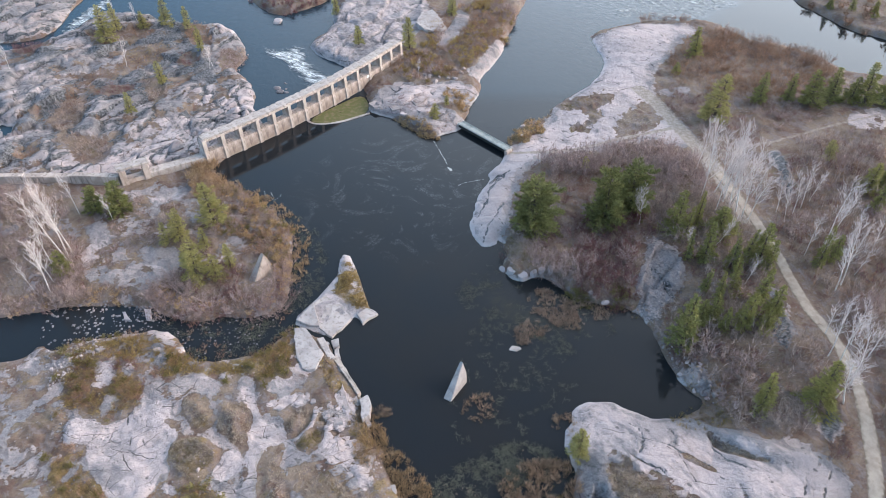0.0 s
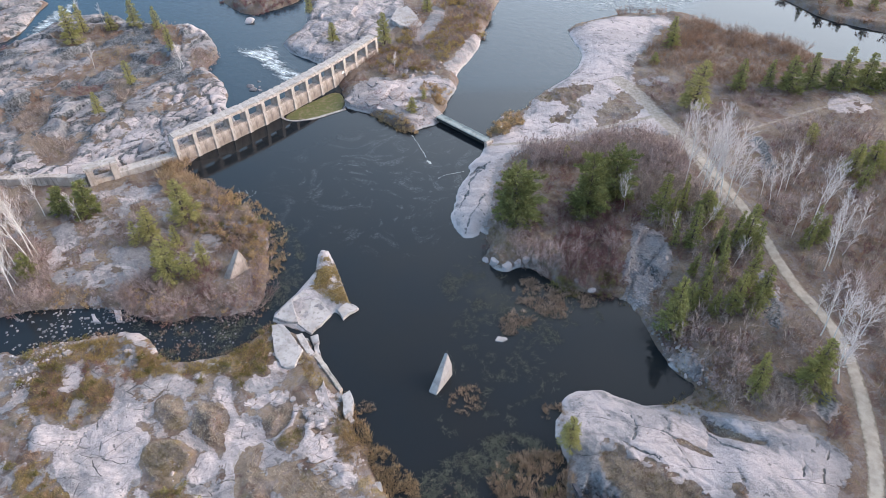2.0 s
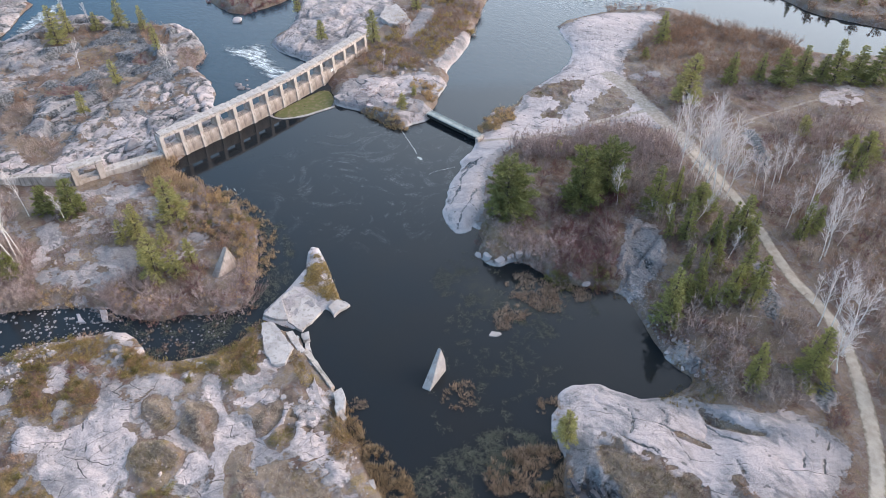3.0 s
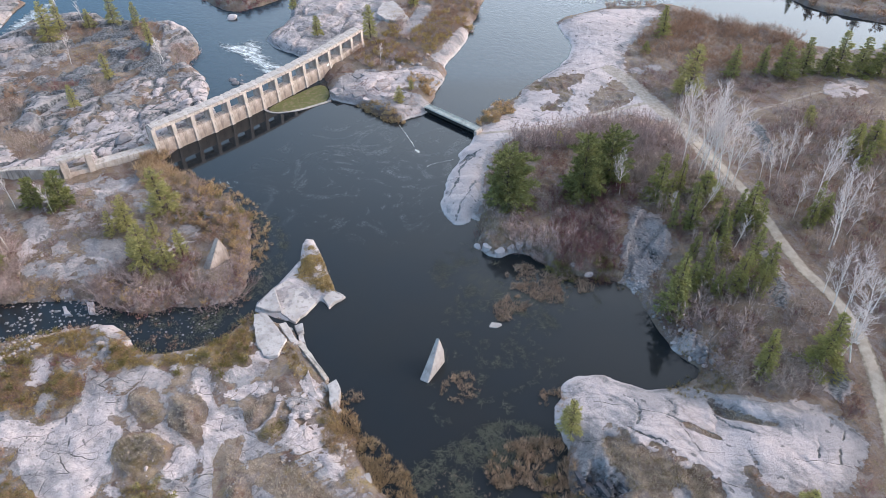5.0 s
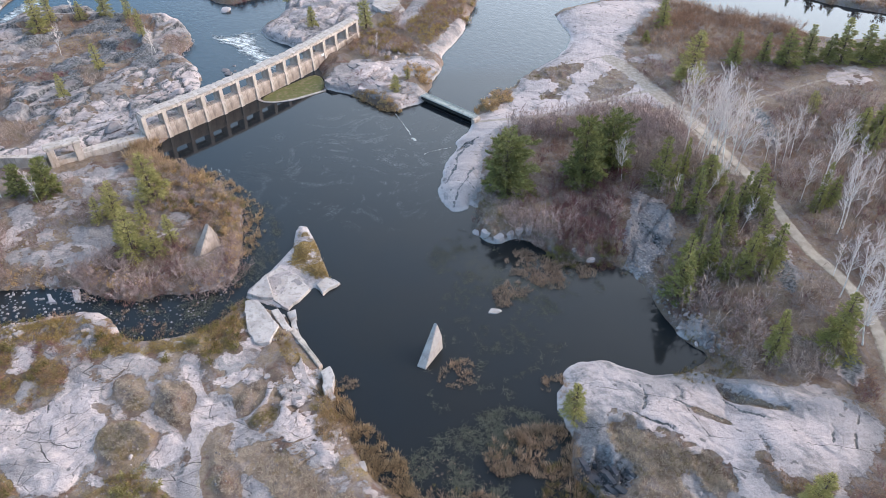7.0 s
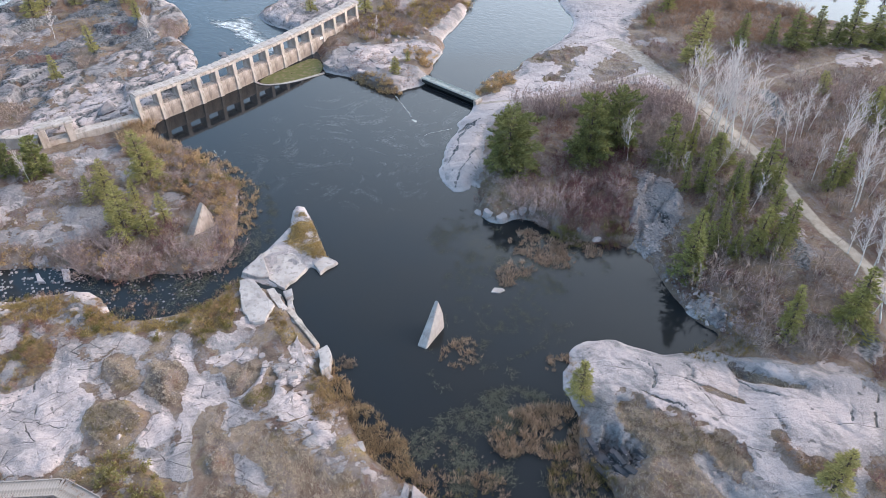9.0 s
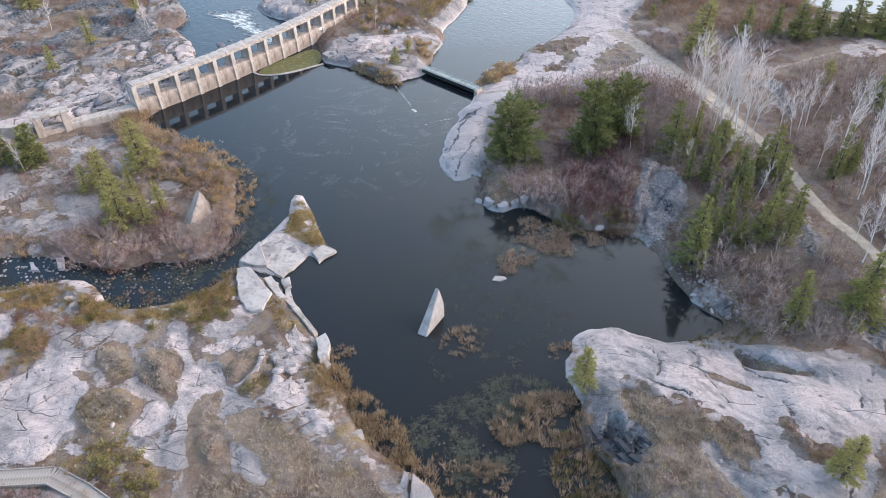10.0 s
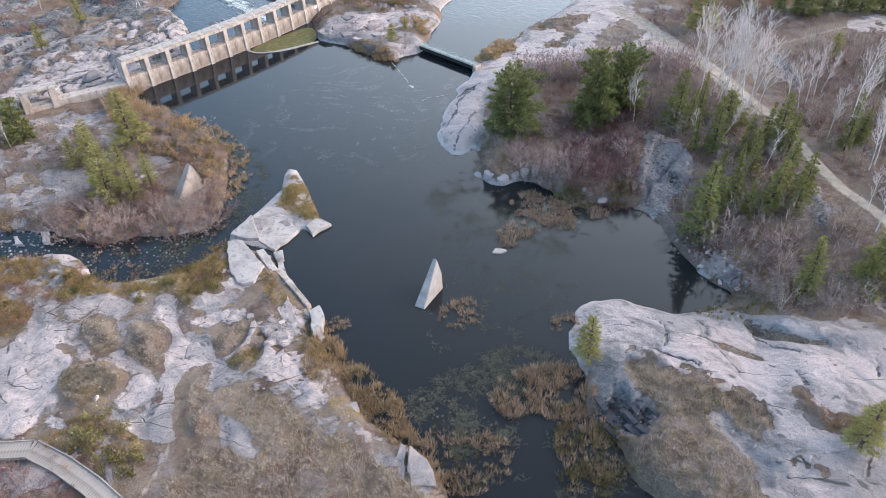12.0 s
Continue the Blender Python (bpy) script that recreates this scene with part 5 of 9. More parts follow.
for outline in (STRIP_A, STRIP_B):
    m = traced(outline, 0.8, 0.2)
    moss, rock = np.maximum(moss, 0.3 * m), rock * (1 - m)
for outline in HOLLOWS:
    m = traced(outline, 2.5)
    moss, rock = np.maximum(moss, 0.2 * m), rock * (1 - m) - 0.3 * m
for outline in MOUNDS:
    m = traced(outline, 0.9, 0.1)
    moss, rock = moss * (1 - m) + (0.42 if outline in (MOSS_A, MOSS_M) else 0.12) * m, rock * (1 - m) - 0.7 * m
m = cover(NW_SOIL, 3.0) * np.clip(0.55 + 0.7 * fractal(X, Y, 4.0, 28, 4), 0, 1)
moss, rock = np.maximum(moss, 0.2 * m), rock * (1 - m)
moss = moss * (1 - cover(PIT, more=0.3))
rock = np.maximum(rock, 1.5 * cover(PIT, more=0.3))
moss = np.maximum(moss, southwest * np.clip(0.05 + 0.45 * fractal(X, Y, 7.0, 29, 4), 0, 0.8) * (1 - rock))
dark = np.zeros(X.shape)
for outline, k in ((ROCK_QUARRY, 0.5), (ROCK_CLIFF, 0.16), (ROCK_SHORE, 0.2), (ROCK_EAST, 0.8), (ROCK_ROADSIDE, 0.85), (ROCK_GULLY, 0.9), (PIT, 1.6), (ROCK_LOW, 0.3), (ROCK_MID, 0.3), (ROCK_NORTH, 0.2), (NORTH_DARK, 0.3), (SLAB_DARK_A, 0.5), (SLAB_DARK_B, 0.35), (SLAB_DARK_C, 0.2)):
    dark = np.maximum(dark, k * (traced(outline, 0.8, 0.35) if outline in (SLAB_DARK_A, SLAB_DARK_B, SLAB_DARK_C) else cover(outline, 1.5)))
dark = np.maximum(dark, beyond_dam * np.clip(0.50 - 0.42 * by_dam + 0.5 * fractal(X, Y, 9.0, 33, 4), 0.02, 0.85))

LINES = {"road": (curve_line(ROAD), 1.25), "track": (curve_line(TRACK), 0.9), "footpath": (curve_line(FOOTPATH), 0.7), "trail": (curve_line(TRAIL), 0.45)}
flat = np.zeros(X.shape)
for line, half in LINES.values():
    flat = np.maximum(flat, np.clip(1.6 - (line_gap(line[::3], X, Y) - half) / 1.2, 0, 1))
worn = np.zeros(X.shape)
worn = np.maximum(worn, np.clip(1.25 - line_gap(curve_line(NORTH_PATH)[::3], X, Y) / 2.4, 0, 1))
for key in ("track", "footpath", "trail"):
    worn = np.maximum(worn, {"track": 0.6, "trail": 0.62}.get(key, 1.0) * np.clip(1.1 - line_gap(LINES[key][0][::3], X, Y) / (LINES[key][1] * 1.4), 0, 1))


# rock relief: blocks with open joints, and smooth whalebacks
pale = np.zeros(X.shape)
for outline, k in [(o, 1.0) for o in BARE_SOUTHWEST] + [(o, 0.35) for o in LILAC] + [(PALE_SLAB, 0.9), (ROCK_RIDGE, 0.5), (ROCK_SLAB, 0.56), (ROCK_NORTH, 0.62), (ROCK_POINT, 0.68), (ROCK_CLIFF, 0.45), (ROCK_MID_SHORE, 0.9), (ROCK_MID, 0.5), (ROCK_FAR_EAST, 0.8), (SPIT, 0.9), (ROCK_NW_PATCH, 0.5), (ROCK_NW_PATCH2, 0.5), (ROCK_NW_PATCH3, 0.45)]:
    pale = np.maximum(pale, k * (traced(outline, 1.4, 0.2) if outline in BARE_SOUTHWEST else cover(outline, 2.5)))
pale = np.maximum(pale, southwest * np.clip(0.08 + 0.5 * fractal(WX, WY, 4.0, 27, 4), 0, 0.5))
pale = np.maximum(pale, beyond_dam * np.clip(0.45 + 0.42 * by_dam + 0.7 * fractal(X, Y, 10.0, 71, 3), 0, 1.0))
sleek = np.maximum(np.maximum(cover(ROCK_POINT, 2.0, more=1.0), 0.4 * cover(ROCK_SLAB, 2.0)), np.maximum(0.8 * cover(ROCK_NORTH, 2.0), 0.55 * by_dam))
rim_ = np.clip(1.25 - inland / np.where(X > 10, 0.9, 0.6), 0, 1) * (inland > 0)
pale = np.maximum(pale, 1.25 * rim_ * np.maximum(np.maximum(cover(ROCK_SLAB, 2.0, more=1.0), cover(ROCK_NORTH, 2.0, more=1.0)), np.maximum(cover(ROCK_POINT, 2.0, more=1.0), cover(ROCK_CLIFF, 2.0, more=2.0))))
whitened = np.zeros(X.shape)
for outline in BARE_SOUTHWEST + LILAC:
    whitened = np.maximum(whitened, traced(outline, 1.5))
gap, who, rise = tilted(X + 0.6 * (WX - X), Y + 0.6 * (WY - Y), 4.6, 11, 0.96, 2.2)
gap2, who2, rise2 = tilted(X + 0.6 * (WX - X), Y + 0.6 * (WY - Y), 1.7, 13, 0.80, 1.7)
broken = np.maximum(beyond_dam, np.maximum(0.0 * southwest, np.maximum(cover(ROCK_CLIFF) * 0.6, cover(ROCK_SHORE))))
stepped = np.maximum(np.maximum(0.4 * cover(ROCK_MID, 2.0), 0.3 * cover(ROCK_MID_SHORE, 2.0)), np.clip(0.5 + depth_in(SHORE_FARWEST, X, Y, 12), 0, 1))
broken = np.maximum(broken, stepped)
dome = 1 - np.exp(-gap / 0.22)
relief = np.maximum(beyond_dam, 0.6 * stepped) * 0.35 * (dome - 0.6)
relief = relief + broken * (1.5 * who + 2.6 * rise + 0.25 * who2 + 0.6 * rise2 - 0.8 * np.clip(1 - gap / 0.10, 0, 1) - 0.22 * np.clip(1 - gap2 / 0.14, 0, 1) - 0.6)
relief = relief + (0.40 - 0.34 * np.maximum(np.maximum(cover(ROCK_SLAB, 2.0), cover(ROCK_NORTH, 2.0)), np.maximum(cover(ROCK_POINT, 2.0), 0.7 * np.maximum(cover(ROCK_MID_SHORE, 2.0), cover(ROCK_MID, 2.0))))) * fractal(X, Y, 6.0, 41, 5) + (0.12 - 0.09 * np.maximum(np.maximum(cover(ROCK_SLAB, 2.0), cover(ROCK_NORTH, 2.0)), cover(ROCK_POINT, 2.0))) * fractal(X, Y, 1.4, 45, 3) + 0.7 * beyond_dam * fractal(X, Y, 13.0, 47, 3)
pillow_gap, pillow_who = blocks(X + 0.5 * (WX - X), Y + 0.5 * (WY - Y), 3.3, 38, 0.8, 1.5)
pillow = by_dam * np.clip(0.75 + 1.2 * fractal(X, Y, 12.0, 39, 2), 0, 1)
relief = relief * (1 - 0.4 * pillow) + pillow * (0.75 * (1 - np.exp(-pillow_gap / 0.16)) + 0.7 * pillow_who - 0.7)
slab_gap, slab_who = blocks(X + 0.5 * (WX - X), Y + 0.5 * (WY - Y), 3.4, 51, -0.42, 3.6)
slab = np.maximum(np.maximum(cover(ROCK_SLAB, 2.0), 0.7 * cover(ROCK_NORTH, 2.0)), np.maximum(cover(ROCK_POINT, 1.0), cover(ROCK_MID, 1.5)))
relief = relief + slab * (0.24 * slab_who - 0.12 * np.clip(1 - slab_gap / 0.08, 0, 1))
groove = np.zeros(X.shape)
bend_x, bend_y = X + 0.45 * fractal(X, Y, 2.2, 3, 4, 0.6), Y + 0.45 * fractal(X, Y, 2.2, 4, 4, 0.6)
for line, wide in ((GROOVE_A, 0.27), (GROOVE_B, 0.2), (GROOVE_C, 0.22), (GROOVE_D, 0.2), (GROOVE_E, 0.24), (GROOVE_F, 0.22), (CLIFF_CRACK, 0.45), (GROOVE_G, 0.30), (GROOVE_H, 0.26), (GROOVE_I, 0.42)):
    groove = np.maximum(groove, np.clip(1.3 - line_gap(curve_line(line, 0.6), bend_x, bend_y) / wide, 0, 1) * np.clip(0.85 + 0.8 * smooth_noise(X, Y, 3.5, 79), 0.15, 1))
relief = relief - 0.16 * groove
rock = rock * (1 - 0.3 * groove)
# shade of open clefts and joints painted in as near-black rock; grooves darkened too
cleft_shade = np.maximum(beyond_dam, stepped) * np.clip(1.25 - gap / 0.14, 0, 1) * np.clip(0.85 + 1.2 * fractal(X, Y, 9.0, 75, 3), 0, 1)
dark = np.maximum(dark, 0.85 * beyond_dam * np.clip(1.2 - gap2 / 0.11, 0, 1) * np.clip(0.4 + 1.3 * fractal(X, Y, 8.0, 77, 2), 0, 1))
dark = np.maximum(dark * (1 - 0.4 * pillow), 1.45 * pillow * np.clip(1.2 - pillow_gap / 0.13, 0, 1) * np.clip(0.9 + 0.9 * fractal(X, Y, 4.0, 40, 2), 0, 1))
dark = np.maximum(dark, np.maximum(1.35 * cleft_shade * (1 - 0.5 * pillow), 1.15 * groove))
joint = np.clip(1.15 - gap / 0.14, 0, 1) * np.clip(0.5 + 1.5 * fractal(X, Y, 7.0, 73, 3), 0, 1)
rock = rock - (0.30 * southwest + 0.25 * beyond_dam) * joint - 0.2 * southwest * np.clip(1.1 - gap2 / 0.16, 0, 1) * np.clip(0.2 + 1.5 * fractal(X, Y, 9.0, 74, 2), 0, 1)
plate_gap, plate_who = blocks(X + 0.35 * (WX - X), Y + 0.35 * (WY - Y), 1.7, 95, 0.75, 1.5)
plates = np.zeros(X.shape)
for outline in (BARE_E, BARE_G, BARE_H, BARE_I, BARE_M, BARE_N, LILAC_B, LILAC_C, LILAC_D):
    plates = np.maximum(plates, traced(outline, 1.5, 0.6))
rock = rock - plates * (0.8 * np.clip(1.2 - plate_gap / 0.08, 0, 1) + 0.9 * (plate_who > 0.85))
relief = relief + plates * (0.35 * plate_who - 0.25 * np.clip(1 - plate_gap / 0.12, 0, 1))
bare = np.clip(rock, -0.7, 1.2)
rock = np.clip(rock, 0, 1.2)
hummock = 0.28 * fractal(X, Y, 3.0, 61, 4) + 0.14 * fractal(X, Y, 0.9, 63, 2)
Z = plain + dry * (rock * relief + (1 - rock) * hummock + 0.18 * moss)
for outline in HOLLOWS + [NW_SOIL, NW_SOIL2]:
    Z = Z - 0.5 * traced(outline, 2.5)
pit = cover(PIT, 2.0, more=0.5)
pit_gap, pit_who = blocks(WX, WY, 1.3, 91, 0.9, 1.6)
Z = Z - dry * pit * (1.5 - 1.3 * pit_who + 0.5 * np.clip(1 - pit_gap / 0.2, 0, 1))
Z = Z + dry * (0.7 * traced(ROCK_RIDGE, 1.6) - 0.35 * traced(STRIP_A, 0.8) - 0.2 * traced(STRIP_B, 0.8))
for outline in MOUNDS:
    Z = Z + 0.75 * np.clip(depth_in(outline, WX, WY, 8) / 1.6, 0, 1)
Z = np.where(inland > 0.0, np.maximum(Z, 0.06), Z)
Z = Z * (1 - flat) + (plain + 0.05) * flat
Z = np.where((inland > 0.3) & (flat > 0.9), np.maximum(Z, 0.25), Z)


def sample(grid, x, y):
    x, y = np.asarray(x, float), np.asarray(y, float)
    i = np.clip(np.searchsorted(GX, x) - 1, 0, len(GX) - 2)
    j = np.clip(np.searchsorted(GY, y) - 1, 0, len(GY) - 2)
    u, v = np.clip((x - GX[i]) / (GX[i + 1] - GX[i]), 0, 1), np.clip((y - GY[j]) / (GY[j + 1] - GY[j]), 0, 1)
    return (grid[i, j] * (1 - u) + grid[i + 1, j] * u) * (1 - v) + (grid[i, j + 1] * (1 - u) + grid[i + 1, j + 1] * u) * v


def height(x, y):
    return sample(Z, x, y)


def grid_faces(nx, ny):
    i, j = np.meshgrid(np.arange(nx - 1), np.arange(ny - 1), indexing="ij")
    a = (i * ny + j).ravel()
    return np.stack([a, a + ny, a + ny + 1, a + 1], 1)


def layer(me, name, values):
    me.attributes.new(name, "FLOAT", "POINT").data.foreach_set("value", np.asarray(values, np.float32).ravel())


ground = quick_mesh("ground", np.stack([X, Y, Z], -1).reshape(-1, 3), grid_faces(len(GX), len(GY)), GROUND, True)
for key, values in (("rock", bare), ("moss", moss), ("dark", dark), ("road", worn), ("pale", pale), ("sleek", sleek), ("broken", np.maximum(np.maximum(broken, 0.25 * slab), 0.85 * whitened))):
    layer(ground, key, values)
thing("ground", "pale granite outcrops with brown litter and ochre moss", "ground", kind="structure", mesh=ground)

# ---- water ----
VX = np.concatenate([-np.geomspace(3000, 150, 8), spaced((-140, 140, 1.5)), np.geomspace(145, 3000, 8)])
VY = np.concatenate([-np.geomspace(3000, 20, 8), spaced((10, 240, 1.5)), np.geomspace(245, 3500, 8)])
AX, AY = np.meshgrid(VX, VY, indexing="ij")
water = quick_mesh("water", np.stack([AX, AY, 0 * AX], -1).reshape(-1, 3), grid_faces(len(VX), len(VY)), WATER, True)
foam = np.zeros(AX.shape)
for outline, least_, most_ in ((FOAM_FALL, 0.55, 1.15), (FOAM_EAST, 0.25, 0.72), (FOAM_WEST, 0.4, 1.0)):
    foam = np.maximum(foam, np.clip(least_ + depth_in(outline, AX, AY, 12) / 4, 0, most_))
river = np.clip((AY - (133 + 0.9 * (AX + 40))) / 12, 0, 1) * np.clip((-20 - AX) / 8, 0, 1)
rapid = np.clip(1.2 - np.hypot((AX - 55) / 30, (AY - 205) / 18), 0, 1)
layer(water, "foam", foam)
layer(water, "fast", np.maximum(np.maximum(foam, 0.45 * river), np.maximum(0.8 * rapid, 0.3 * np.clip((AY - 145) / 10, 0, 1) * np.clip((60 - AX) / 10, 0, 1))))
layer(water, "scum", np.clip(1 - np.hypot((AX + 6) / 26, (AY - 115) / 22), 0, 0.7) ** 0.5)
weed = np.zeros(AX.shape)
for outline in (WEED, REED_B, REED_C, REED_D, WEED_COVE, WEED_MID, REED_NW):
    weed = np.maximum(weed, np.clip(0.4 + depth_in(outline, AX, AY, 12) / 9, 0, 1))
layer(water, "weed", weed)
thing("water", "dark still pond and river water with faint scum", "water", kind="structure", mesh=water)


# ---- road and paths ----
def ribbon(name, line, half, label, category, material):
    d = np.gradient(line, axis=0)
    d /= np.hypot(*d.T)[:, None] + 1e-9
    side = np.stack([d[:, 1], -d[:, 0]], 1)
    rows, edge = [], []
    across = np.linspace(-1, 1, 7)
    for k in across:
        w = half * (1 + 0.12 * smooth_noise(line[:, 0] + 40 * k, line[:, 1], 3.0, 77))
        p = line + side * (k * w)[:, None]
        z = sample(plain, p[:, 0], p[:, 1]) + 0.10 - 0.10 * abs(k) ** 6 + 0.015 * smooth_noise(p[:, 0], p[:, 1], 0.8, 78)
        rows.append(np.column_stack([p, z]))
        edge.append(np.full(len(line), abs(k)))
    me = quick_mesh(name, np.stack(rows, 1).reshape(-1, 3), grid_faces(len(line), 7)[:, ::-1], material, True)
    layer(me, "edge", np.stack(edge, 1))
    thing(name, label, category, kind="structure", mesh=me)


ribbon("road", LINES["road"][0][LINES["road"][0][:, 1] < 117], 1.25, "narrow tan gravel road winding through bare brush", "road", GRAVEL)


# ---- the old dam: low wall, piers, deck ----
def dam():
    dam_ob = thing("dam", "old weathered concrete dam with open bays between piers", "dam", at=pose(0, 0, 0))
    heading, p, piers = 40.5, Vector((-50.8, 125.3)), []
    for k in range(15):
        piers.append((p.copy(), radians(heading + 1.2 * k)))
        p = p + 4.22 * Vector((math.cos(piers[-1][1]), math.sin(piers[-1][1])))
    pier_mesh = bm_mesh("pier", pier_bm(), CONCRETE)
    for i, (q, h) in enumerate(piers):
        part("pier", pier_mesh, dam_ob, at=pose(q.x, q.y, 0, 0, 0, math.degrees(h)))
    for i in range(14):
        (a, ha), (b, hb) = piers[i], piers[i + 1]
        h = math.atan2(b.y - a.y, b.x - a.x)
        n = (b - a).length
        m = pose(a.x, a.y, 0, 0, 0, math.degrees(h))
        part("wall", bm_mesh("wall", wall_bm(n, i), STAINED), dam_ob, "stained lower wall", at=m)
        part("beam", bm_mesh("beam", box_bm(0.0, n, -1.12, -0.66, 5.42, 5.88, 0.05, 0.05, i), CONCRETE), dam_ob, at=m)
        part("back_beam", bm_mesh("back_beam", box_bm(0.0, n, 1.0, 1.4, 5.3, 5.84, 0.05, 0.03, i + 40), CONCRETE), dam_ob, at=m)
        part("deck", bm_mesh("deck", deck_bm(n, i), DECK_CONCRETE), dam_ob, "pale cracked deck slab", at=m)
    # low overflow wall towards the west and the abutment bay
    a, b = Vector((-61.3, 119.6)), piers[0][0]
    h = math.degrees(math.atan2(b.y - a.y, b.x - a.x))
    n = (b - a).length
    m = pose(a.x, a.y, 0, 0, 0, h)
    bm = prism_bm([(0, -1.3), (n - 0.3, -1.2), (n - 0.3, 1.0), (0, 1.0)], -0.6, 2.0, 0.08)
    bmesh.ops.subdivide_edges(bm, edges=bm.edges[:], cuts=3)
    for v in bm.verts:
        v.co.z += 0.10 * noise.noise(v.co * 0.7)
    part("low_wall", bm_mesh("low_wall", bm, DECK_CONCRETE), dam_ob, "low wall with a worn rounded crest", at=m)
    for x in (-0.4, -5.0):
        part("abutment_pier", bm_mesh("abutment_pier", box_bm(x - 0.65, x + 0.65, -1.35, 1.2, -0.5, 4.3, 0.09, 0.05, 7), CONCRETE), dam_ob, at=m)
    part("abutment_beam", bm_mesh("abutment_beam", box_bm(-5.9, 0.5, -1.2, 1.1, 4.28, 4.72, 0.07, 0.05, 9), DECK_CONCRETE), dam_ob, at=m)
    part("abutment_sill", bm_mesh("abutment_sill", box_bm(-4.4, -1.0, -1.1, 0.9, -0.5, 1.7, 0.07, 0.04, 11), CONCRETE), dam_ob, at=m)
    west = [(-66.2, 116.6), (-76.0, 117.2), (-86.0, 117.0), (-98.0, 116.4), (-112.0, 116.0)]
    for i, (s, e) in enumerate(zip(west[:-1], west[1:])):
        s, e = Vector(s), Vector(e)
        n = (e - s).length
        bm = box_bm(0, n, -0.7, 0.7, -0.3, 2.9 - 0.25 * (i % 2), 0.08)
        bmesh.ops.subdivide_edges(bm, edges=bm.edges[:], cuts=4)
        for v in bm.verts:
            v.co += Vector((0, 0.1 * noise.noise(v.co * 0.6), 0.18 * noise.noise(v.co * 0.5 + Vector((i, 0, 0)))))
        part("west_wall", bm_mesh("west_wall", bm, CONCRETE), dam_ob, at=pose(s.x, s.y, 0, 0, 0, math.degrees(math.atan2(e.y - s.y, e.x - s.x))))
    # white notice on a pier
    q, h = piers[11]
    part("notice_board", bm_mesh("notice_board", box_bm(-1.45, -0.55, -1.32, -1.24, 2.2, 2.8, 0.01), WHITE_SIGN), dam_ob, "small white notice board", at=pose(q.x, q.y, 0, 0, 0, math.degrees(h)))


def deck_bm(n, seed):
    """A deck slab over one bay with crumbled edges."""
    r = random.Random(seed + 60)
    bm = bmesh.new()
    rows = []
    for x in np.linspace(-0.04, n + 0.02, 9):
        front, back = -0.98 + abs(r.gauss(0, 0.12)), 1.5 - abs(r.gauss(0, 0.22))
        rows.append([bm.verts.new((x, y, z + r.uniform(-0.03, 0.03))) for y, z in ((front, 5.88), (front + 0.02, 6.12), ((front + back) / 2, 6.13), (back, 6.10), (back, 5.86))])
    for a, b in zip(rows[:-1], rows[1:]):
        for k in range(5):
            bm.faces.new((a[k], b[k], b[(k + 1) % 5], a[(k + 1) % 5]))
    bm.faces.new(rows[0])
    bm.faces.new(rows[-1][::-1])
    bmesh.ops.recalc_face_normals(bm, faces=bm.faces[:])
    return bm


def pier_bm():
    """A pier with a battered foot in front; its long axis lies across the dam."""
    bm = bmesh.new()
    outline = [(-1.62, -1.0), (-1.45, 2.0), (-1.2, 3.4), (-1.14, 5.5), (-1.14, 5.86), (1.45, 5.86), (1.5, -1.0)]
    for s in (-0.42, 0.42):
        for y, z in outline:
            bm.verts.new((s, y, z))
    bm.verts.ensure_lookup_table()
    v, n = bm.verts, len(outline)
    bm.faces.new([v[i] for i in range(n)])
    bm.faces.new([v[n + i] for i in range(n)][::-1])
    for i in range(n):
        bm.faces.new((v[i], v[n + i], v[n + (i + 1) % n], v[(i + 1) % n]))
    bmesh.ops.recalc_face_normals(bm, faces=bm.faces[:])
    bmesh.ops.bevel(bm, geom=bm.edges[:], offset=0.07, segments=2, affect="EDGES", profile=0.6)
    return bm


def wall_bm(n, seed):
    bm = bmesh.new()
    r = random.Random(seed)
    outline = [(-1.36, -1.0), (-1.2, 2.78), (-1.04, 2.93), (0.7, 2.9), (0.9, -1.0)]
    rows = []
    for x in np.linspace(0, n, 6):
        rows.append([bm.verts.new((x, y + r.uniform(-0.03, 0.03), z + (r.uniform(-0.05, 0.05) if z > 0 else 0))) for y, z in outline])
    for a, b in zip(rows[:-1], rows[1:]):
        for i in range(5):
            bm.faces.new((a[i], b[i], b[(i + 1) % 5], a[(i + 1) % 5]))
    bm.faces.new(rows[0])
    bm.faces.new(rows[-1][::-1])
    bmesh.ops.recalc_face_normals(bm, faces=bm.faces[:])
    return bm


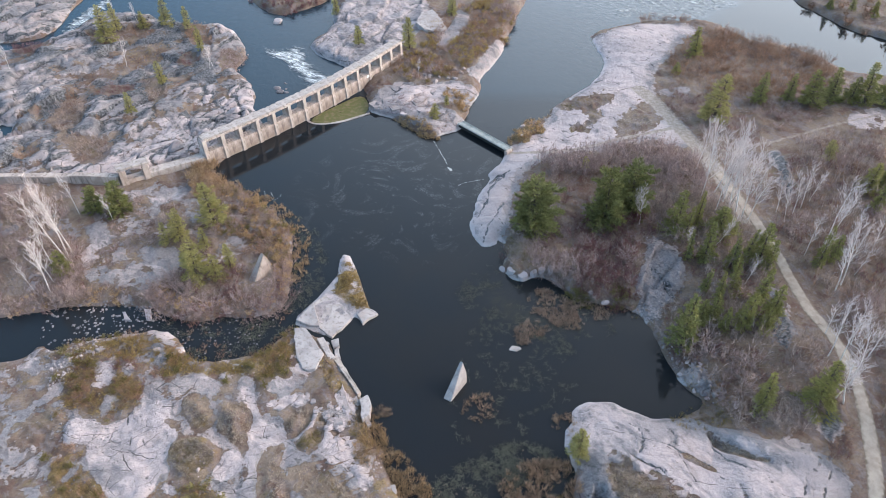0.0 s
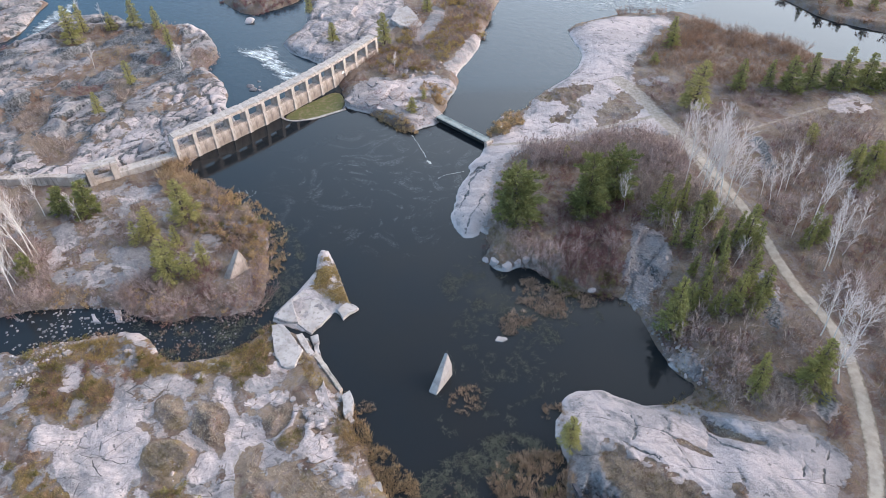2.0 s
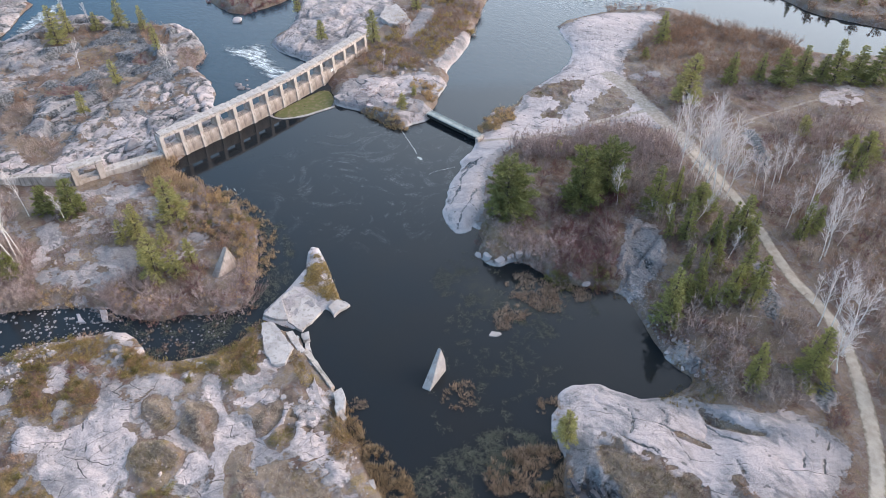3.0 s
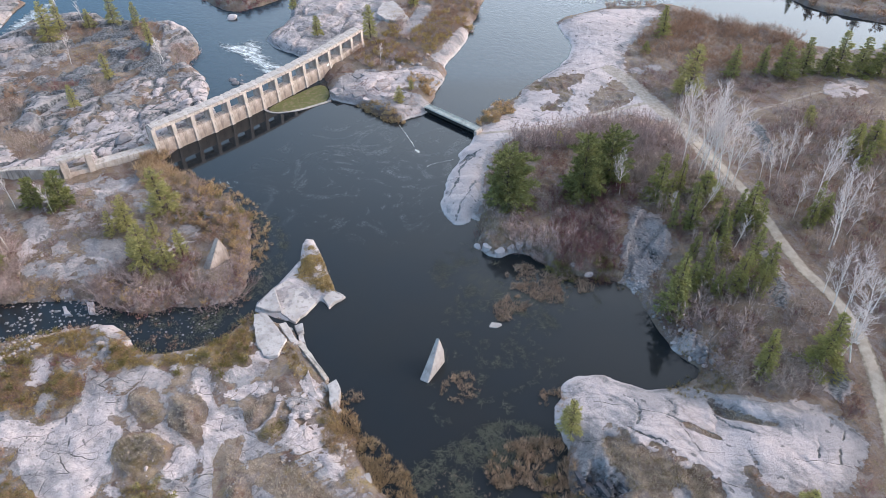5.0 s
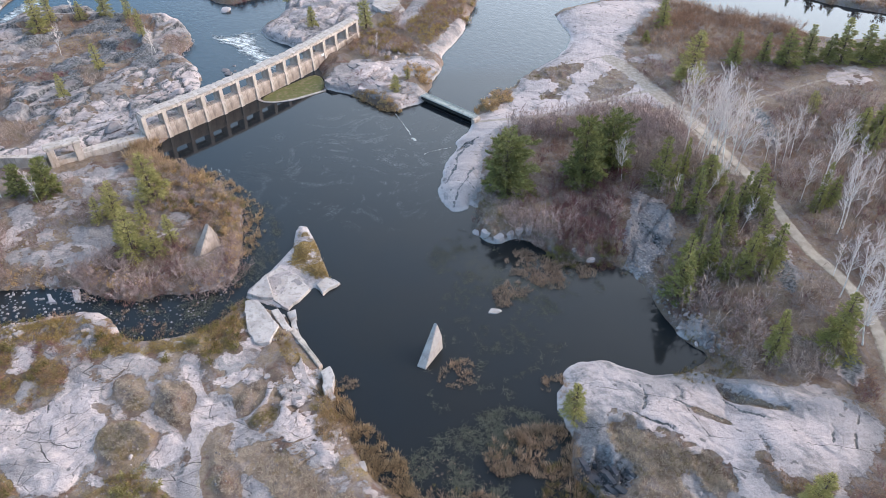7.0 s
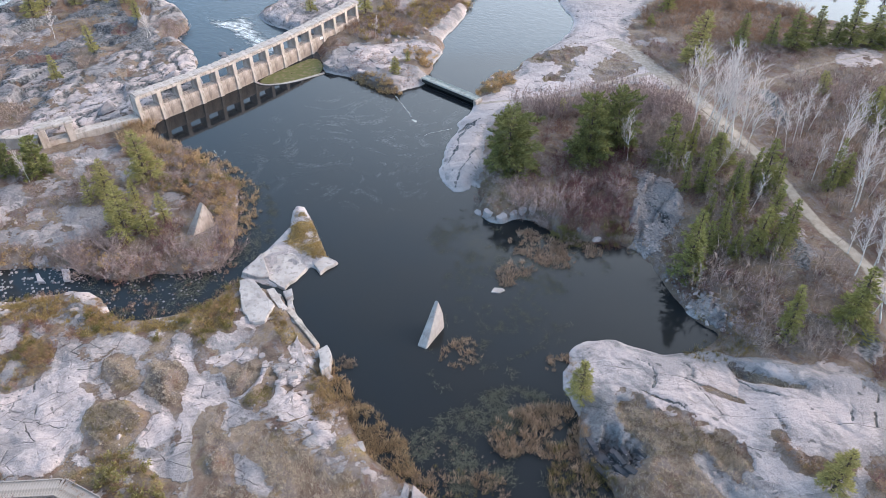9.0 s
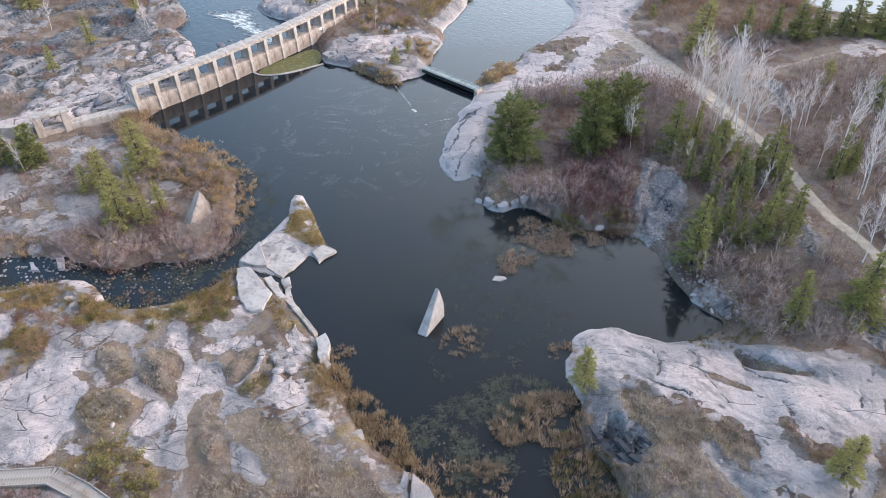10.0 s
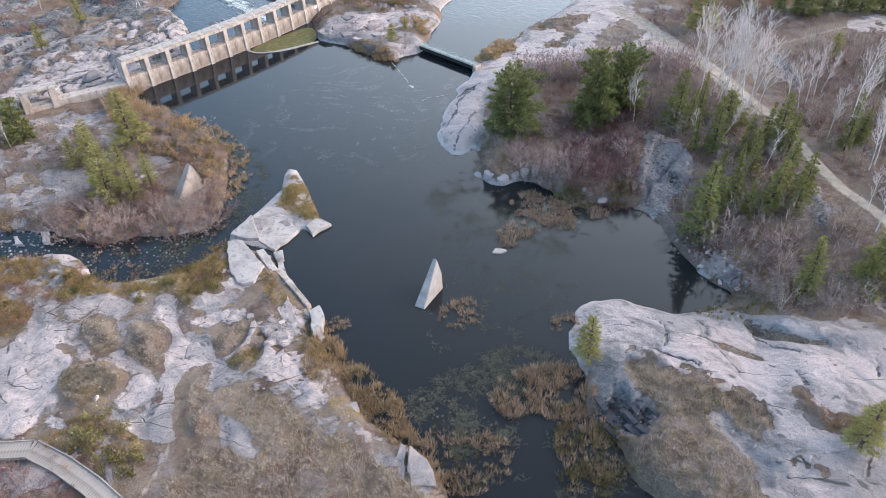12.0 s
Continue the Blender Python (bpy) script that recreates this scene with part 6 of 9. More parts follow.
# ---- fallen concrete ----
def fin(a, b, c, d, peak, shoulder, low, label, material):
    """A snapped-off pier: a fin whose crest rises from its narrow end a-b to a blunt peak at the far end."""
    bm = bmesh.new()
    foot = [bm.verts.new((x, y, -1.2)) for x, y in (a, b, c, d)]
    a1, b1 = bm.verts.new((*a, low)), bm.verts.new((*b, low))
    p, q = (bm.verts.new(v) for v in peak)
    r = bm.verts.new(shoulder)
    for face in ((a1, b1, q, p), (foot[1], foot[2], r, q, b1), (foot[2], foot[3], p, q, r), (foot[3], foot[0], a1, p), (foot[0], foot[1], b1, a1), foot[::-1]):
        bm.faces.new(face)
    bmesh.ops.recalc_face_normals(bm, faces=bm.faces[:])
    bmesh.ops.triangulate(bm, faces=bm.faces[:])
    bmesh.ops.bevel(bm, geom=[e for e in bm.edges if e.calc_face_angle(0) > 0.3], offset=0.12, segments=2, affect="EDGES", profile=0.6)
    bmesh.ops.subdivide_edges(bm, edges=[e for e in bm.edges if e.calc_length() > 0.9], cuts=2, use_grid_fill=True)
    for v in bm.verts:
        v.co += 0.05 * noise.noise_vector(v.co * 1.3)
    thing("concrete_pier_stump", label, "concrete block", "pier stumps", mesh=bm_mesh("concrete_pier_stump", bm, material))


def chipped(outline, seed):
    """The outline with broken, uneven edges."""
    r, out = random.Random(seed), []
    for (ax, ay), (bx, by) in zip(outline, outline[1:] + outline[:1]):
        n = max(1, int(math.hypot(bx - ax, by - ay) / 0.9))
        for k in range(n):
            s = (k + (r.uniform(-0.3, 0.3) if k else 0)) / n
            j = 0.16 if k else 0.05
            out.append((ax + (bx - ax) * s + r.uniform(-j, j), ay + (by - ay) * s + r.uniform(-j, j)))
    return out


def fallen_slab(outline, z0, z1, tip, label, name="concrete_slab", material=None, bevel=0.09):
    bm = prism_bm(chipped(outline, int(10 * abs(outline[0][0]))), z0, z1, min(bevel, 0.12), 0.05, tip)
    c = Vector((*np.mean(np.array(outline), 0), 0))
    for v in bm.verts:
        v.co += 0.10 * noise.noise_vector((v.co - c) * 0.9)
    thing(name, label, "concrete block" if "concrete" in name else "rock", "fallen slabs", mesh=bm_mesh(name, bm, material or CONCRETE_PALE))


dam()
fin((0.05, 64.2), (1.2, 63.55), (3.8, 67.3), (2.7, 68.1), ((2.6, 67.9, 4.5), (3.05, 67.55, 4.55)), (3.6, 67.2, 2.7), 0.2,
    "pale tapered concrete pier stump standing in dark water", CONCRETE_PALE)
fin((-34.5, 88.6), (-33.3, 87.6), (-30.4, 91.0), (-31.6, 92.2), ((-32.2, 91.6, 4.9), (-31.6, 91.2, 4.9)), (-30.7, 91.1, 3.0), 0.9,
    "pinkish tapered concrete pier stump among bare shrubs", STUMP)
fallen_slab([(-24.8, 79.4), (-22.2, 83.1), (-20.5, 78.1), (-22.4, 78.3)], -0.3, 1.0, (0.05, 0.12), "tilted triangular slab of pale broken concrete")
fallen_slab([(-21.3, 79.7), (-22.7, 83.0), (-20.7, 85.6), (-17.6, 83.3), (-15.2, 80.2), (-18.3, 75.8), (-20.8, 77.8)], -0.5, 0.6, (-0.03, 0.03), "broad cracked slab of pale concrete at the water")
fallen_slab([(-14.6, 80.7), (-13.2, 82.4), (-11.0, 81.2), (-13.5, 78.8)], -0.4, 0.6, (-0.04, 0.05), "small pale concrete slab at the tip of the spit")
fallen_slab([(-24.7, 77.3), (-22.7, 77.4), (-19.0, 71.9), (-20.0, 68.8), (-22.1, 68.9), (-23.6, 71.7)], -0.2, 1.25, (0.03, 0.05), "large flat slab of bleached concrete on the shore")
fallen_slab([(-20.7, 75.3), (-19.7, 75.7), (-17.2, 71.6), (-18.1, 70.9)], -0.3, 0.95, (-0.08, 0.02), "narrow pale concrete strip beside the shore slab")
fallen_slab([(-18.4, 75.2), (-17.2, 75.5), (-16.8, 74.0), (-17.8, 73.6)], -0.8, 0.75, (0.08, 0.05), "small pale concrete block in the water")
fallen_slab([(-17.7, 73.5), (-17.0, 74.0), (-16.4, 71.7), (-17.1, 71.6)], -0.8, 0.5, (0.1, -0.05), "narrow pale concrete block in the water")
fallen_slab([(-12.7, 63.4), (-11.5, 64.3), (-10.7, 62.2), (-10.8, 60.3), (-11.9, 59.5)], -0.8, 1.2, (0.05, -0.05), "upright white concrete block at the shore")
fallen_slab([(-11.8, 60.0), (-11.2, 60.5), (-10.5, 59.3), (-11.1, 58.9)], -0.6, 0.5, (0.0, 0.1), "small white concrete lump at the shore")
fallen_slab([(-15.6, 66.6), (-14.6, 63.5), (-12.3, 59.6), (-13.8, 60.8), (-16.3, 63.2)], -0.2, 0.9, (0.04, 0.03), "long wedge of pale rock beside the water", "flat_rock", BOULDER)
fallen_slab([(-17.4, 72.7), (-12.5, 64.9), (-12.9, 64.2), (-17.8, 71.4)], -0.4, 0.62, (0.0, 0.0), "long concrete kerb along the pond", "concrete_kerb", CONCRETE)
fallen_slab([(10.6, 73.5), (11.2, 74.4), (12.5, 74.2), (12.8, 73.7), (11.9, 73.2)], -0.5, 0.18, (0.02, 0.05), "flat white rock just above the water", "flat_rock", CONCRETE_PALE)
fallen_slab([(-3.3, 41.1), (-2.5, 42.3), (-2, 43.5), (-1.45, 43.3), (-1.75, 41.5), (-1.6, 38.8), (-3.3, 38.9)], -0.3, 1.15, (-0.02, 0.10), "smooth grey half of a split granite boulder", "flat_rock", BOULDER, 0.3)
fallen_slab([(-1.15, 43.2), (0.5, 41.6), (1.1, 40.2), (1.3, 38.6), (-1.3, 38.7), (-1.4, 41.5)], -0.3, 1.3, (-0.08, 0.10), "smooth grey half of a split granite boulder", "flat_rock", BOULDER, 0.3)
fallen_slab([(-8.2, 49.4), (-7.5, 49.6), (-6.6, 49.7), (-6.2, 48.5), (-6.6, 47.8), (-7.8, 47.5)], -0.2, 0.45, (0, 0), "low white lump of broken stone", "flat_rock", CONCRETE_PALE, 0.15)
fallen_slab([(-51.2, 82.3), (-50, 82.2), (-49.1, 79.9), (-50.1, 79.8)], -0.5, 0.55, (0.03, 0.04), "pale flat rock standing in the stream", "flat_rock", PALE_STONE)
fallen_slab([(-54.9, 81.8), (-54.2, 81.7), (-52.5, 79.6), (-53.8, 79.9)], -0.5, 0.35, (0.05, 0.02), "narrow pale rock lying in the stream", "flat_rock", PALE_STONE)
fallen_slab([(-33.4, 70.1), (-32.2, 70.1), (-32, 68.5), (-33, 68.6)], -0.2, 1.0, (0.0, 0.06), "white flat block on the stream bank", "flat_rock", CONCRETE_PALE)
fallen_slab([(-32.1, 70.1), (-30.9, 69.8), (-31, 67.7), (-31.8, 68.2)], -0.2, 0.95, (0.04, 0.0), "white split block on the stream bank", "flat_rock", CONCRETE_PALE)
fallen_slab([(-41, 68.3), (-40, 68.2), (-38.9, 64.2), (-39.6, 64)], -0.2, 0.9, (0.0, 0.03), "long pale rib of rock above the moss", "flat_rock", PALE_STONE)
fallen_slab([(-7.6, 185.1), (-6.2, 191.1), (-3, 192.9), (-0.6, 188.3), (1.2, 183.1), (-2.2, 181.1), (-5.2, 181.7)], 0.2, 3.2, (-0.05, 0.08), "broken pale concrete mass at the dam end", "concrete_ruin", CONCRETE_PALE, 0.12)


# ---- footbridge ----
def footbridge():
    a, b = Vector((4.2, 138.6)), Vector((14.0, 128.6))
    n = (b - a).length
    ob = thing("footbridge", "grey-green footbridge across the narrow channel", "bridge", at=pose(a.x, a.y, 0, 0, 0, math.degrees(math.atan2(b.y - a.y, b.x - a.x))))
    part("deck", bm_mesh("deck", box_bm(-0.3, n + 0.3, -0.85, 0.85, 1.12, 1.22, 0.02), BRIDGE_PAINT), ob)
    for y in (-0.72, 0.72):
        part("girder", bm_mesh("girder", box_bm(-0.2, n + 0.2, y - 0.12, y + 0.12, 0.45, 1.12, 0.02), STEEL_DARK), ob, "dark steel girder")
        part("kerb_rail", bm_mesh("kerb_rail", box_bm(-0.3, n + 0.3, y - 0.06, y + 0.06, 1.3, 1.42, 0.02), BRIDGE_PAINT), ob)
        post = bm_mesh("rail_post", box_bm(-0.05, 0.05, -0.05, 0.05, 1.22, 1.31, 0), BRIDGE_PAINT)
        for k in range(8):
            part("rail_post", post, ob, at=pose(0.3 + k * (n - 0.6) / 7, y, 0))
    for x in (-0.5, n + 0.4):
        part("footing", bm_mesh("footing", box_bm(x - 0.4, x + 0.4, -1.0, 1.0, -0.6, 1.1, 0.06, 0.03), CONCRETE), ob)


footbridge()


def boardwalk():
    line = np.array(BOARDWALK)
    d = np.concatenate([[0], np.cumsum(np.hypot(*np.diff(line, axis=0).T))])
    s = np.arange(0, d[-1], 0.30)
    line = np.stack([np.interp(s, d, line[:, 0]), np.interp(s, d, line[:, 1])], 1)
    ob = thing("boardwalk", "weathered grey plank boardwalk with low side kerbs", "boardwalk", at=pose(0, 0, 0))
    z = np.full(len(line), 2.0)
    plank = bm_mesh("plank", box_bm(-0.143, 0.143, -0.98, 0.98, -0.05, 0.0, 0.01), PLANK)
    d = np.gradient(line, axis=0)
    for k in range(len(line)):
        part("plank", plank, ob, at=pose(line[k, 0], line[k, 1], z[k] + 0.008 * (k % 3), 0, 0, math.degrees(math.atan2(d[k, 1], d[k, 0]))))
    for s in (-0.95, 0.95):
        kerb = bm_mesh("kerb", box_bm(-0.64, 0.64, -0.06, 0.06, 0.05, 0.16, 0.015), PLANK)
        joist = bm_mesh("joist", box_bm(-0.64, 0.64, -0.06, 0.06, -0.28, -0.06, 0), PLANK)
        post = bm_mesh("support_post", box_bm(-0.08, 0.08, -0.08, 0.08, -2.2, -0.06, 0), PLANK)
        for k in range(2, len(line) - 2, 4):
            t = math.atan2(d[k, 1], d[k, 0])
            m = pose(line[k, 0] - s * math.sin(t), line[k, 1] + s * math.cos(t), z[k], 0, 0, math.degrees(t))
            part("kerb", kerb, ob, at=m)
            part("joist", joist, ob, at=m)
            if k % 8 == 2:
                part("support_post", post, ob, at=m)


boardwalk()


# ---- boulders ----
def boulder_mesh(seed, material):
    bm = bmesh.new()
    bmesh.ops.create_icosphere(bm, subdivisions=2, radius=0.5)
    r = random.Random(seed)
    planes = [(Vector((r.uniform(-1, 1), r.uniform(-1, 1), r.uniform(-0.3, 1))).normalized(), r.uniform(0.26, 0.42)) for _ in range(9)]
    for v in bm.verts:
        for n, d in planes:
            over = v.co.dot(n) - d
            if over > 0:
                v.co -= n * over
        v.co += 0.04 * noise.noise_vector(v.co * 3 + Vector((seed, 0, 0)))
    return bm_mesh("boulder", bm, material)


BOULDERS = [boulder_mesh(k, BOULDER) for k in range(6)]
PALE_BOULDERS = [boulder_mesh(k + 10, PALE_STONE) for k in range(5)]
DARK_BOULDERS = [boulder_mesh(k + 20, DARK_STONE) for k in range(5)]


KEEP_CLEAR = [(-32.4, 89.5, 2.9), (-33.2, 86.5, 2.0), (-22.0, 74.0, 2.5), (-19.0, 80.0, 3.5), (-59.0, 117.5, 2.5), (-55.0, 121.0, 2.2), (9.0, 133.5, 3.0)]


def scatter(outline, spacing, seed, keep=1.0, dry_only=True, avoid_road=True, grow=0.0, shore=0.2):
    """Random places inside an outline, no two nearer than about the spacing."""
    r = np.random.default_rng(seed)
    p = np.array(outline)
    lo, hi = p.min(0) - grow, p.max(0) + grow
    n = int((hi[0] - lo[0]) * (hi[1] - lo[1]) / spacing**2 * 1.6)
    q = r.uniform(lo, hi, (n, 2))
    q = q[depth_in(outline, q[:, 0], q[:, 1], 5) > -grow]
    cells, out = {}, []
    for x, y in q:
        c = (int(x // spacing), int(y // spacing))
        if any((x - u) ** 2 + (y - v) ** 2 < (0.8 * spacing) ** 2 for i in (-1, 0, 1) for j in (-1, 0, 1) for u, v in cells.get((c[0] + i, c[1] + j), ())):
            continue
        cells.setdefault(c, []).append((x, y))
        out.append((x, y))
    q = np.array(out).reshape(-1, 2)
    q = q[r.random(len(q)) < keep]
    for x, y, far_ in KEEP_CLEAR:
        q = q[np.hypot(q[:, 0] - x, q[:, 1] - y) > far_]
    if avoid_road:
        q = q[sample(flat, q[:, 0], q[:, 1]) < 0.35]
    if dry_only:
        q = q[sample(inland, q[:, 0], q[:, 1]) > shore]
    return q


def thinned(q, size, seed, least):
    """Leaves uneven gaps in a scatter."""
    return q[fractal(q[:, 0], q[:, 1], size, seed, 4, 0.6) + 0.35 * np.random.default_rng(seed).normal(size=len(q)) > least]


def boulders(outline, spacing, low, high, seed, meshes, label, group, keep=1.0, dry_only=True, sink=0.28):
    r = random.Random(seed)
    for x, y in scatter(outline, spacing, seed, keep, dry_only):
        if group == "outcrop boulders" and float(sample(rock, x, y)) < 0.6:
            continue
        s = r.uniform(low, high) * r.uniform(0.7, 1.0)
        z = max(float(height(x, y)), -0.25 * s)
        m = pose(x, y, z + (0.32 - sink) * s, r.uniform(-15, 15), r.uniform(-15, 15), r.uniform(0, 360)) @ Matrix.Diagonal((s * r.uniform(0.9, 1.5), s, s * r.uniform(0.6, 0.9), 1))
        thing("boulder", label, "rock", group, at=m, mesh=r.choice(meshes))


boulders(ROCK_SHORE, 0.95, 0.3, 1.1, 301, DARK_BOULDERS + PALE_BOULDERS + BOULDERS, "rough grey boulder in the shore rubble", "shore boulders")
boulders(STREAM_ROCKS, 1.5, 0.35, 1.6, 302, PALE_BOULDERS + BOULDERS + DARK_BOULDERS, "pale boulder in the shallow stream", "stream boulders", 0.3, False, 0.3)
boulders(RUBBLE_WEST, 1.5, 0.5, 1.9, 323, PALE_BOULDERS + BOULDERS, "pale boulder heaped beside the stream", "stream bank boulders", 0.6)
boulders(RAPID_ROCKS, 1.7, 0.8, 2.0, 321, DARK_BOULDERS, "dark wet rock below the fall", "rapid rocks", 0.9, False, 0.1)
boulders(BRIDGE_STONES, 1.9, 0.7, 1.7, 320, BOULDERS + PALE_BOULDERS, "grey stone beside the footbridge", "bridge stones", 0.7)
boulders(DAM_RUIN, 1.7, 0.8, 2.2, 316, PALE_BOULDERS, "pale lump of broken concrete at the dam end", "ruin lumps", 0.8)
boulders(ROCKS_BEYOND, 4.0, 1.5, 3.4, 308, BOULDERS, "large rounded grey boulder beyond the dam", "outcrop boulders", 0.22, True, 0.5)
boulders(SHORE_STONES_MID, 1.7, 0.6, 1.8, 303, BOULDERS, "grey boulder on the river bank", "bank boulders", 0.8)
boulders(RUBBLE_SOUTHWEST, 1.0, 0.3, 0.8, 304, PALE_BOULDERS, "small pale stone in a heap of rubble", "rubble stones", 0.9)
boulders(SHORE_RUBBLE, 1.0, 0.4, 1.3, 327, PALE_BOULDERS + BOULDERS + DARK_BOULDERS, "rough pale boulder along the cove shore", "cove boulders", 0.75, True, 0.25)
boulders(SLAB_STONES, 0.9, 0.4, 1.2, 326, BOULDERS + PALE_BOULDERS, "loose grey stone below the slab", "slab stones", 0.9)
boulders(RUBBLE_SOUTH, 1.4, 0.5, 1.1, 305, BOULDERS + DARK_BOULDERS, "loose grey stone beside the slab", "loose stones", 0.7)
boulders(ROCK_CLIFF, 0.95, 0.35, 1.0, 306, BOULDERS + DARK_BOULDERS, "grey broken stone on the steep slope", "slope stones", 0.7)


def lone_boulder(x, y, s, flat_, mesh, label):
    z = max(float(height(x, y)), -0.1)
    thing("boulder", label, "rock", "", at=pose(x, y, z + 0.18 * s, 6, -5, 40) @ Matrix.Diagonal((s * 1.15, s, s * flat_, 1)), mesh=mesh)


lone_boulder(-58.4, 129.1, 3.4, 0.75, DARK_BOULDERS[1], "dark round boulder on the bare rock behind the dam")


def ledge(spots):
    """Low scalloped shelves of worn rock at the water line."""
    r = random.Random(345)
    for x, y, long, wide, turn in spots:
        a = math.radians(turn)
        outline = []
        for k in range(14):
            t = 6.283 * k / 14
            u, v = long * math.cos(t) * r.uniform(0.88, 1.08), wide * math.sin(t) * r.uniform(0.85, 1.1)
            outline.append((u * math.cos(a) - v * math.sin(a), u * math.sin(a) + v * math.cos(a)))
        bm = prism_bm(outline, -1.2, r.uniform(0.18, 0.40), 0.12, 0.10, (0.1, 0.2))
        thing("ledge_rock", "low pale worn rock shelf at the water", "rock", "ledge rocks", at=pose(x, y, max(float(height(x, y)), 0.0)), mesh=bm_mesh("ledge_rock", bm, PALE_STONE))


ledge(((10.8, 92.2, 0.85, 0.6, -50), (12.3, 90.9, 0.95, 0.6, -35), (14.2, 89.9, 1.05, 0.7, 0), (16.2, 90.6, 0.8, 0.55, 25), (17.7, 90.9, 0.7, 0.5, 0), (19.2, 90.7, 0.6, 0.75, 10)))
lone_boulder(27.9, 83.6, 1.5, 0.5, PALE_BOULDERS[1], "pale rock at the edge of the cove")
lone_boulder(25.6, 85.1, 1.0, 0.6, BOULDERS[3], "grey rock between sedges at the cove")
lone_boulder(-47.2, 192.2, 3.0, 0.5, PALE_BOULDERS[2], "pale rock standing in the river")
boulders(BANK_STONES, 1.6, 0.8, 2.0, 322, BOULDERS + DARK_BOULDERS, "grey boulder heaped on the middle bank", "heaped boulders", 0.9)


def pit_blocks(outline, spacing, seed):
    """Angular blasted blocks on the dark face of the old pit."""
    r = random.Random(seed)
    for x, y in scatter(outline, spacing, seed, 0.9):
        s, a, long = r.uniform(0.35, 0.8), -1.0 + r.uniform(-0.22, 0.22), r.uniform(2.2, 4.5)
        corners = [(s * long * 0.5 * u, s * 0.5 * v) for u, v in ((-1, -0.7 + r.uniform(-0.3, 0.2)), (0.5 + r.uniform(0, 0.4), -1), (1, 0.4 + r.uniform(0, 0.4)), (0.2, 1), (-0.85, r.uniform(0.5, 1)))]
        corners = [(u * math.cos(a) - v * math.sin(a), u * math.sin(a) + v * math.cos(a)) for u, v in corners]
        bm = prism_bm(corners, -0.9, r.uniform(-0.05, 0.3), 0.04, 0.12, (0.22 + r.uniform(-0.1, 0.1), 0.1 + r.uniform(-0.08, 0.08)))
        me = bm_mesh("stone_block", bm, PIT_STONE)
        thing("stone_block", "dark angular block in the quarry pit", "rock", "pit blocks", at=pose(x, y, float(height(x, y))), mesh=me)


pit_blocks(PIT, 0.75, 307)


def pebbles(name, label, outline, spacing, low, high, seed, material, keep=1.0, least=-9.0, wet=False):
    """Loose small stones, one mesh."""
    r = np.random.default_rng(seed)
    q = thinned(scatter(outline, spacing, seed, keep, not wet), 4.0, seed, least)
    base = np.array([(-1, -1, 0), (1, -1, 0), (1, 1, 0), (-1, 1, 0), (-0.6, -0.5, 0.9), (0.6, -0.6, 0.8), (0.55, 0.6, 0.9), (-0.5, 0.6, 0.7)]) * 0.5
    quads = np.array([(4, 5, 6, 7), (0, 1, 5, 4), (1, 2, 6, 5), (2, 3, 7, 6), (3, 0, 4, 7)])
    s = r.uniform(low, high, (len(q), 1, 1))
    a = r.uniform(0, 6.3, len(q))
    v = base[None] * s * r.uniform(0.7, 1.3, (len(q), 8, 3))
    c, d = np.cos(a)[:, None], np.sin(a)[:, None]
    v = np.stack([v[..., 0] * c - v[..., 1] * d, v[..., 0] * d + v[..., 1] * c, v[..., 2]], -1)
    v += np.column_stack([q, np.maximum(height(q[:, 0], q[:, 1]), -0.04) - 0.03])[:, None]
    f = quads[None] + 8 * np.arange(len(q))[:, None, None]
    thing(name, label, "stones", kind="stuff", mesh=quick_mesh(name, v.reshape(-1, 3), f.reshape(-1, 4), material))


pebbles("scree", "grey-blue scree on the quarry slope", ROCK_QUARRY, 0.3, 0.06, 0.2, 310, DARK_STONE)
pebbles("scree", "pale chips on the quarry slope", ROCK_QUARRY, 0.5, 0.05, 0.15, 314, PALE_STONE)
pebbles("scree", "broken dark stones on the steep shore slope", ROCK_CLIFF, 0.32, 0.06, 0.3, 311, BOULDER)
pebbles("scree", "broken pale stones on the steep shore slope", ROCK_CLIFF, 0.42, 0.08, 0.34, 315, PALE_STONE, 0.8)
pebbles("scree", "broken stones along the cove", ROCK_SHORE, 0.5, 0.12, 0.45, 312, BOULDER)
pebbles("loose_stones", "small pale stones strewn over rock and moss", SHORE_SOUTHWEST, 0.55, 0.08, 0.34, 313, BOULDER, 0.7, 0.55)


pebbles("stream_stones", "pale stones scattered in the shallow stream", STREAM_ROCKS, 0.5, 0.12, 0.5, 318, BOULDER, 0.8, 0.45, True)
pebbles("stream_stones", "dark stones scattered in the stream", STREAM_ROCKS, 0.5, 0.15, 0.6, 325, DARK_STONE, 0.7, 0.2, True)
pebbles("stream_stones", "pale stones on the stream bank", RUBBLE_WEST, 0.5, 0.15, 0.6, 324, PALE_STONE, 0.8, -0.2)
pebbles("stream_stones", "small grey stones scattered in the stream", STREAM, 0.55, 0.12, 0.4, 319, DARK_STONE, 0.8, 0.2, True)


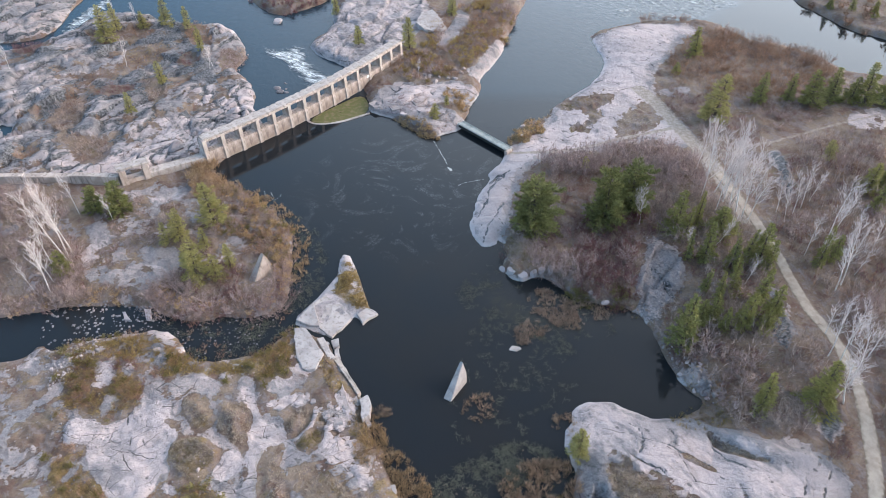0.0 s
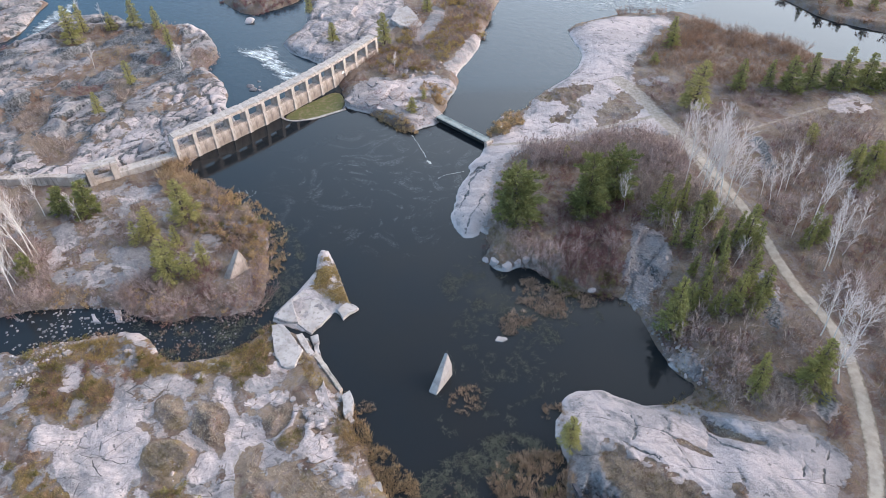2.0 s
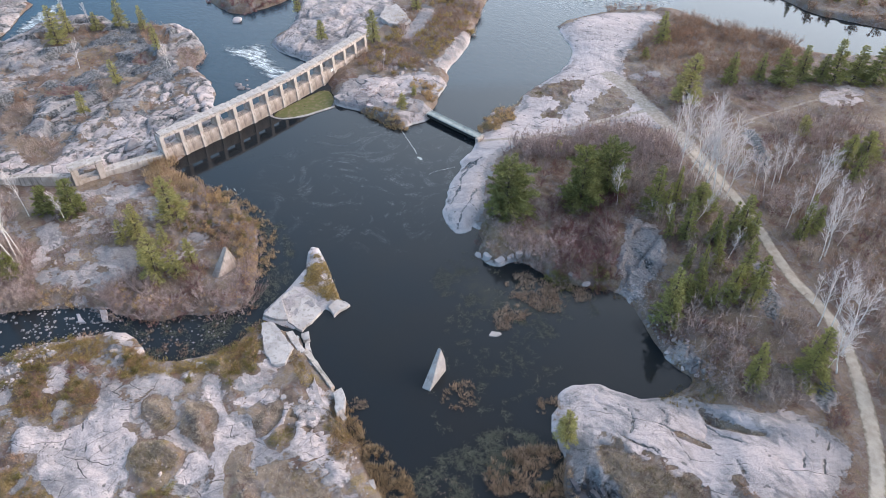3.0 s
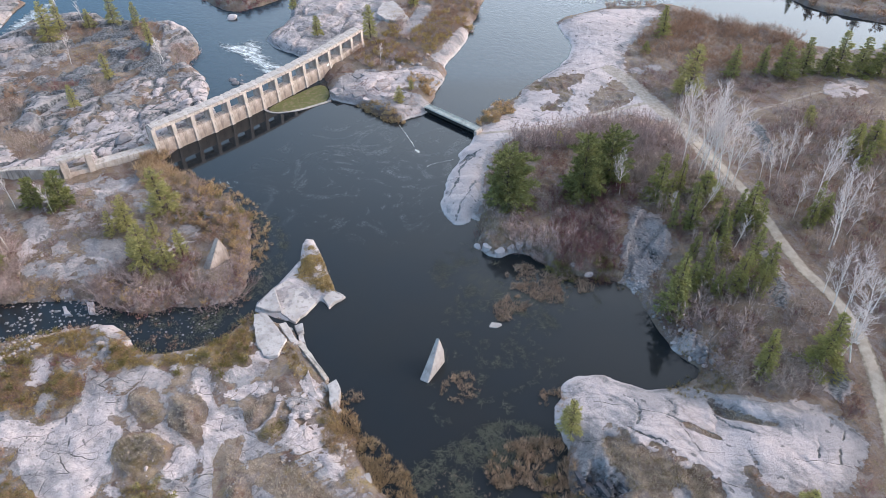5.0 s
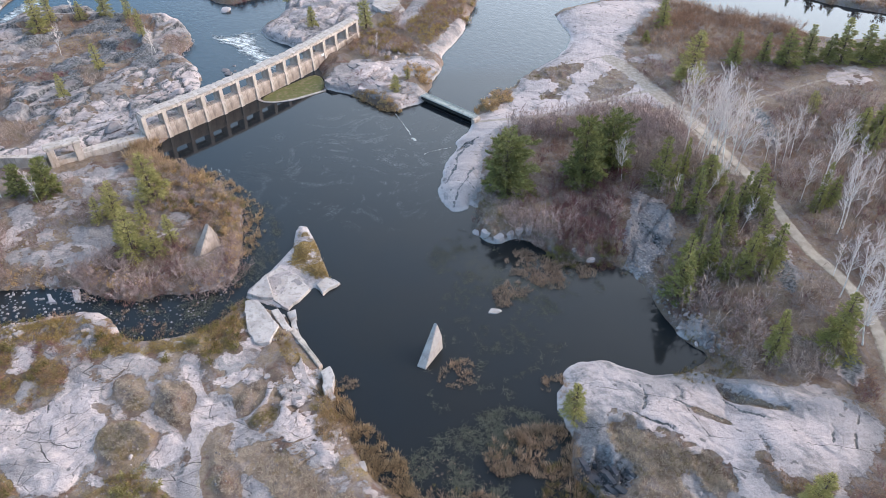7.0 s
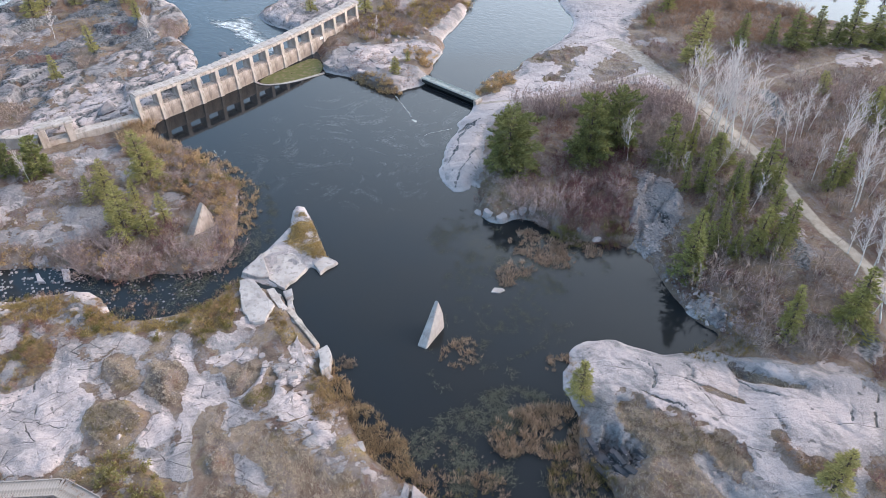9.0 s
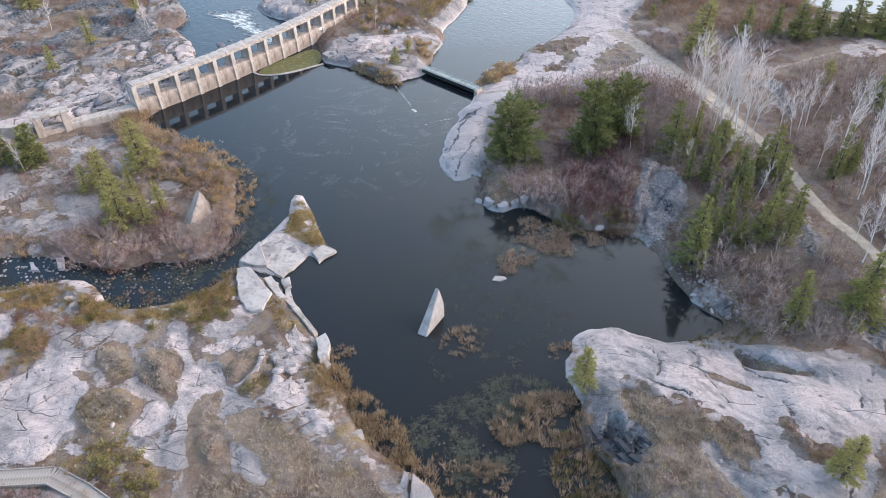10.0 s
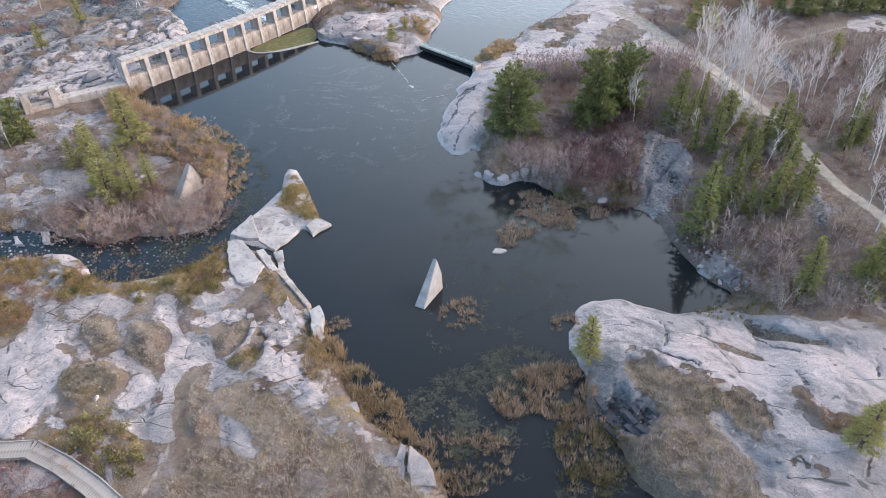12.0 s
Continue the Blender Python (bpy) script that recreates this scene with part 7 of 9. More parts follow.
def loose_slabs(outline, spacing, seed, low, high, keep):
    """Angular plates of granite lifted off the bedrock."""
    r = random.Random(seed)
    for x, y in scatter(outline, spacing, seed, keep):
        n, s, a = r.randint(4, 6), r.uniform(low, high), r.uniform(0, 6.3)
        long = r.uniform(1.0, 1.9)
        corners = []
        for k in range(n):
            t = 6.283 * (k + r.uniform(-0.28, 0.28)) / n
            u, v = 0.5 * s * long * math.cos(t), 0.5 * s * math.sin(t)
            corners.append((u * math.cos(a) - v * math.sin(a), u * math.sin(a) + v * math.cos(a)))
        bm = prism_bm(corners, -0.4, r.uniform(0.04, 0.14), 0.03, 0.10, (r.uniform(-0.05, 0.05), r.uniform(-0.05, 0.05)))
        me = bm_mesh("flat_rock", bm, r.choice((PALE_STONE, BOULDER, BOULDER)))
        thing("flat_rock", "loose angular plate of pale pinkish granite", "rock", "loose granite plates", at=pose(x, y, float(height(x, y))), mesh=me)


loose_slabs(LILAC_C, 1.5, 331, 0.5, 1.4, 0.6)
loose_slabs(LILAC_B, 1.8, 332, 0.5, 1.3, 0.6)
loose_slabs(LILAC_D, 1.6, 333, 0.4, 1.2, 0.5)
loose_slabs(BARE_L, 1.3, 334, 0.4, 0.9, 0.6)
loose_slabs(STREAM_BANK, 3.0, 336, 0.6, 1.6, 0.3)
loose_slabs(ROCK_MID_SHORE, 3.0, 340, 1.2, 3.2, 0.5)


# ---- plants ----
def segments_mesh(starts, ends, r0, r1, sides=3):
    """Tapered prisms between points, as arrays of corners and quads."""
    d = ends - starts
    d = d / (np.linalg.norm(d, axis=1, keepdims=True) + 1e-9)
    u = np.cross(d, np.where(np.abs(d[:, 2:]) > 0.9, np.array([[1.0, 0, 0]]), np.array([[0, 0, 1.0]])))
    u /= np.linalg.norm(u, axis=1, keepdims=True) + 1e-9
    w = np.cross(d, u)
    ring = []
    for p, rad in ((starts, r0), (ends, r1)):
        for k in range(sides):
            t = 2 * math.pi * k / sides
            ring.append(p + rad[:, None] * (math.cos(t) * u + math.sin(t) * w))
    v = np.stack(ring, 1)
    q = np.array([(k, (k + 1) % sides, sides + (k + 1) % sides, sides + k) for k in range(sides)])
    f = q[None] + 2 * sides * np.arange(len(v))[:, None, None]
    return v.reshape(-1, 3), f.reshape(-1, 4)


def spray_faces(origin, along, length, width, r):
    """Small pointed leaves from origins along directions: triangles."""
    n = len(origin)
    side = np.cross(along, r.normal(size=(n, 3)))
    side /= np.linalg.norm(side, axis=1, keepdims=True) + 1e-9
    a = origin - side * width[:, None] * 0.5
    b = origin + side * width[:, None] * 0.5
    c = origin + along * length[:, None]
    return np.stack([a, b, c], 1).reshape(-1, 3), np.arange(3 * n).reshape(-1, 3)


def unit(v):
    return v / (np.linalg.norm(v, axis=-1, keepdims=True) + 1e-9)


def conifer(name, seed, tall, wide, needles, label, levels=20, droop=0.25, shape=0.85, fluff=1.0, base=0.08, fine=1.0):
    """A conifer of that height and half width: whorls of boughs, each a flat fan of branchlets with needle sprays."""
    r = np.random.default_rng(seed)
    tree = thing(name, label, "tree", at=pose(0, 0, -60))
    origin, along, length, width, tone = [], [], [], [], []
    limb_a, limb_b = [], []
    lean = r.normal(0, 0.2, 2)
    lop = r.uniform(0, 6.3)
    for k in range(levels):
        u = (k + r.uniform(0.1, 0.9)) / levels
        z = tall * (base + (1 - base) * u)
        reach = wide * ((1 - u) ** shape if shape > 0 else math.sqrt(1 - u ** 3)) * r.uniform(0.7, 1.15) + 0.05 * wide
        count = int(4 + 4 * (1 - u) + r.integers(0, 2))
        start = r.uniform(0, 6.3)
        for b in range(count):
            t = start + 6.283 * b / count + r.normal(0, 0.3)
            far_ = reach * r.uniform(0.45, 1.2) * (1 + 0.18 * math.cos(t - lop))
            dirn = np.array([math.cos(t), math.sin(t), -droop + 0.75 * u + r.normal(0, 0.12)])
            side = np.array([-math.sin(t), math.cos(t), 0.0])
            root = np.array([lean[0] * u, lean[1] * u, z])
            limb_a.append(root)
            limb_b.append(root + dirn * far_ * 0.85)
            m = max(4, int((5.5 * far_ + 3) * fluff))
            s = np.sqrt(r.uniform(0.03, 1.0, m))
            turn = np.where(np.arange(m) % 2, 1.0, -1.0) * r.uniform(0.25, 1.0, m)
            twig = unit(dirn[None] * 0.9 + side[None] * turn[:, None] + r.normal(0, 0.16, (m, 3)) + np.array([0, 0, 0.10]))
            span = (0.42 * far_ * (1.08 - s) + 0.22) * r.uniform(0.7, 1.2, m)
            foot = root + dirn * (far_ * s * 0.9)[:, None]
            foot[:, 2] -= 0.10 * far_ * s**2
            own = r.uniform(0.15, 0.75)
            for q in (0.12, 0.45, 0.78):
                origin.append(foot + twig * (span * q)[:, None] + r.normal(0, 0.035, (m, 3)))
                along.append(unit(twig + r.normal(0, 0.35, (m, 3))))
                length.append((0.55 * span + 0.12) * r.uniform(0.7, 1.2, m))
                width.append(fine * r.uniform(0.10, 0.17, m) * (0.6 + 0.2 * wide))
                # sprays are coloured darker towards the trunk, paler towards the tips
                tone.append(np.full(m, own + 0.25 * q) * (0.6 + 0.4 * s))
    origin, along, length, width, tone = map(np.concatenate, (origin, along, length, width, tone))
    v, f = spray_faces(origin, along, length, width, r)
    v2, f2 = spray_faces(origin, unit(along + r.normal(0, 0.5, along.shape)), length * 0.8, width, r)
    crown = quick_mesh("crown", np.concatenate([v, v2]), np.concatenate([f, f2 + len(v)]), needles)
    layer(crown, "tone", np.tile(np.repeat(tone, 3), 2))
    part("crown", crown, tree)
    a, b = np.array(limb_a), np.array(limb_b)
    zt = np.linspace(-0.4, tall * 0.97, 7)
    ta = np.column_stack([lean[0] * zt[:-1] / tall, lean[1] * zt[:-1] / tall, zt[:-1]])
    tb = np.column_stack([lean[0] * zt[1:] / tall, lean[1] * zt[1:] / tall, zt[1:]])
    rad = 0.018 * tall * (1 - np.clip(zt, 0, None) / tall) + 0.015
    v, f = segments_mesh(ta, tb, rad[:-1], rad[1:], 6)
    part("trunk", quick_mesh("trunk", v, f, BARK), tree)
    v, f = segments_mesh(a, b, np.full(len(a), 0.03), np.full(len(a), 0.008), 3)
    tagged(part("branchwork", quick_mesh("branchwork", v, f, BARK), tree), kind="stuff")
    return tree


def birch(seed, tall, label, spread=0.33, density=1.0):
    """A bare birch: pale stem that forks, ascending limbs and fine twigs."""
    r = np.random.default_rng(seed)
    tree = thing("birch_tree", label, "tree", at=pose(0, 0, -60))
    stem, limbs, twigs = [], [], []

    def grow(p, d, length, rad, depth):
        steps = (10, 3, 2, 2)[depth]
        for k in range(steps):
            q = p + d * length / steps
            r2 = rad * (0.88 if depth == 0 else 0.8)
            (stem if depth == 0 else limbs if depth == 1 else twigs).append((p, q, rad, r2))
            p, rad = q, r2
            d = unit(d + r.normal(0, 0.045 + 0.05 * depth, 3) + np.array([0, 0, 0.04 + 0.03 * depth]))
            if depth < 3 and (k >= 3 or depth):
                for _ in range(int(r.integers(2, 4) * density + 0.5)):
                    t = r.uniform(0, 6.3)
                    out = unit(d + (0.38 + spread) * np.array([math.cos(t), math.sin(t), r.uniform(0.0, 0.6)]))
                    grow(p, out, length * (r.uniform(0.13, 0.24) * (1.25 - 0.6 * k / steps) if depth == 0 else r.uniform(0.4, 0.65)), max(rad * 0.52, 0.019), depth + 1)

    grow(np.array([0, 0, -0.3]), unit(np.array([r.normal(0, 0.07), r.normal(0, 0.07), 1])), tall, 0.0115 * tall, 0)
    for name, pieces, material, sides in (("trunk", stem, BIRCH_BARK, 6), ("branchwork", limbs, BIRCH_BARK, 3), ("crown", twigs, BIRCH_TWIG, 3)):
        a, b = np.array([s[0] for s in pieces]), np.array([s[1] for s in pieces])
        v, f = segments_mesh(a, b, np.array([s[2] for s in pieces]), np.array([s[3] for s in pieces]), sides)
        tagged(part(name, quick_mesh(name, v, f, material), tree), kind="" if name == "trunk" else "stuff")
    return tree


SPRUCES = [conifer("spruce_tree", 50 + k, 10.0, w, SPRUCE, "dark green pointed spruce tree among bare brush", 22, fluff=1.1, fine=0.78) for k, w in enumerate((1.9, 2.3, 1.7, 2.5))]
PINES_MADE = [conifer("pine_tree", 70 + k, 8.0, w, PINE, "yellow-green young pine tree on rocky ground", 19, 0.05, 0.62, 1.15, 0.08, 0.62) for k, w in enumerate((1.6, 1.3, 1.9))]
FIRS = [conifer("fir_tree", 80, 12.0, 4.6, FIR, "broad dark green fir tree beside the rocky point", 30, 0.0, 0.0, 0.85, 0.03),
        conifer("juniper_bush", 81, 6.0, 2.3, FIR, "dense dark green juniper below the dam", 16, 0.0, 0.5, 1.1, 0.04)]
BIRCHES = [birch(90 + k, 10.0, "bare white-stemmed birch tree", 0.26 + 0.12 * (k % 3), 0.8) for k in range(5)]
USED = set()


def plant(kinds, spots, tall, group, seed, wide=1.0, tilt=3.0):
    r = random.Random(seed)
    for x, y, h, *half in spots:
        tree = r.choice(kinds)
        s = h / tall
        w = half[0] / 1.92 if half else s * wide * r.uniform(0.9, 1.1)
        z = max(float(height(x, y)), 0.05)
        m = pose(x, y, z - 0.05, r.uniform(-tilt, tilt), r.uniform(-tilt, tilt), r.uniform(0, 360)) @ Matrix.Diagonal((w, w, s, 1))
        if tree.name not in USED:
            USED.add(tree.name)
            tree.matrix_world = m
            tagged(tree, group=group)
        else:
            made = copy_thing(tree, pose(0, 0, 0))
            made.matrix_world = m
            tagged(made, group=group)


plant(SPRUCES, SPRUCES_EAST, 10.3, "spruces along the road", 1, 1.0)
plant(SPRUCES, SPRUCES_NORTH, 11.0, "spruces by the lake", 2, 1.7)
plant(SPRUCES, SPRUCES_FAR, 10.0, "spruces on the far bank", 3, 1.2)
plant(PINES_MADE, PINES, 8.0, "scattered pines", 4, 1.6)
plant(PINES_MADE, PINES_WEST, 8.0, "pines on the rocks", 5, 1.25)
plant(PINES_MADE, PINES_NW, 8.8, "young pines by the dam", 6, 1.2)
plant(PINES_MADE, PINE_S, 8.0, "pines on the slab", 7, 1.5)
plant([FIRS[0]], FIR_SPOT, 14.5, "firs", 8, 1.2)
plant([FIRS[0]], FIRS_POINT, 12.0, "firs", 22, 0.8)
plant([FIRS[1]], JUNIPERS, 6.0, "junipers", 9)
plant(BIRCHES, BIRCH_GROVE, 10.0, "birch grove", 10, 1.0, 6)
plant(BIRCHES, BIRCH_EAST, 11.8, "birches beyond the road", 11, 0.9, 8)
plant(BIRCHES, BIRCH_ROAD, 10.0, "birches at the road bend", 12, 1.1, 8)
plant(BIRCHES, BIRCH_WEST, 10.0, "birches below the dam", 13, 0.68, 4)
plant(BIRCHES, BIRCH_CLIFF, 10.0, "birches between the spruces", 15, 1.0, 8)
plant(BIRCHES, BIRCH_FAR, 10.0, "scattered birches", 14, 1.0, 8)
for tree in SPRUCES + PINES_MADE + FIRS + BIRCHES:
    if tree.name not in USED:
        for child in list(tree.children_recursive):
            bpy.data.objects.remove(child)
        bpy.data.objects.remove(tree)


def bush_shape(seed, stems=14, twigs=9, leaves=0, up=1.0):
    """A clump of bare stems that carry fine twigs, one metre high and wide, as triangles."""
    r = np.random.default_rng(seed)
    o, d, ln, wd = [], [], [], []
    for k in range(stems):
        t, lean = r.uniform(0, 6.3), r.uniform(0.1, 0.95)
        dirn = unit(np.array([math.cos(t) * lean, math.sin(t) * lean, up]))
        root = np.array([math.cos(t), math.sin(t), 0]) * r.uniform(0, 0.22)
        n = r.uniform(0.6, 1.0)
        o.append(root), d.append(dirn), ln.append(n), wd.append(0.016)
        for j in range(twigs):
            s = r.uniform(0.3, 0.98)
            o.append(root + dirn * n * s)
            d.append(unit(0.7 * dirn + r.normal(0, 0.6, 3)))
            ln.append(r.uniform(0.14, 0.34))
            wd.append(r.uniform(0.013, 0.023))
        for j in range(leaves):
            s = r.uniform(0.3, 1.0)
            o.append(root + dirn * n * s + r.normal(0, 0.08, 3))
            d.append(unit(r.normal(0, 1, 3)))
            ln.append(r.uniform(0.12, 0.24))
            wd.append(r.uniform(0.08, 0.16))
    return spray_faces(np.array(o), np.array(d), np.array(ln), np.array(wd), r)


def tuft_shape(seed, blades=14, lean=1.0, wide=0.075):
    r = np.random.default_rng(seed)
    t = r.uniform(0, 6.3, blades)
    k = r.uniform(0.15, lean, blades)
    d = unit(np.column_stack([np.cos(t) * k, np.sin(t) * k, np.ones(blades)]))
    o = np.column_stack([np.cos(t), np.sin(t), 0 * t]) * r.uniform(0, 0.25, (blades, 1))
    return spray_faces(o, d, r.uniform(0.5, 1.0, blades), np.full(blades, wide), r)


def clump(name, label, category, spots, shapes, low, high, material, seed, squash=1.0, at_water=None, group=""):
    """Many plants joined into one mesh."""
    r = np.random.default_rng(seed)
    if not len(spots):
        return
    which = r.integers(0, len(shapes), len(spots))
    z = height(spots[:, 0], spots[:, 1]) if at_water is None else np.maximum(height(spots[:, 0], spots[:, 1]), at_water)
    size = r.uniform(low, high, len(spots)) * (1 + 0.25 * smooth_noise(spots[:, 0], spots[:, 1], 6.0, seed))
    turn = r.uniform(0, 6.3, len(spots))
    own = 0.03 + 0.97 * np.clip(0.5 + 0.35 * r.normal(size=len(spots)) + 0.3 * smooth_noise(spots[:, 0], spots[:, 1], 4.0, seed + 3), 0, 1)
    vs, fs, tones, total = [], [], [], 0
    for k, (v, f) in enumerate(shapes):
        m = which == k
        n = int(m.sum())
        if not n:
            continue
        s, c, d = size[m][:, None], np.cos(turn[m])[:, None], np.sin(turn[m])[:, None]
        w = np.stack([(v[None, :, 0] * c - v[None, :, 1] * d) * s + spots[m, 0:1], (v[None, :, 0] * d + v[None, :, 1] * c) * s + spots[m, 1:2],
                      v[None, :, 2] * s * squash + z[m][:, None] - 0.04], -1)
        vs.append(w.reshape(-1, 3))
        fs.append((f[None] + len(v) * np.arange(n)[:, None, None]).reshape(-1, 3) + total)
        tones.append(np.repeat(own[m], len(v)))
        total += n * len(v)
    me = quick_mesh(name, np.concatenate(vs), np.concatenate(fs), material)
    layer(me, "tone", np.concatenate(tones))
    thing(name, label, category, group, "stuff", mesh=me)


BARE = [bush_shape(s) for s in range(5)]
LEAFY = [bush_shape(s + 10, 12, 4, 8) for s in range(4)]
LOW = [bush_shape(s + 20, 10, 5, 0, 0.5) for s in range(4)]
DOMES = [bush_shape(s + 30, 26, 9, 0, 0.75) for s in range(5)]
TUFTS = [tuft_shape(s, 20, 0.9, 0.05) for s in range(5)]
REEDS = [tuft_shape(s + 9, 26, 0.45, 0.04) for s in range(5)]
RUSTLE = [bush_shape(s + 50, 15, 5, 12, 0.75) for s in range(4)]
SAPLINGS = [bush_shape(s + 40, 6, 10, 0, 3.5) for s in range(4)]


def bare_of_rock(q, most=0.45):
    return q[sample(rock, q[:, 0], q[:, 1]) < most]


def thicket(outline, spacing, low, high, material, label, seed, shapes=None, keep=1.0, squash=1.0, least=-0.75):
    clump("shrub_thicket", label, "shrubs", thinned(bare_of_rock(scatter(outline, spacing, seed, keep, grow=2.0, shore=-0.8)), 5.0, seed, least), shapes or BARE, low, high, material, seed, squash)


thicket(SHRUB_EAST, 1.9, 1.6, 3.0, TWIG_PURPLE, "purple-grey leafless shrubs on the point", 401, DOMES, least=0.0)
thicket(GREYBRUSH_A, 1.9, 1.8, 3.4, TWIG_PURPLE, "grey leafless shrubs above the ledge", 400, DOMES, least=-0.6)
thicket(PINK_A, 1.1, 0.8, 1.5, TWIG_RED, "russet low shrubs between the firs", 399, LOW, least=-0.6)
thicket(SHRUB_EAST_MAROON, 1.7, 1.9, 3.4, TWIG_MAROON, "dark maroon leafless shrubs below the spruces", 402, DOMES, least=-0.8)
thicket(SHRUB_EAST, 1.5, 1.0, 2.0, TWIG_MAROON, "maroon leafless shrubs on the point", 471, least=0.3)
thicket(SHRUB_EAST, 1.6, 0.6, 1.2, GRASS_OLIVE, "olive low shrubs on the point", 472, LOW, least=0.35)
thicket(POINT_SEDGE, 0.7, 0.5, 1.0, MOUND_TAN, "tan sedge above the ledge", 390, LOW)
thicket(POINT_SEDGE, 1.0, 0.5, 1.0, GRASS_OLIVE, "olive sedge above the ledge", 473, LOW)
for k_, outline_ in enumerate((OLIVE_A, OLIVE_B)):
    clump("shrub_thicket", "olive green shrubs at the cove edge", "shrubs", scatter(outline_, 0.8, 380 + k_, dry_only=False), RUSTLE, 0.7, 1.4, WILLOW, 380 + k_)
clump("shrub_thicket", "tan heath above the cove", "shrubs", scatter(COVE_TAN, 0.8, 382), LOW, 0.7, 1.4, MOUND_TAN, 382)
thicket(GREYBRUSH_A, 1.5, 2.2, 3.8, TWIG_PURPLE, "pale leafless saplings above the ledge", 383, SAPLINGS, least=-0.1)
thicket(SHRUB_EAST, 3.2, 1.6, 2.8, TWIG_PURPLE, "pale grey leafless bushes on the point", 384, DOMES, least=0.3)
thicket(FALLS_BUSH, 1.6, 2.0, 3.6, TWIG_RED, "russet bushes beside the rapids", 474)
thicket(FALLS_BUSH, 2.0, 1.5, 2.8, TWIG_MAROON, "dark bushes beside the rapids", 475)
thicket(ROADSIDE, 1.0, 0.4, 0.9, TWIG_MAROON, "dark red-brown heath on the road verge", 493, LOW, least=-0.1)
thicket(ROADSIDE, 1.1, 0.4, 0.9, TWIG_RED, "brown heath on the road verge", 494, LOW, least=-0.1)
thicket(COVE_BRUSH, 1.2, 0.6, 1.2, TWIG_RED, "russet heath above the cove", 476, LOW, least=-0.2)
thicket(COVE_BRUSH, 1.5, 0.8, 1.6, TWIG_MAROON, "maroon brush above the cove", 477, least=0.0)
thicket(COVE_BRUSH, 1.6, 0.6, 1.2, LEAF_OCHRE, "ochre heath above the cove", 396, LOW, least=0.3)
thicket(SHRUB_FAR, 1.6, 1.0, 2.2, TWIG_MAROON, "maroon brush beyond the gravel road", 478, least=-0.15)
thicket(SHRUB_FAR, 1.3, 0.6, 1.2, TWIG_MAROON, "low maroon heath beyond the gravel road", 398, LOW, least=-0.1)
thicket(FOREST_EAST, 1.6, 0.9, 1.8, TWIG_MAROON, "maroon undergrowth between the spruces", 479, least=0.2)
thicket(FOREST_EAST, 1.7, 1.5, 2.8, TWIG_GREY, "grey-brown leafless undergrowth between the spruces", 403, DOMES, least=-0.1)
thicket(SHRUB_FAR, 2.0, 1.6, 3.2, TWIG_PURPLE, "purple-grey leafless brush beyond the gravel road", 404, DOMES, least=0.35)
thicket(SHRUB_FAR, 1.5, 1.0, 1.8, TWIG_RED, "rusty low brush beyond the gravel road", 405, least=-0.3)
thicket(MARSH, 1.25, 1.0, 2.2, TWIG_RED, "red-brown marsh shrubs by the lake", 406)
thicket(MARSH, 1.5, 0.9, 1.8, REED_RUST, "rusty marsh reeds by the lake", 499, least=-0.1)
thicket(MARSH, 2.4, 1.8, 3.2, TWIG_RED, "tall rusty marsh shrubs by the lake", 470, DOMES, least=0.1)
thicket(SHRUB_NW, 1.9, 2.2, 3.6, TWIG_PURPLE, "purple-grey leafless shrubs along the stream", 407, DOMES, least=-0.2)
thicket(SHRUB_NW, 1.4, 1.2, 2.4, TWIG_MAROON, "maroon shrubs along the stream", 481, least=-0.3)
thicket(SHRUB_NW, 1.2, 0.6, 1.3, LEAF_OCHRE, "ochre shrubs along the stream", 482, LEAFY, least=0.3)
thicket(SHRUB_W, 1.9, 1.8, 3.2, TWIG_PURPLE, "purple-grey leafless brush below the west wall", 408, DOMES, least=-0.3)
thicket(SHRUB_W, 1.6, 1.0, 2.0, TWIG_MAROON, "dark brush below the west wall", 480, least=0.1)
thicket(SHRUB_MID, 1.15, 1.0, 2.0, TWIG_RED, "brown leafless shrubs on the middle bank", 409, least=-0.1)
thicket(SHRUB_MID, 1.2, 0.9, 1.8, TWIG_GREY, "grey leafless shrubs on the middle bank", 437, least=-0.1)
thicket(SHRUB_MID, 1.2, 0.8, 1.6, GRASS_OCHRE, "ochre sedge on the middle bank", 438, RUSTLE, least=0.1)
thicket(SHRUB_MID, 1.9, 1.4, 2.4, TWIG_PURPLE, "purple-grey bushes on the middle bank", 395, DOMES, least=0.2)
thicket(MID_FRINGE, 0.7, 0.6, 1.2, LEAF_OCHRE, "ochre shrubs at the water on the middle bank", 439, LEAFY)
clump("shrub_thicket", "dark low shrubs in a hollow of the middle bank", "shrubs", thinned(scatter(MID_DARK, 0.7, 440), 2.0, 440, -0.5), LOW, 0.7, 1.4, TWIG_MAROON, 440)
clump("shrub_thicket", "ochre shrubs on the rocks of the middle bank", "shrubs", thinned(scatter(MID_OCHRE, 0.7, 490), 2.0, 490, -0.2), LEAFY, 0.6, 1.3, LEAF_OCHRE, 490)
clump("shrub_thicket", "ochre shrubs hanging over the water on the middle bank", "shrubs", thinned(scatter(MID_FRINGE, 0.7, 491, shore=-0.6, grow=0.8), 2.0, 491, -0.4), LEAFY, 0.7, 1.5, LEAF_OCHRE, 491)
q_ = scatter(ROCK_MID_SHORE, 1.2, 492)
clump("shrub_thicket", "brown shrubs in the joints of the middle bank", "shrubs", thinned(q_, 3.0, 492, 0.35), LOW, 0.7, 1.5, TWIG_RED, 492)
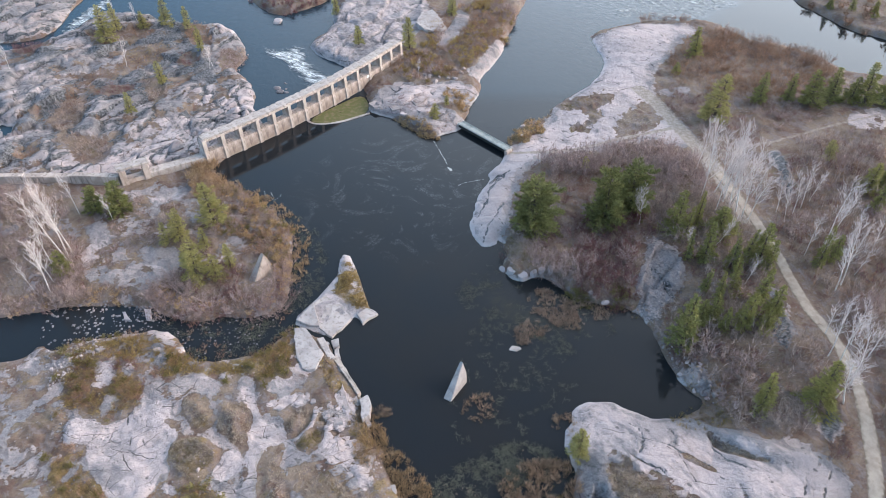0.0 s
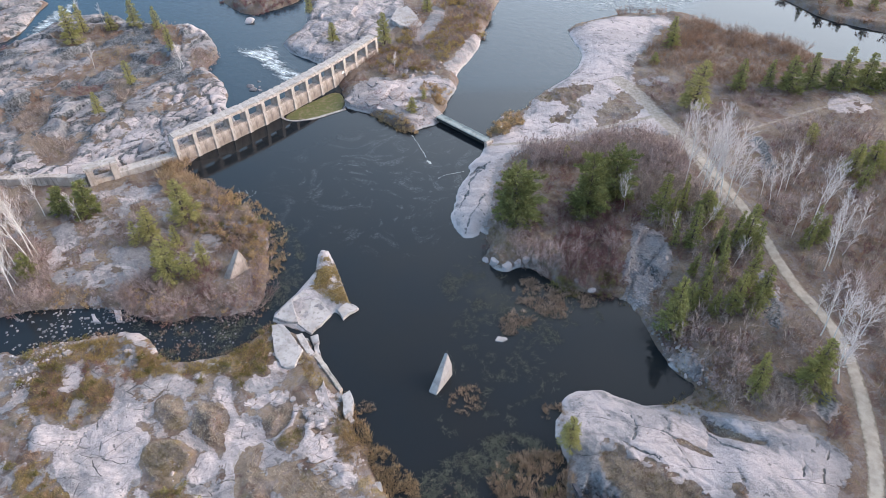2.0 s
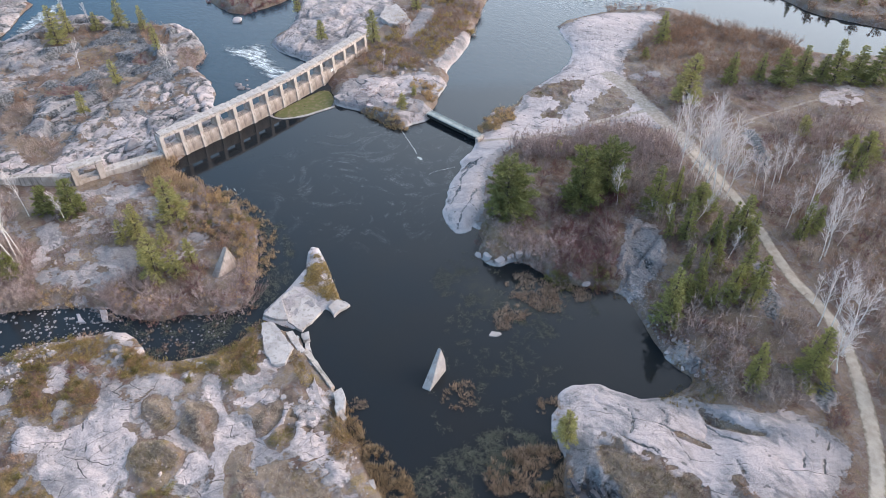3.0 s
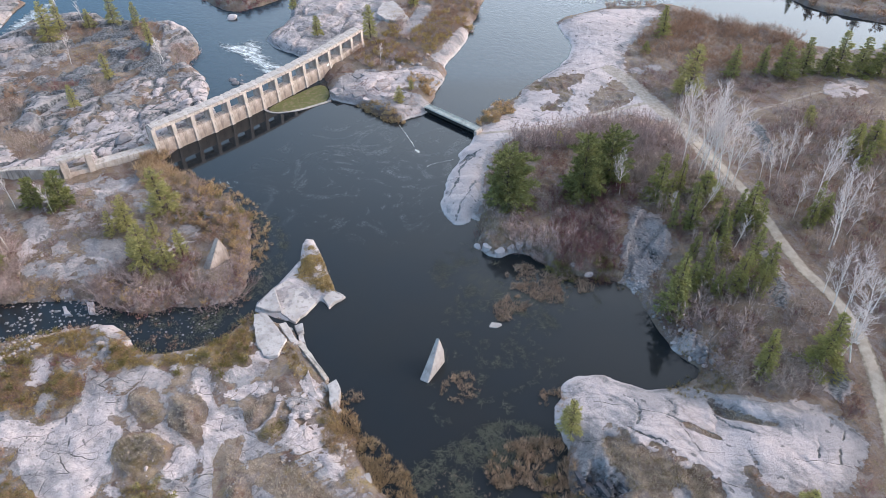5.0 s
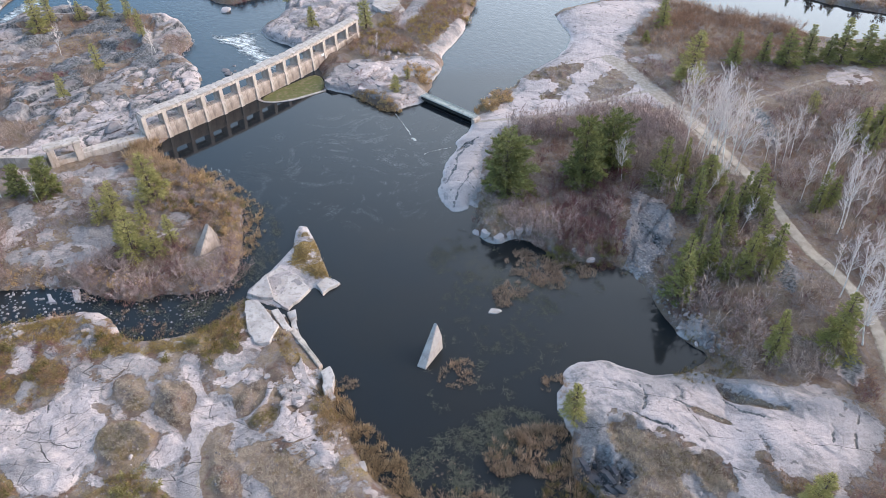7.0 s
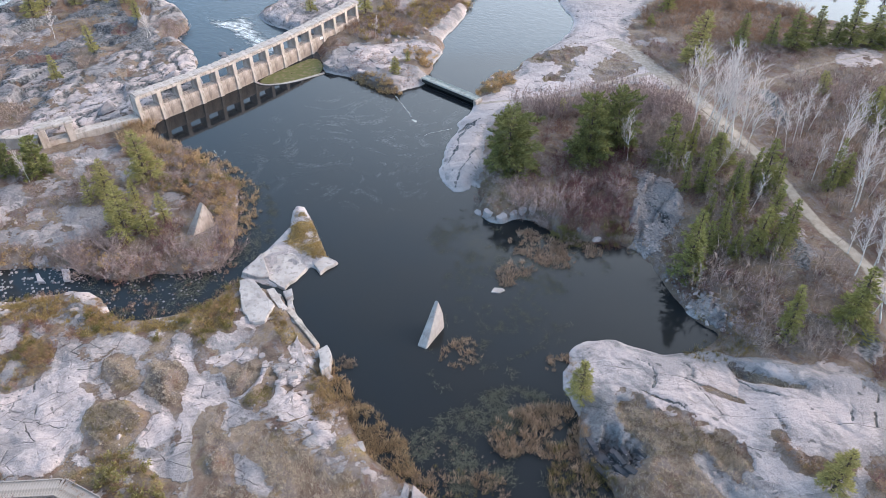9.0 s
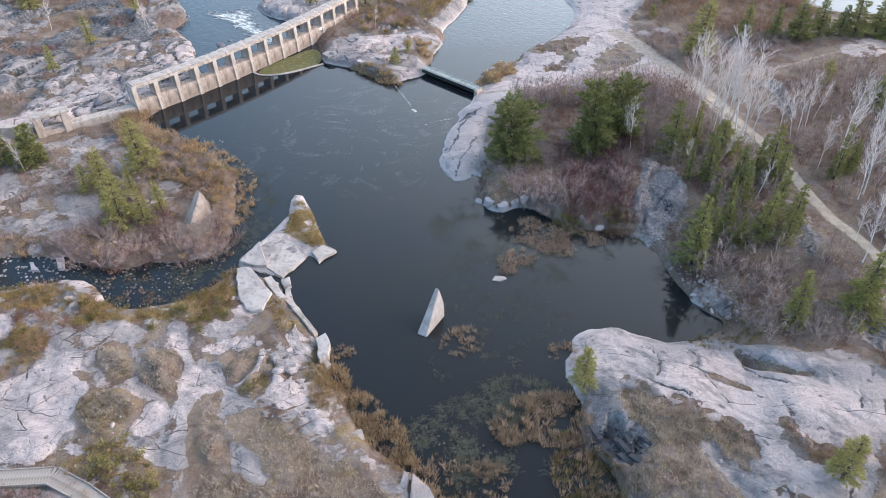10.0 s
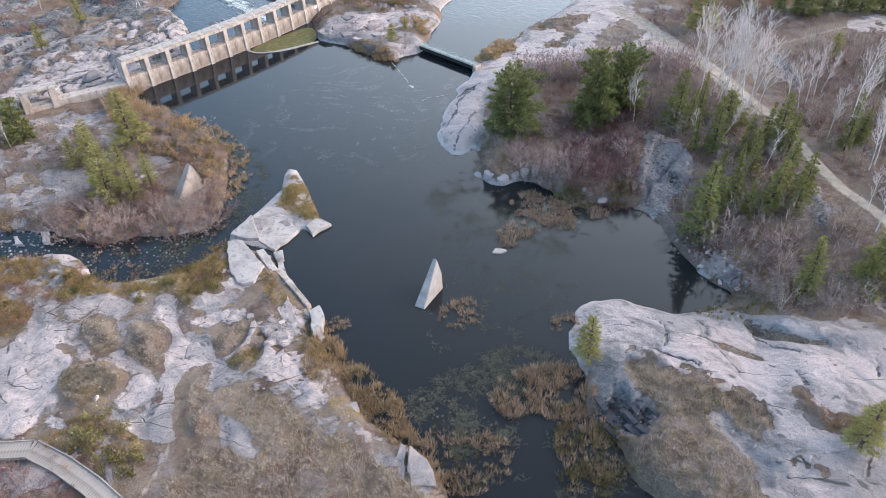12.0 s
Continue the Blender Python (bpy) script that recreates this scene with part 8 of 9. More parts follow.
for k_, outline_ in enumerate((MOSS_F, MOSS_G, MOSS_H, MOSS_I, MOSS_D)):
    thicket(outline_, 0.9, 0.6, 1.3, GRASS_OCHRE, "ochre low heath between the rocks", 450 + k_, LOW, least=0.0)
    thicket(outline_, 1.0, 0.6, 1.3, TWIG_RED, "brown low heath between the rocks", 460 + k_, BARE, least=0.0)
    thicket(outline_, 1.2, 0.6, 1.2, GRASS_OLIVE, "olive low heath between the rocks", 365 + k_, RUSTLE, least=0.1)
thicket([(-33.4, 47.4), (-30.6, 48.0), (-27.6, 46.2), (-27.4, 43.8), (-30.8, 43.6)], 1.0, 0.9, 1.8, WILLOW, "yellow-green willow bushes beside the boardwalk", 483, LEAFY, least=-0.5)
thicket(BROWN_WEST, 0.9, 0.7, 1.5, TWIG_RED, "brown bushes on the rocky shore", 385, BARE, least=-0.5)
thicket(BROWN_WEST, 1.2, 0.7, 1.4, TWIG_MAROON, "dark bushes on the rocky shore", 386, BARE, least=-0.1)
thicket(MOSS_I, 1.1, 0.7, 1.4, TWIG_RED, "brown bushes in a moss hollow", 484, BARE, least=0.1)
q_ = scatter(WALK_BRUSH, 0.9, 497)
clump("shrub_thicket", "maroon leafless brush beside the boardwalk", "shrubs", thinned(q_, 3.0, 497, -0.4), BARE, 0.8, 1.5, TWIG_MAROON, 497)
clump("shrub_thicket", "grey leafless brush beside the boardwalk", "shrubs", thinned(q_, 3.0, 498, 0.0), BARE, 0.8, 1.5, TWIG_GREY, 498)
thicket(NORTH_BRUSH, 1.8, 1.0, 2.0, TWIG_PURPLE, "purple-grey bushes between track and lake", 394, DOMES, least=0.2)
thicket(NORTH_BRUSH, 1.6, 0.8, 1.6, TWIG_MAROON, "dark bushes between track and lake", 393, least=0.1)
thicket(NORTH_BRUSH, 1.1, 0.8, 1.6, TWIG_GREY, "low grey-brown brush between track and lake", 410, LOW)
thicket(NW_INNER, 1.3, 0.7, 1.4, TWIG_MAROON, "dark low shrubs on the peninsula", 495, LOW, least=0.1)
thicket(NW_INNER, 1.3, 0.5, 1.1, GRASS_OCHRE, "ochre low shrubs on the peninsula", 496, LOW, least=0.15)
thicket(NW_INNER, 1.5, 1.0, 2.0, TWIG_PURPLE, "brown low shrubs on the peninsula", 411, DOMES, least=0.0)
thicket(NW_OCHRE, 1.15, 0.8, 1.6, LEAF_OCHRE, "ochre leafy shrubs along the pond", 412, RUSTLE, least=-0.2)
thicket(NW_OCHRE, 1.4, 1.0, 2.0, TWIG_GREY, "grey-brown shrubs along the pond", 387, DOMES, least=0.0)
thicket(DAM_GRASS, 0.5, 1.2, 2.2, REED_GOLD, "tall golden grass beside the dam", 397, TUFTS, least=-0.8)
thicket(NW_OCHRE, 1.0, 0.9, 1.9, TWIG_RED, "rusty shrubs along the pond", 427, BARE, least=0.3)
thicket(NW_OCHRE, 1.1, 0.7, 1.4, GRASS_OLIVE, "olive shrubs along the pond", 428, LEAFY, least=0.1)
thicket(SHRUB_NW, 1.3, 1.0, 1.8, TWIG_GREY, "grey shrubs along the stream", 429, least=-0.1)
thicket(SHRUB_EAST, 1.5, 1.0, 1.8, TWIG_GREY, "grey shrubs on the point", 430, least=0.1)
thicket(SHRUB_EAST, 1.6, 0.6, 1.2, GRASS_OCHRE, "ochre low shrubs on the point", 444, LOW, least=0.1)
thicket(NORTH_BRUSH, 1.2, 0.7, 1.4, TWIG_RED, "rusty brush between track and lake", 445, LOW, least=0.0)
thicket(NORTH_BRUSH, 1.4, 0.6, 1.2, GRASS_TAN, "tan heath between track and lake", 446, LOW, least=0.0)
thicket(SHRUB_EAST, 1.3, 0.8, 1.5, TWIG_RED, "rusty low shrubs on the point", 431, LOW, least=0.2)
thicket(FOREST_EAST, 1.3, 0.8, 1.6, TWIG_RED, "rusty undergrowth between the spruces", 432, LOW, least=0.1)
thicket(GRASS_S, 0.8, 0.5, 0.95, MOUND_TAN, "low tan heath in the shore hollow", 433, LOW)
thicket(GRASS_S, 0.9, 0.4, 0.8, TWIG_RED, "low russet heath in the shore hollow", 434, LOW, least=0.25)
thicket(EAST_SOUTH_GRASS, 0.8, 0.5, 0.95, MOUND_TAN, "low tan heath beside the slab", 435, LOW, least=-0.3)
thicket(EAST_SOUTH_GRASS, 0.9, 0.5, 0.9, TWIG_GREY, "low grey heath beside the slab", 436, LOW, least=0.0)
thicket(SLAB_EAST, 1.0, 0.7, 1.5, TWIG_RED, "rusty brush between slab and road", 377, BARE, least=-0.5)
thicket(SLAB_EAST, 1.0, 0.8, 1.6, TWIG_MAROON, "dark brush between slab and road", 378, BARE, least=-0.7)
thicket(SLAB_EAST, 1.3, 0.5, 1.0, GRASS_OCHRE, "ochre heath between slab and road", 379, LOW, least=0.2)
thicket(MOSS_L, 0.8, 0.5, 1.1, TWIG_RED, "rusty brush around the pine on the slab", 388, BARE)
thicket(MOSS_L, 1.0, 0.5, 1.0, GRASS_OLIVE, "olive brush around the pine on the slab", 389, LOW, least=0.0)
thicket(MOSS_F, 1.2, 0.8, 1.5, TWIG_MAROON, "dark brown bushes in a moss hollow", 447, BARE, least=0.1)
thicket(SHRUB_NW, 1.2, 0.8, 1.6, TWIG_RED, "rusty shrubs along the stream", 448, least=0.0)
thicket(NW_INNER, 1.2, 0.8, 1.6, TWIG_PURPLE, "purple-grey shrubs on the peninsula", 449, least=0.0)
q_ = scatter(SHORE_NORTHWEST, 0.95, 485, shore=-0.9)
q_ = q_[(sample(inland, q_[:, 0], q_[:, 1]) < 3.2) & (q_[:, 1] < 116) & (q_[:, 0] > -100)]
clump("shrub_thicket", "grey-purple shrubs around the peninsula", "shrubs", thinned(q_, 4.0, 485, -0.1), BARE, 1.1, 2.2, TWIG_PURPLE, 485)
clump("shrub_thicket", "tan shrubs around the peninsula", "shrubs", thinned(q_, 3.0, 486, 0.45), LOW, 0.8, 1.7, MOUND_TAN, 486)
clump("shrub_thicket", "ochre shrubs around the peninsula", "shrubs", thinned(q_, 3.0, 487, 0.25), LEAFY, 0.6, 1.3, LEAF_OCHRE, 487)
thicket(ISLET, 1.6, 1.2, 2.0, TWIG_MAROON, "dark red shrubs on the islet", 413, LEAFY)
thicket(SHORE_FAREAST, 4.6, 1.8, 3.4, TWIG_RED, "brown shrubs on the far bank", 414, LEAFY)
thicket(NW_RUST, 1.0, 0.4, 0.9, LEAF_OCHRE, "rusty low heath among the rocks", 442, LOW)
thicket(STREAM_ROCKS, 1.1, 0.6, 1.3, TWIG_RED, "brown brush between the stream boulders", 443, LOW, least=0.0)
thicket(NW_SOIL, 1.0, 0.7, 1.6, TWIG_RED, "brown low shrubs in the rock hollow", 415, LOW)
thicket(NW_SOIL2, 1.6, 0.9, 1.8, TWIG_RED, "brown shrubs under the pines", 416, BARE, least=-0.2)
thicket(OCHRE_A, 1.0, 0.8, 1.5, LEAF_OCHRE, "ochre shrubs beside the footbridge", 417, LEAFY)
thicket(COVE_BRUSH, 2.1, 1.4, 2.6, TWIG_PURPLE, "grey leafless brush above the cove", 418, DOMES, least=0.25)


thicket(SAPLING_EAST, 1.2, 3.2, 5.0, TWIG_PURPLE, "thin grey leafless saplings on the point", 420, SAPLINGS)
thicket(FOREST_EAST, 2.2, 3.0, 5.0, TWIG_GREY, "thin grey leafless saplings between the spruces", 421, SAPLINGS)
thicket(SHRUB_FAR, 2.1, 3.0, 5.5, TWIG_GREY, "thin grey leafless saplings beyond the road", 422, SAPLINGS)
thicket(SHRUB_W, 2.2, 3.0, 5.0, TWIG_GREY, "thin grey leafless saplings below the west wall", 423, SAPLINGS)
for k_, (outline_, material_, label_) in enumerate(((HOLLOW_B, TWIG_GREY, "grey-brown bushes in a rock hollow"), (HOLLOW_C, TWIG_MAROON, "dark bushes in a rock joint"), (HOLLOW_D, TWIG_GREY, "grey bushes in a rock joint"),
                                          (HOLLOW_E, TWIG_MAROON, "dark bushes on the outcrop"), (HOLLOW_F, TWIG_PURPLE, "purple bushes above the river"), (HOLLOW_G, TWIG_MAROON, "dark bushes in a gully"),
                                          (HOLLOW_I, TWIG_RED, "rusty bushes under the pines"), (HOLLOW_J, TWIG_RED, "brown bushes among the rocks"), (HOLLOW_K, TWIG_GREY, "grey-brown bushes among the rocks"))):
    thicket(outline_, 1.1, 0.9, 2.0, material_, label_, 425 + 100 * k_, BARE, least=-0.6)
q_ = scatter(SHORE_NORTHWEST, 1.3, 424)
q_ = q_[(sample(beyond_dam, q_[:, 0], q_[:, 1]) > 0.5) & (sample(joint, q_[:, 0], q_[:, 1]) > 0.45)]
clump("shrub_thicket", "dark low shrubs in the rock joints beyond the dam", "shrubs", thinned(q_, 8.0, 424, 0.1), LOW, 0.6, 1.3, TWIG_MAROON, 424)
clump("shrub_thicket", "olive low shrubs in the rock joints beyond the dam", "shrubs", thinned(q_, 8.0, 441, 0.4), LOW, 0.6, 1.2, GRASS_OLIVE, 441)
clump("shrub_thicket", "brown low shrubs along the stream bank", "shrubs", bare_of_rock(scatter(STREAM_BANK, 0.8, 426)), LOW, 0.6, 1.2, LEAF_OCHRE, 426)


clump("shrub_thicket", "rusty brush along the cove shore", "shrubs", thinned(scatter(SHORE_RUBBLE, 0.8, 391), 2.0, 391, 0.0), BARE, 0.5, 1.2, TWIG_RED, 391)
clump("grass", "tan sedge along the cove shore", "grass", thinned(scatter(SHORE_RUBBLE, 0.5, 392), 2.0, 392, 0.1), TUFTS, 0.4, 0.9, GRASS_OCHRE, 392, 0.8)
q_ = scatter(ROCK_SHORE, 0.8, 488)
clump("shrub_thicket", "brown brush in the shore rubble", "shrubs", thinned(q_, 2.5, 488, 0.0), LOW, 0.5, 1.2, TWIG_RED, 488)
clump("shrub_thicket", "olive brush in the shore rubble", "shrubs", thinned(q_, 2.5, 489, 0.2), LOW, 0.5, 1.1, GRASS_OLIVE, 489)


def grass(outline, spacing, low, high, material, label, seed, keep=1.0):
    clump("grass", label, "grass", bare_of_rock(scatter(outline, spacing, seed, keep), 0.5), TUFTS, low, high, material, seed, 0.7)


grass(MOSS_L, 0.36, 0.4, 0.8, TWIG_RED, "brown sedge in a hollow of the slab", 538)
grass(GRASS_LOW, 0.4, 0.45, 0.9, MOUND_TAN, "tan grass below the granite slab", 539)
grass(GRASS_S, 0.40, 0.55, 1.05, MOUND_TAN, "dry tan grass on the shore hollow", 501)
grass(EAST_SOUTH_GRASS, 0.42, 0.55, 1.0, MOUND_TAN, "dry tan grass beside the granite slab", 502)
grass(GRASS_SLAB, 0.36, 0.5, 0.95, MOUND_TAN, "dry tan grass in the bend of the granite slab", 503)
grass(GRASS_SLAB, 0.6, 0.5, 1.0, GRASS_OLIVE, "olive grass in the bend of the granite slab", 504)
for k, outline in enumerate((MOSS_A, MOSS_B, MOSS_C, MOSS_E, MOSS_K, MOSS_M, STRIP_A, STRIP_B)):
    grass(outline, 0.26, 0.4, 0.75, GRASS_OLIVE if outline in (MOSS_A, MOSS_M) and k else MOUND_TAN, "tan sedge in a rock hollow", 510 + k)
grass(MOSS_A, 0.4, 0.4, 0.75, GRASS_OLIVE, "olive sedge on a mound", 509)
for k, outline in enumerate((MOSS_D, MOSS_F, MOSS_G, MOSS_H, MOSS_I, MOSS_J, SPIT_GRASS)):
    clump("grass", "ochre sedge and moss in a rock hollow", "grass", thinned(bare_of_rock(scatter(outline, 0.28, 520 + k), 0.5), 1.8, 520 + k, -0.2), TUFTS, 0.3, 0.8, GRASS_OCHRE, 520 + k, 0.7)
for k, outline in enumerate((MOSS_F, MOSS_G, MOSS_H, STREAM_BANK, MOSS_J)):
    clump("grass", "tall ochre tufts along the stream bank", "grass", thinned(bare_of_rock(scatter(outline, 0.45, 550 + k), 0.5), 2.0, 550 + k, -0.25), TUFTS, 0.5, 1.15, GRASS_OCHRE, 550 + k, 0.8)
    clump("grass", "brown tufts along the stream bank", "grass", thinned(bare_of_rock(scatter(outline, 0.7, 560 + k), 0.5), 2.0, 560 + k, 0.1), TUFTS, 0.4, 0.9, TWIG_RED, 560 + k, 0.8)
grass(SHORE_SOUTHWEST, 0.8, 0.2, 0.5, GRASS_TAN, "tan tufts in the joints of the granite", 530, 0.45)
grass(MEADOW_A, 0.6, 0.3, 0.7, GRASS_TAN, "dry grass patch on the pale rock", 531)
grass(MEADOW_C, 0.7, 0.4, 0.8, GRASS_OLIVE, "olive patch on the pale rock", 529)
grass(MEADOW_B, 0.7, 0.3, 0.6, MOUND_TAN, "dry grass beside the track", 532)
grass(NW_INNER, 1.0, 0.3, 0.7, GRASS_OCHRE, "ochre grass on the peninsula", 533)
grass(ROADSIDE, 0.7, 0.3, 0.6, TWIG_RED, "dry grass on the road verge", 534)


grass(NW_RUST, 0.6, 0.3, 0.6, GRASS_OCHRE, "rusty grass among the rocks", 535)


clump("grass", "ochre grass on the spit", "grass", thinned(scatter(SPIT_GRASS, 0.22, 536), 1.6, 536, -0.1), TUFTS, 0.3, 0.7, GRASS_OCHRE, 536, 0.8)
clump("grass", "tan grass on the spit", "grass", thinned(scatter(SPIT_GRASS, 0.4, 537), 1.6, 537, 0.0), TUFTS, 0.3, 0.8, GRASS_TAN, 537, 0.8)
q_ = scatter(SHORE_EAST, 0.75, 540)
q_ = q_[(sample(inland, q_[:, 0], q_[:, 1]) < 4.5) & (q_[:, 0] < 60) & (q_[:, 1] < 150)]
clump("grass", "tan and olive sedge along the east shore", "grass", thinned(bare_of_rock(q_), 3.0, 540, -0.4), TUFTS, 0.4, 0.9, GRASS_TAN, 540, 0.8)
clump("grass", "olive sedge along the east shore", "grass", thinned(bare_of_rock(q_), 3.0, 541, 0.1), TUFTS, 0.4, 0.9, GRASS_OLIVE, 541, 0.8)


def reeds(outline, spacing, low, high, material, label, seed, keep=1.0):
    q = scatter(outline, spacing, seed, keep, False, grow=0.0 if len(outline) == 12 else 0.9)
    clump("reeds", label, "reeds", q if len(outline) == 12 else thinned(q, 2.2, seed, -0.5 if outline in (REED_A, REED_E) else 0.0), REEDS, low, high, material, seed, 0.75, 0.0)


reeds(REED_E, 0.26, 0.8, 1.5, REED_GOLD, "tan dead reeds in a strip off the shore", 599)
reeds(REED_F, 0.36, 0.6, 1.1, REED, "tan tuft of dead reeds beside the pier stump", 598)
reeds(REED_G, 0.34, 0.6, 1.1, REED, "tan tuft of dead reeds at the slab", 597)
reeds(REED_A, 0.26, 0.7, 1.4, REED_GOLD, "orange-brown dead reeds along the shore", 601)
reeds(REED_B, 0.27, 0.8, 1.5, REED, "orange-brown dead reeds across the pond end", 602)
reeds(REED_C, 0.32, 0.8, 1.4, REED, "brown dead reeds in shallow water", 603, 0.85)
reeds(REED_D, 0.3, 0.8, 1.4, GRASS_OLIVE, "olive and ochre sedge at the pond end", 604)
reeds(REED_B, 0.8, 0.4, 0.9, GRASS_OLIVE, "olive sedge among the dead reeds", 609)
reeds(REED_C, 0.5, 0.4, 0.9, GRASS_OLIVE, "olive sedge among the brown reeds", 610)
reeds(REED_A, 0.5, 0.4, 0.8, GRASS_OLIVE, "olive sedge along the shore", 611)
reeds(REED_D, 0.4, 0.7, 1.3, REED, "tan reeds at the pond end", 612)
reeds(REED_COVE, 0.32, 0.8, 1.4, REED_RUST, "rusty reeds in the cove", 605)
reeds(COVE_EDGE, 0.38, 0.7, 1.3, REED_RUST, "rusty reeds at the cove edge", 615)
reeds(REED_NW, 0.42, 0.8, 1.5, REED_GOLD, "ochre reeds fringing the peninsula", 606)
reeds(SHORE_REED_SW, 0.32, 0.5, 1.0, REED_GOLD, "ochre sedge hanging over the shore", 607)
reeds(STREAM, 0.55, 0.4, 0.9, REED_RUST, "brown weed tufts in the stream", 616, 0.3)
clump("reeds", "brown brush standing in the shallow stream", "reeds", thinned(scatter(STREAM, 0.9, 617, 1.0, False), 2.4, 617, 0.45), BARE, 0.5, 1.2, TWIG_RED, 617, 0.8, 0.0)
reeds(COVE_END, 0.6, 0.6, 1.2, GRASS_OCHRE, "ochre sedge at the end of the cove", 613)
reeds(COVE_END, 0.7, 0.5, 1.0, GRASS_OLIVE, "olive sedge at the end of the cove", 614)
reeds(COVE_EDGE, 0.7, 0.5, 1.0, GRASS_OLIVE, "olive sedge at the cove edge", 608, 0.8)
for k, (x, y) in enumerate(((-9.3, 62.0), (-8.6, 61.5))):
    a = np.linspace(0, 6.28, 12, endpoint=False)
    reeds([(x + 1.0 * math.cos(t), y + 0.8 * math.sin(t)) for t in a], 0.4, 0.5, 0.9, REED, "small tuft of dead reeds standing in the water", 620 + k)


def water_weed(outline, spacing, label, seed, keep=1.0, low=0.35, high=1.0, least=0.42):
    """Limp strands that lie on the water."""
    r = np.random.default_rng(seed)
    q = scatter(outline, spacing, seed, keep, False, False, 2.0)
    q = q[sample(inland, q[:, 0], q[:, 1]) < 0]
    q = thinned(q, 2.2, seed, least)
    n = len(q)
    vs, fs = [], []
    for strand in range(11):
        t = r.uniform(0, 6.3, n)
        bend = r.normal(0, 1.3, n)
        size = r.uniform(0.5 * low, 0.85 * high, n)
        p = np.column_stack([q + r.normal(0, 0.24, (n, 2)), np.full(n, 0.012 + 0.003 * strand)])
        for s in range(3):
            d = np.column_stack([np.cos(t), np.sin(t), 0 * t])
            e = np.column_stack([-np.sin(t), np.cos(t), 0 * t]) * r.uniform(0.010, 0.030, n)[:, None]
            p2 = p + d * (size / 3)[:, None]
            base = 4 * n * (3 * strand + s)
            vs.append(np.stack([p - e, p + e, p2 + e, p2 - e], 1).reshape(-1, 3))
            fs.append(base + np.arange(4 * n).reshape(-1, 4))
            p, t = p2, t + bend * 0.5
    if n:
        thing("water_weed", label, "water weed", kind="stuff", mesh=quick_mesh("water_weed", np.concatenate(vs), np.concatenate(fs)[:, ::-1], WEED_GREEN))


water_weed(WEED, 0.36, "tangled olive weed floating at the pond end", 701, least=0.05)
reeds(WEED, 0.5, 0.25, 0.6, REED_RUST, "thin brown stalks among the floating weed", 618, 0.5)
water_weed(WEED_COVE, 0.55, "thin strands of weed floating in the cove", 702, 0.8)
water_weed(WEED_POND, 0.8, "drifting specks of weed on the pond", 708, 0.7, 0.3, 0.8)
water_weed(WEED_MID, 0.55, "strands of weed floating near the pier stump", 703, 0.8)
water_weed(STREAM, 0.4, "brown weed strands in the shallow stream", 706, 0.9)
water_weed(NW_WATER, 0.5, "weed strands along the reed fringe", 707, 0.9, least=0.1)
water_weed(REED_D, 0.6, "olive weed between the sedges", 704)
water_weed(REED_C, 0.6, "olive weed between the reeds", 705)


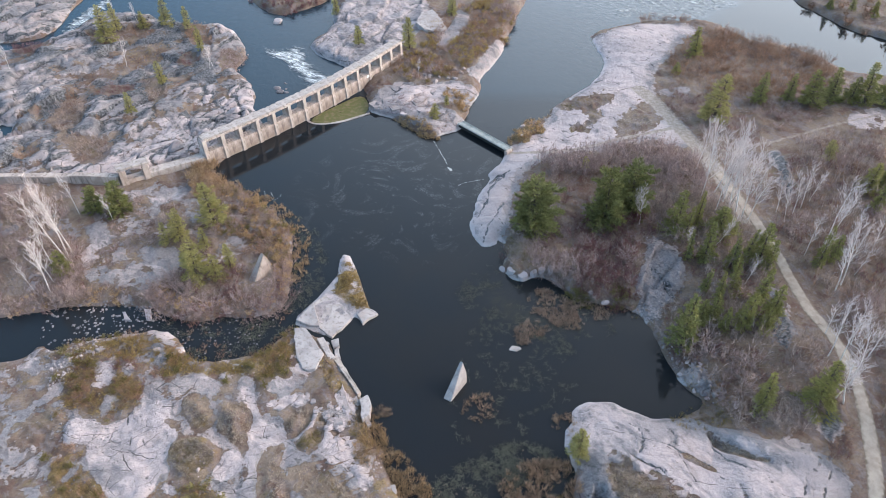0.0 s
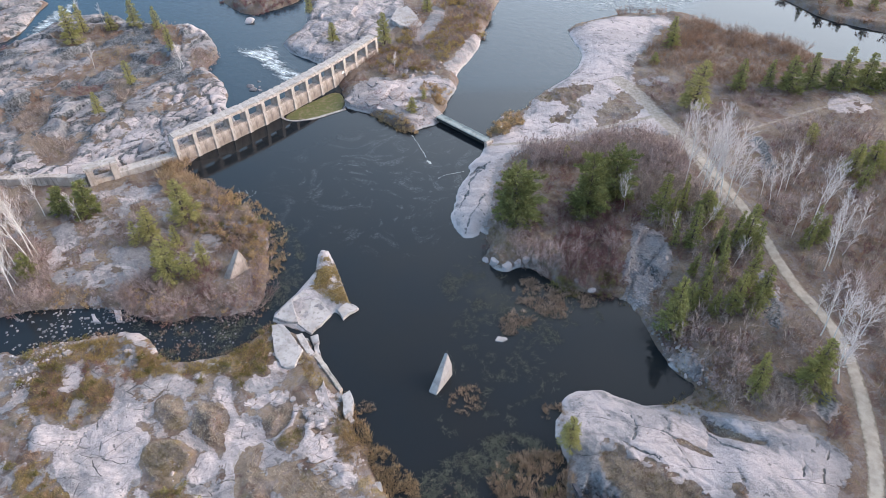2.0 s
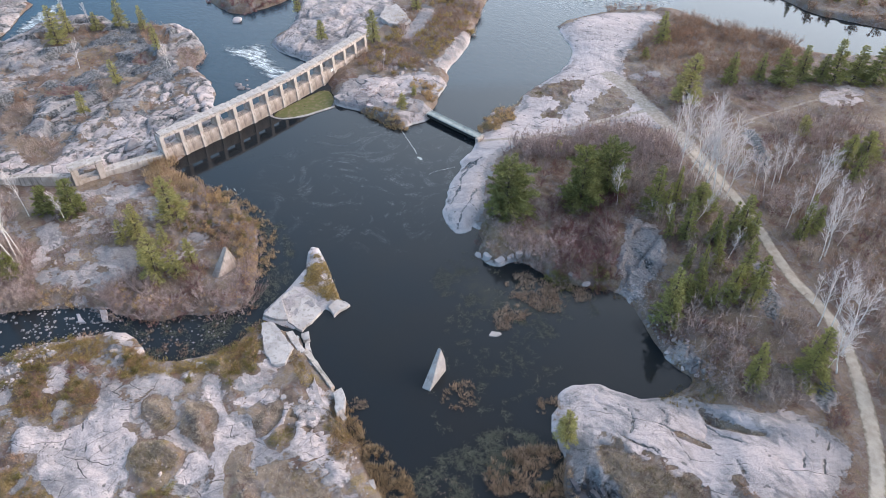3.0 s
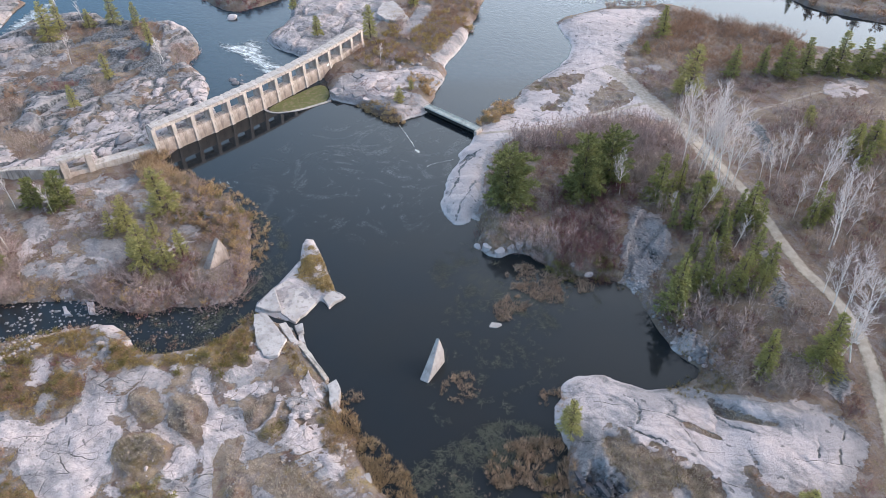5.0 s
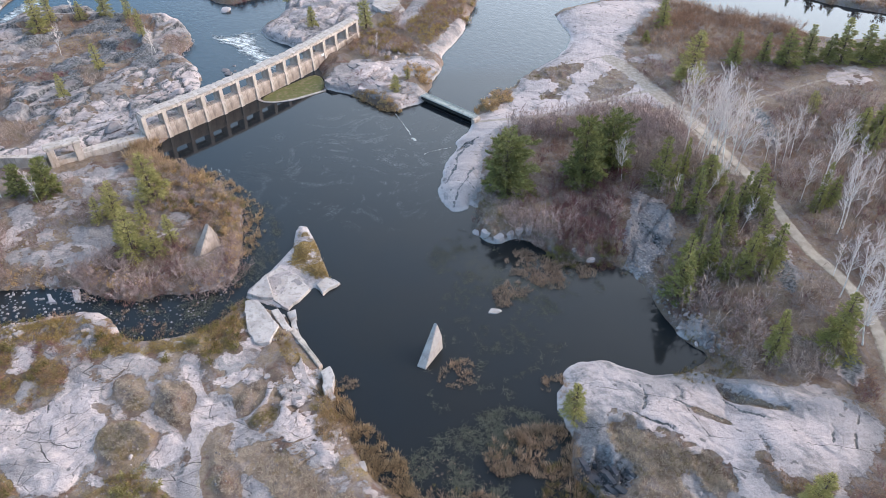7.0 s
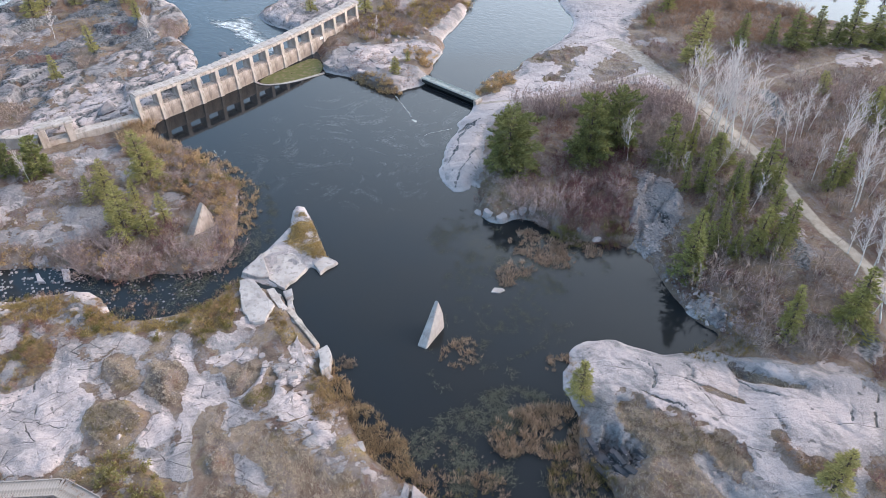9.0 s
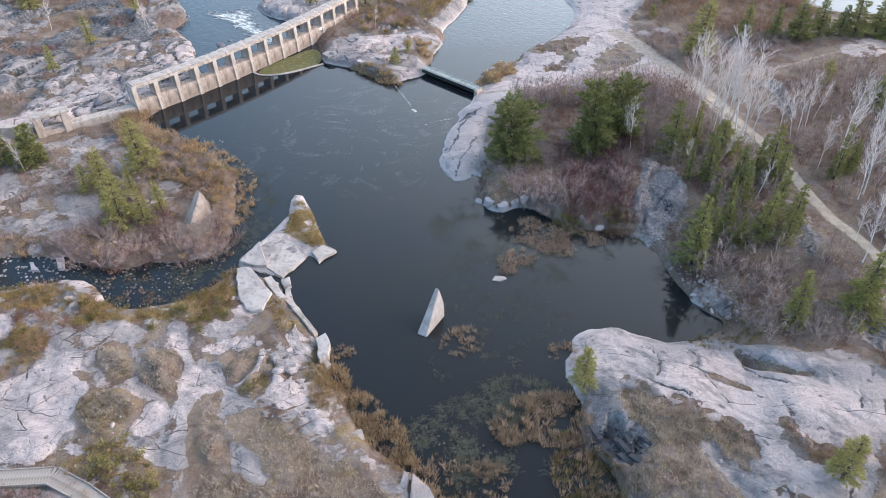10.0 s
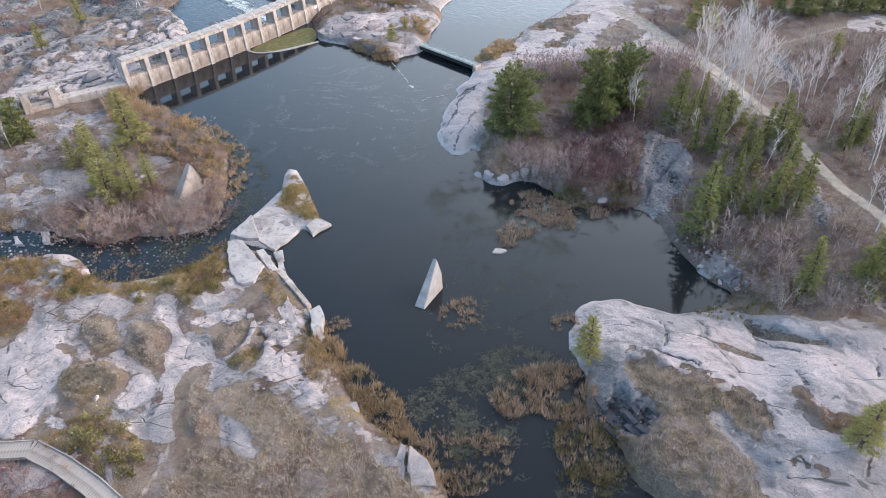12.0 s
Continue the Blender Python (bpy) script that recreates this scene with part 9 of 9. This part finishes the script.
# ---- algae mat, scum line ----
def algae_mat():
    p = rounded(ALGAE, 2)
    c = p.mean(0)
    rows = []
    for k in np.linspace(0.02, 1.0, 16):
        q = c + (p - c) * k
        rows.append(np.column_stack([q, 0.05 + 0.05 * smooth_noise(q[:, 0], q[:, 1], 1.0, 5) + (0.06 if k > 0.95 else 0.02)]))
    rows.append(np.column_stack([p, np.full(len(p), -0.3)]))
    v = np.concatenate(rows)
    n = len(p)
    i, j = np.meshgrid(np.arange(16), np.arange(n), indexing="ij")
    a, b = (i * n + j).ravel(), (i * n + (j + 1) % n).ravel()
    thing("algae_mat", "green algae mat on shallow water by the dam", "algae", kind="stuff", mesh=quick_mesh("algae_mat", v, np.stack([a, b, b + n, a + n], 1), ALGAE_MAT, True))
    edge = curve_line([(-31.6, 141.6), (-30.4, 140.2), (-28.0, 139.7), (-24.1, 140.6), (-20.5, 142.6), (-16.9, 144.7)], 0.5)
    d = unit(np.gradient(edge, axis=0))
    s = np.column_stack([d[:, 1], -d[:, 0]]) * (0.28 + 0.1 * smooth_noise(edge[:, 0], edge[:, 1], 2.0, 3))[:, None]
    z = np.full((len(edge), 1), 0.14)
    me = quick_mesh("concrete_edge", np.stack([np.hstack([edge + s, z - 0.5]), np.hstack([edge + s, z]), np.hstack([edge - s, z]), np.hstack([edge - s, z - 0.5])], 1).reshape(-1, 3), grid_faces(len(edge), 4), CONCRETE_PALE)
    thing("concrete_edge", "pale low concrete edge around the algae mat", "kerb", mesh=me)


algae_mat()


def scum_line(points, half, label, seed):
    r = np.random.default_rng(seed)
    line = curve_line(points, 0.25)
    line = line + 0.25 * np.column_stack([smooth_noise(line[:, 0], line[:, 1], 1.5, seed), smooth_noise(line[:, 1], line[:, 0], 1.5, seed + 1)])
    line = line[r.random(len(line)) < 0.75]
    a = r.uniform(0, 6.3, (len(line), 1)) + np.linspace(0, 6.283, 6, endpoint=False)[None]
    rad = half * r.uniform(0.4, 1.2, (len(line), 6))
    v = np.stack([line[:, :1] + rad * np.cos(a), line[:, 1:] + rad * np.sin(a), np.full(a.shape, 0.02) + 0.002 * r.random((len(line), 1))], -1)
    thing("scum", label, "scum", kind="stuff", mesh=quick_mesh("scum", v.reshape(-1, 3), np.arange(6 * len(line)).reshape(-1, 6), FOAM_MAT))


scum_line([(-2.0, 133.0), (-0.5, 128.5), (1.0, 124.5)], 0.16, "thin white line of scum on the water", 801)
scum_line([(3.0, 117.0), (5.5, 118.6), (8.5, 119.2)], 0.12, "short white line of scum beside the point", 802)
scum_line([(-36.6, 115.2), (-35.8, 113.4), (-34.6, 112.4), (-33.4, 112.6), (-33.0, 113.8), (-33.8, 114.2)], 0.11, "curl of white scum beside the reeds", 804)
scum_line([(-35.2, 114.6), (-34.6, 113.6), (-34.2, 113.0)], 0.10, "curl of white scum beside the peninsula", 805)
scum_line([(1.2, 122.9), (1.8, 122.3)], 0.35, "small white patch of scum", 803)
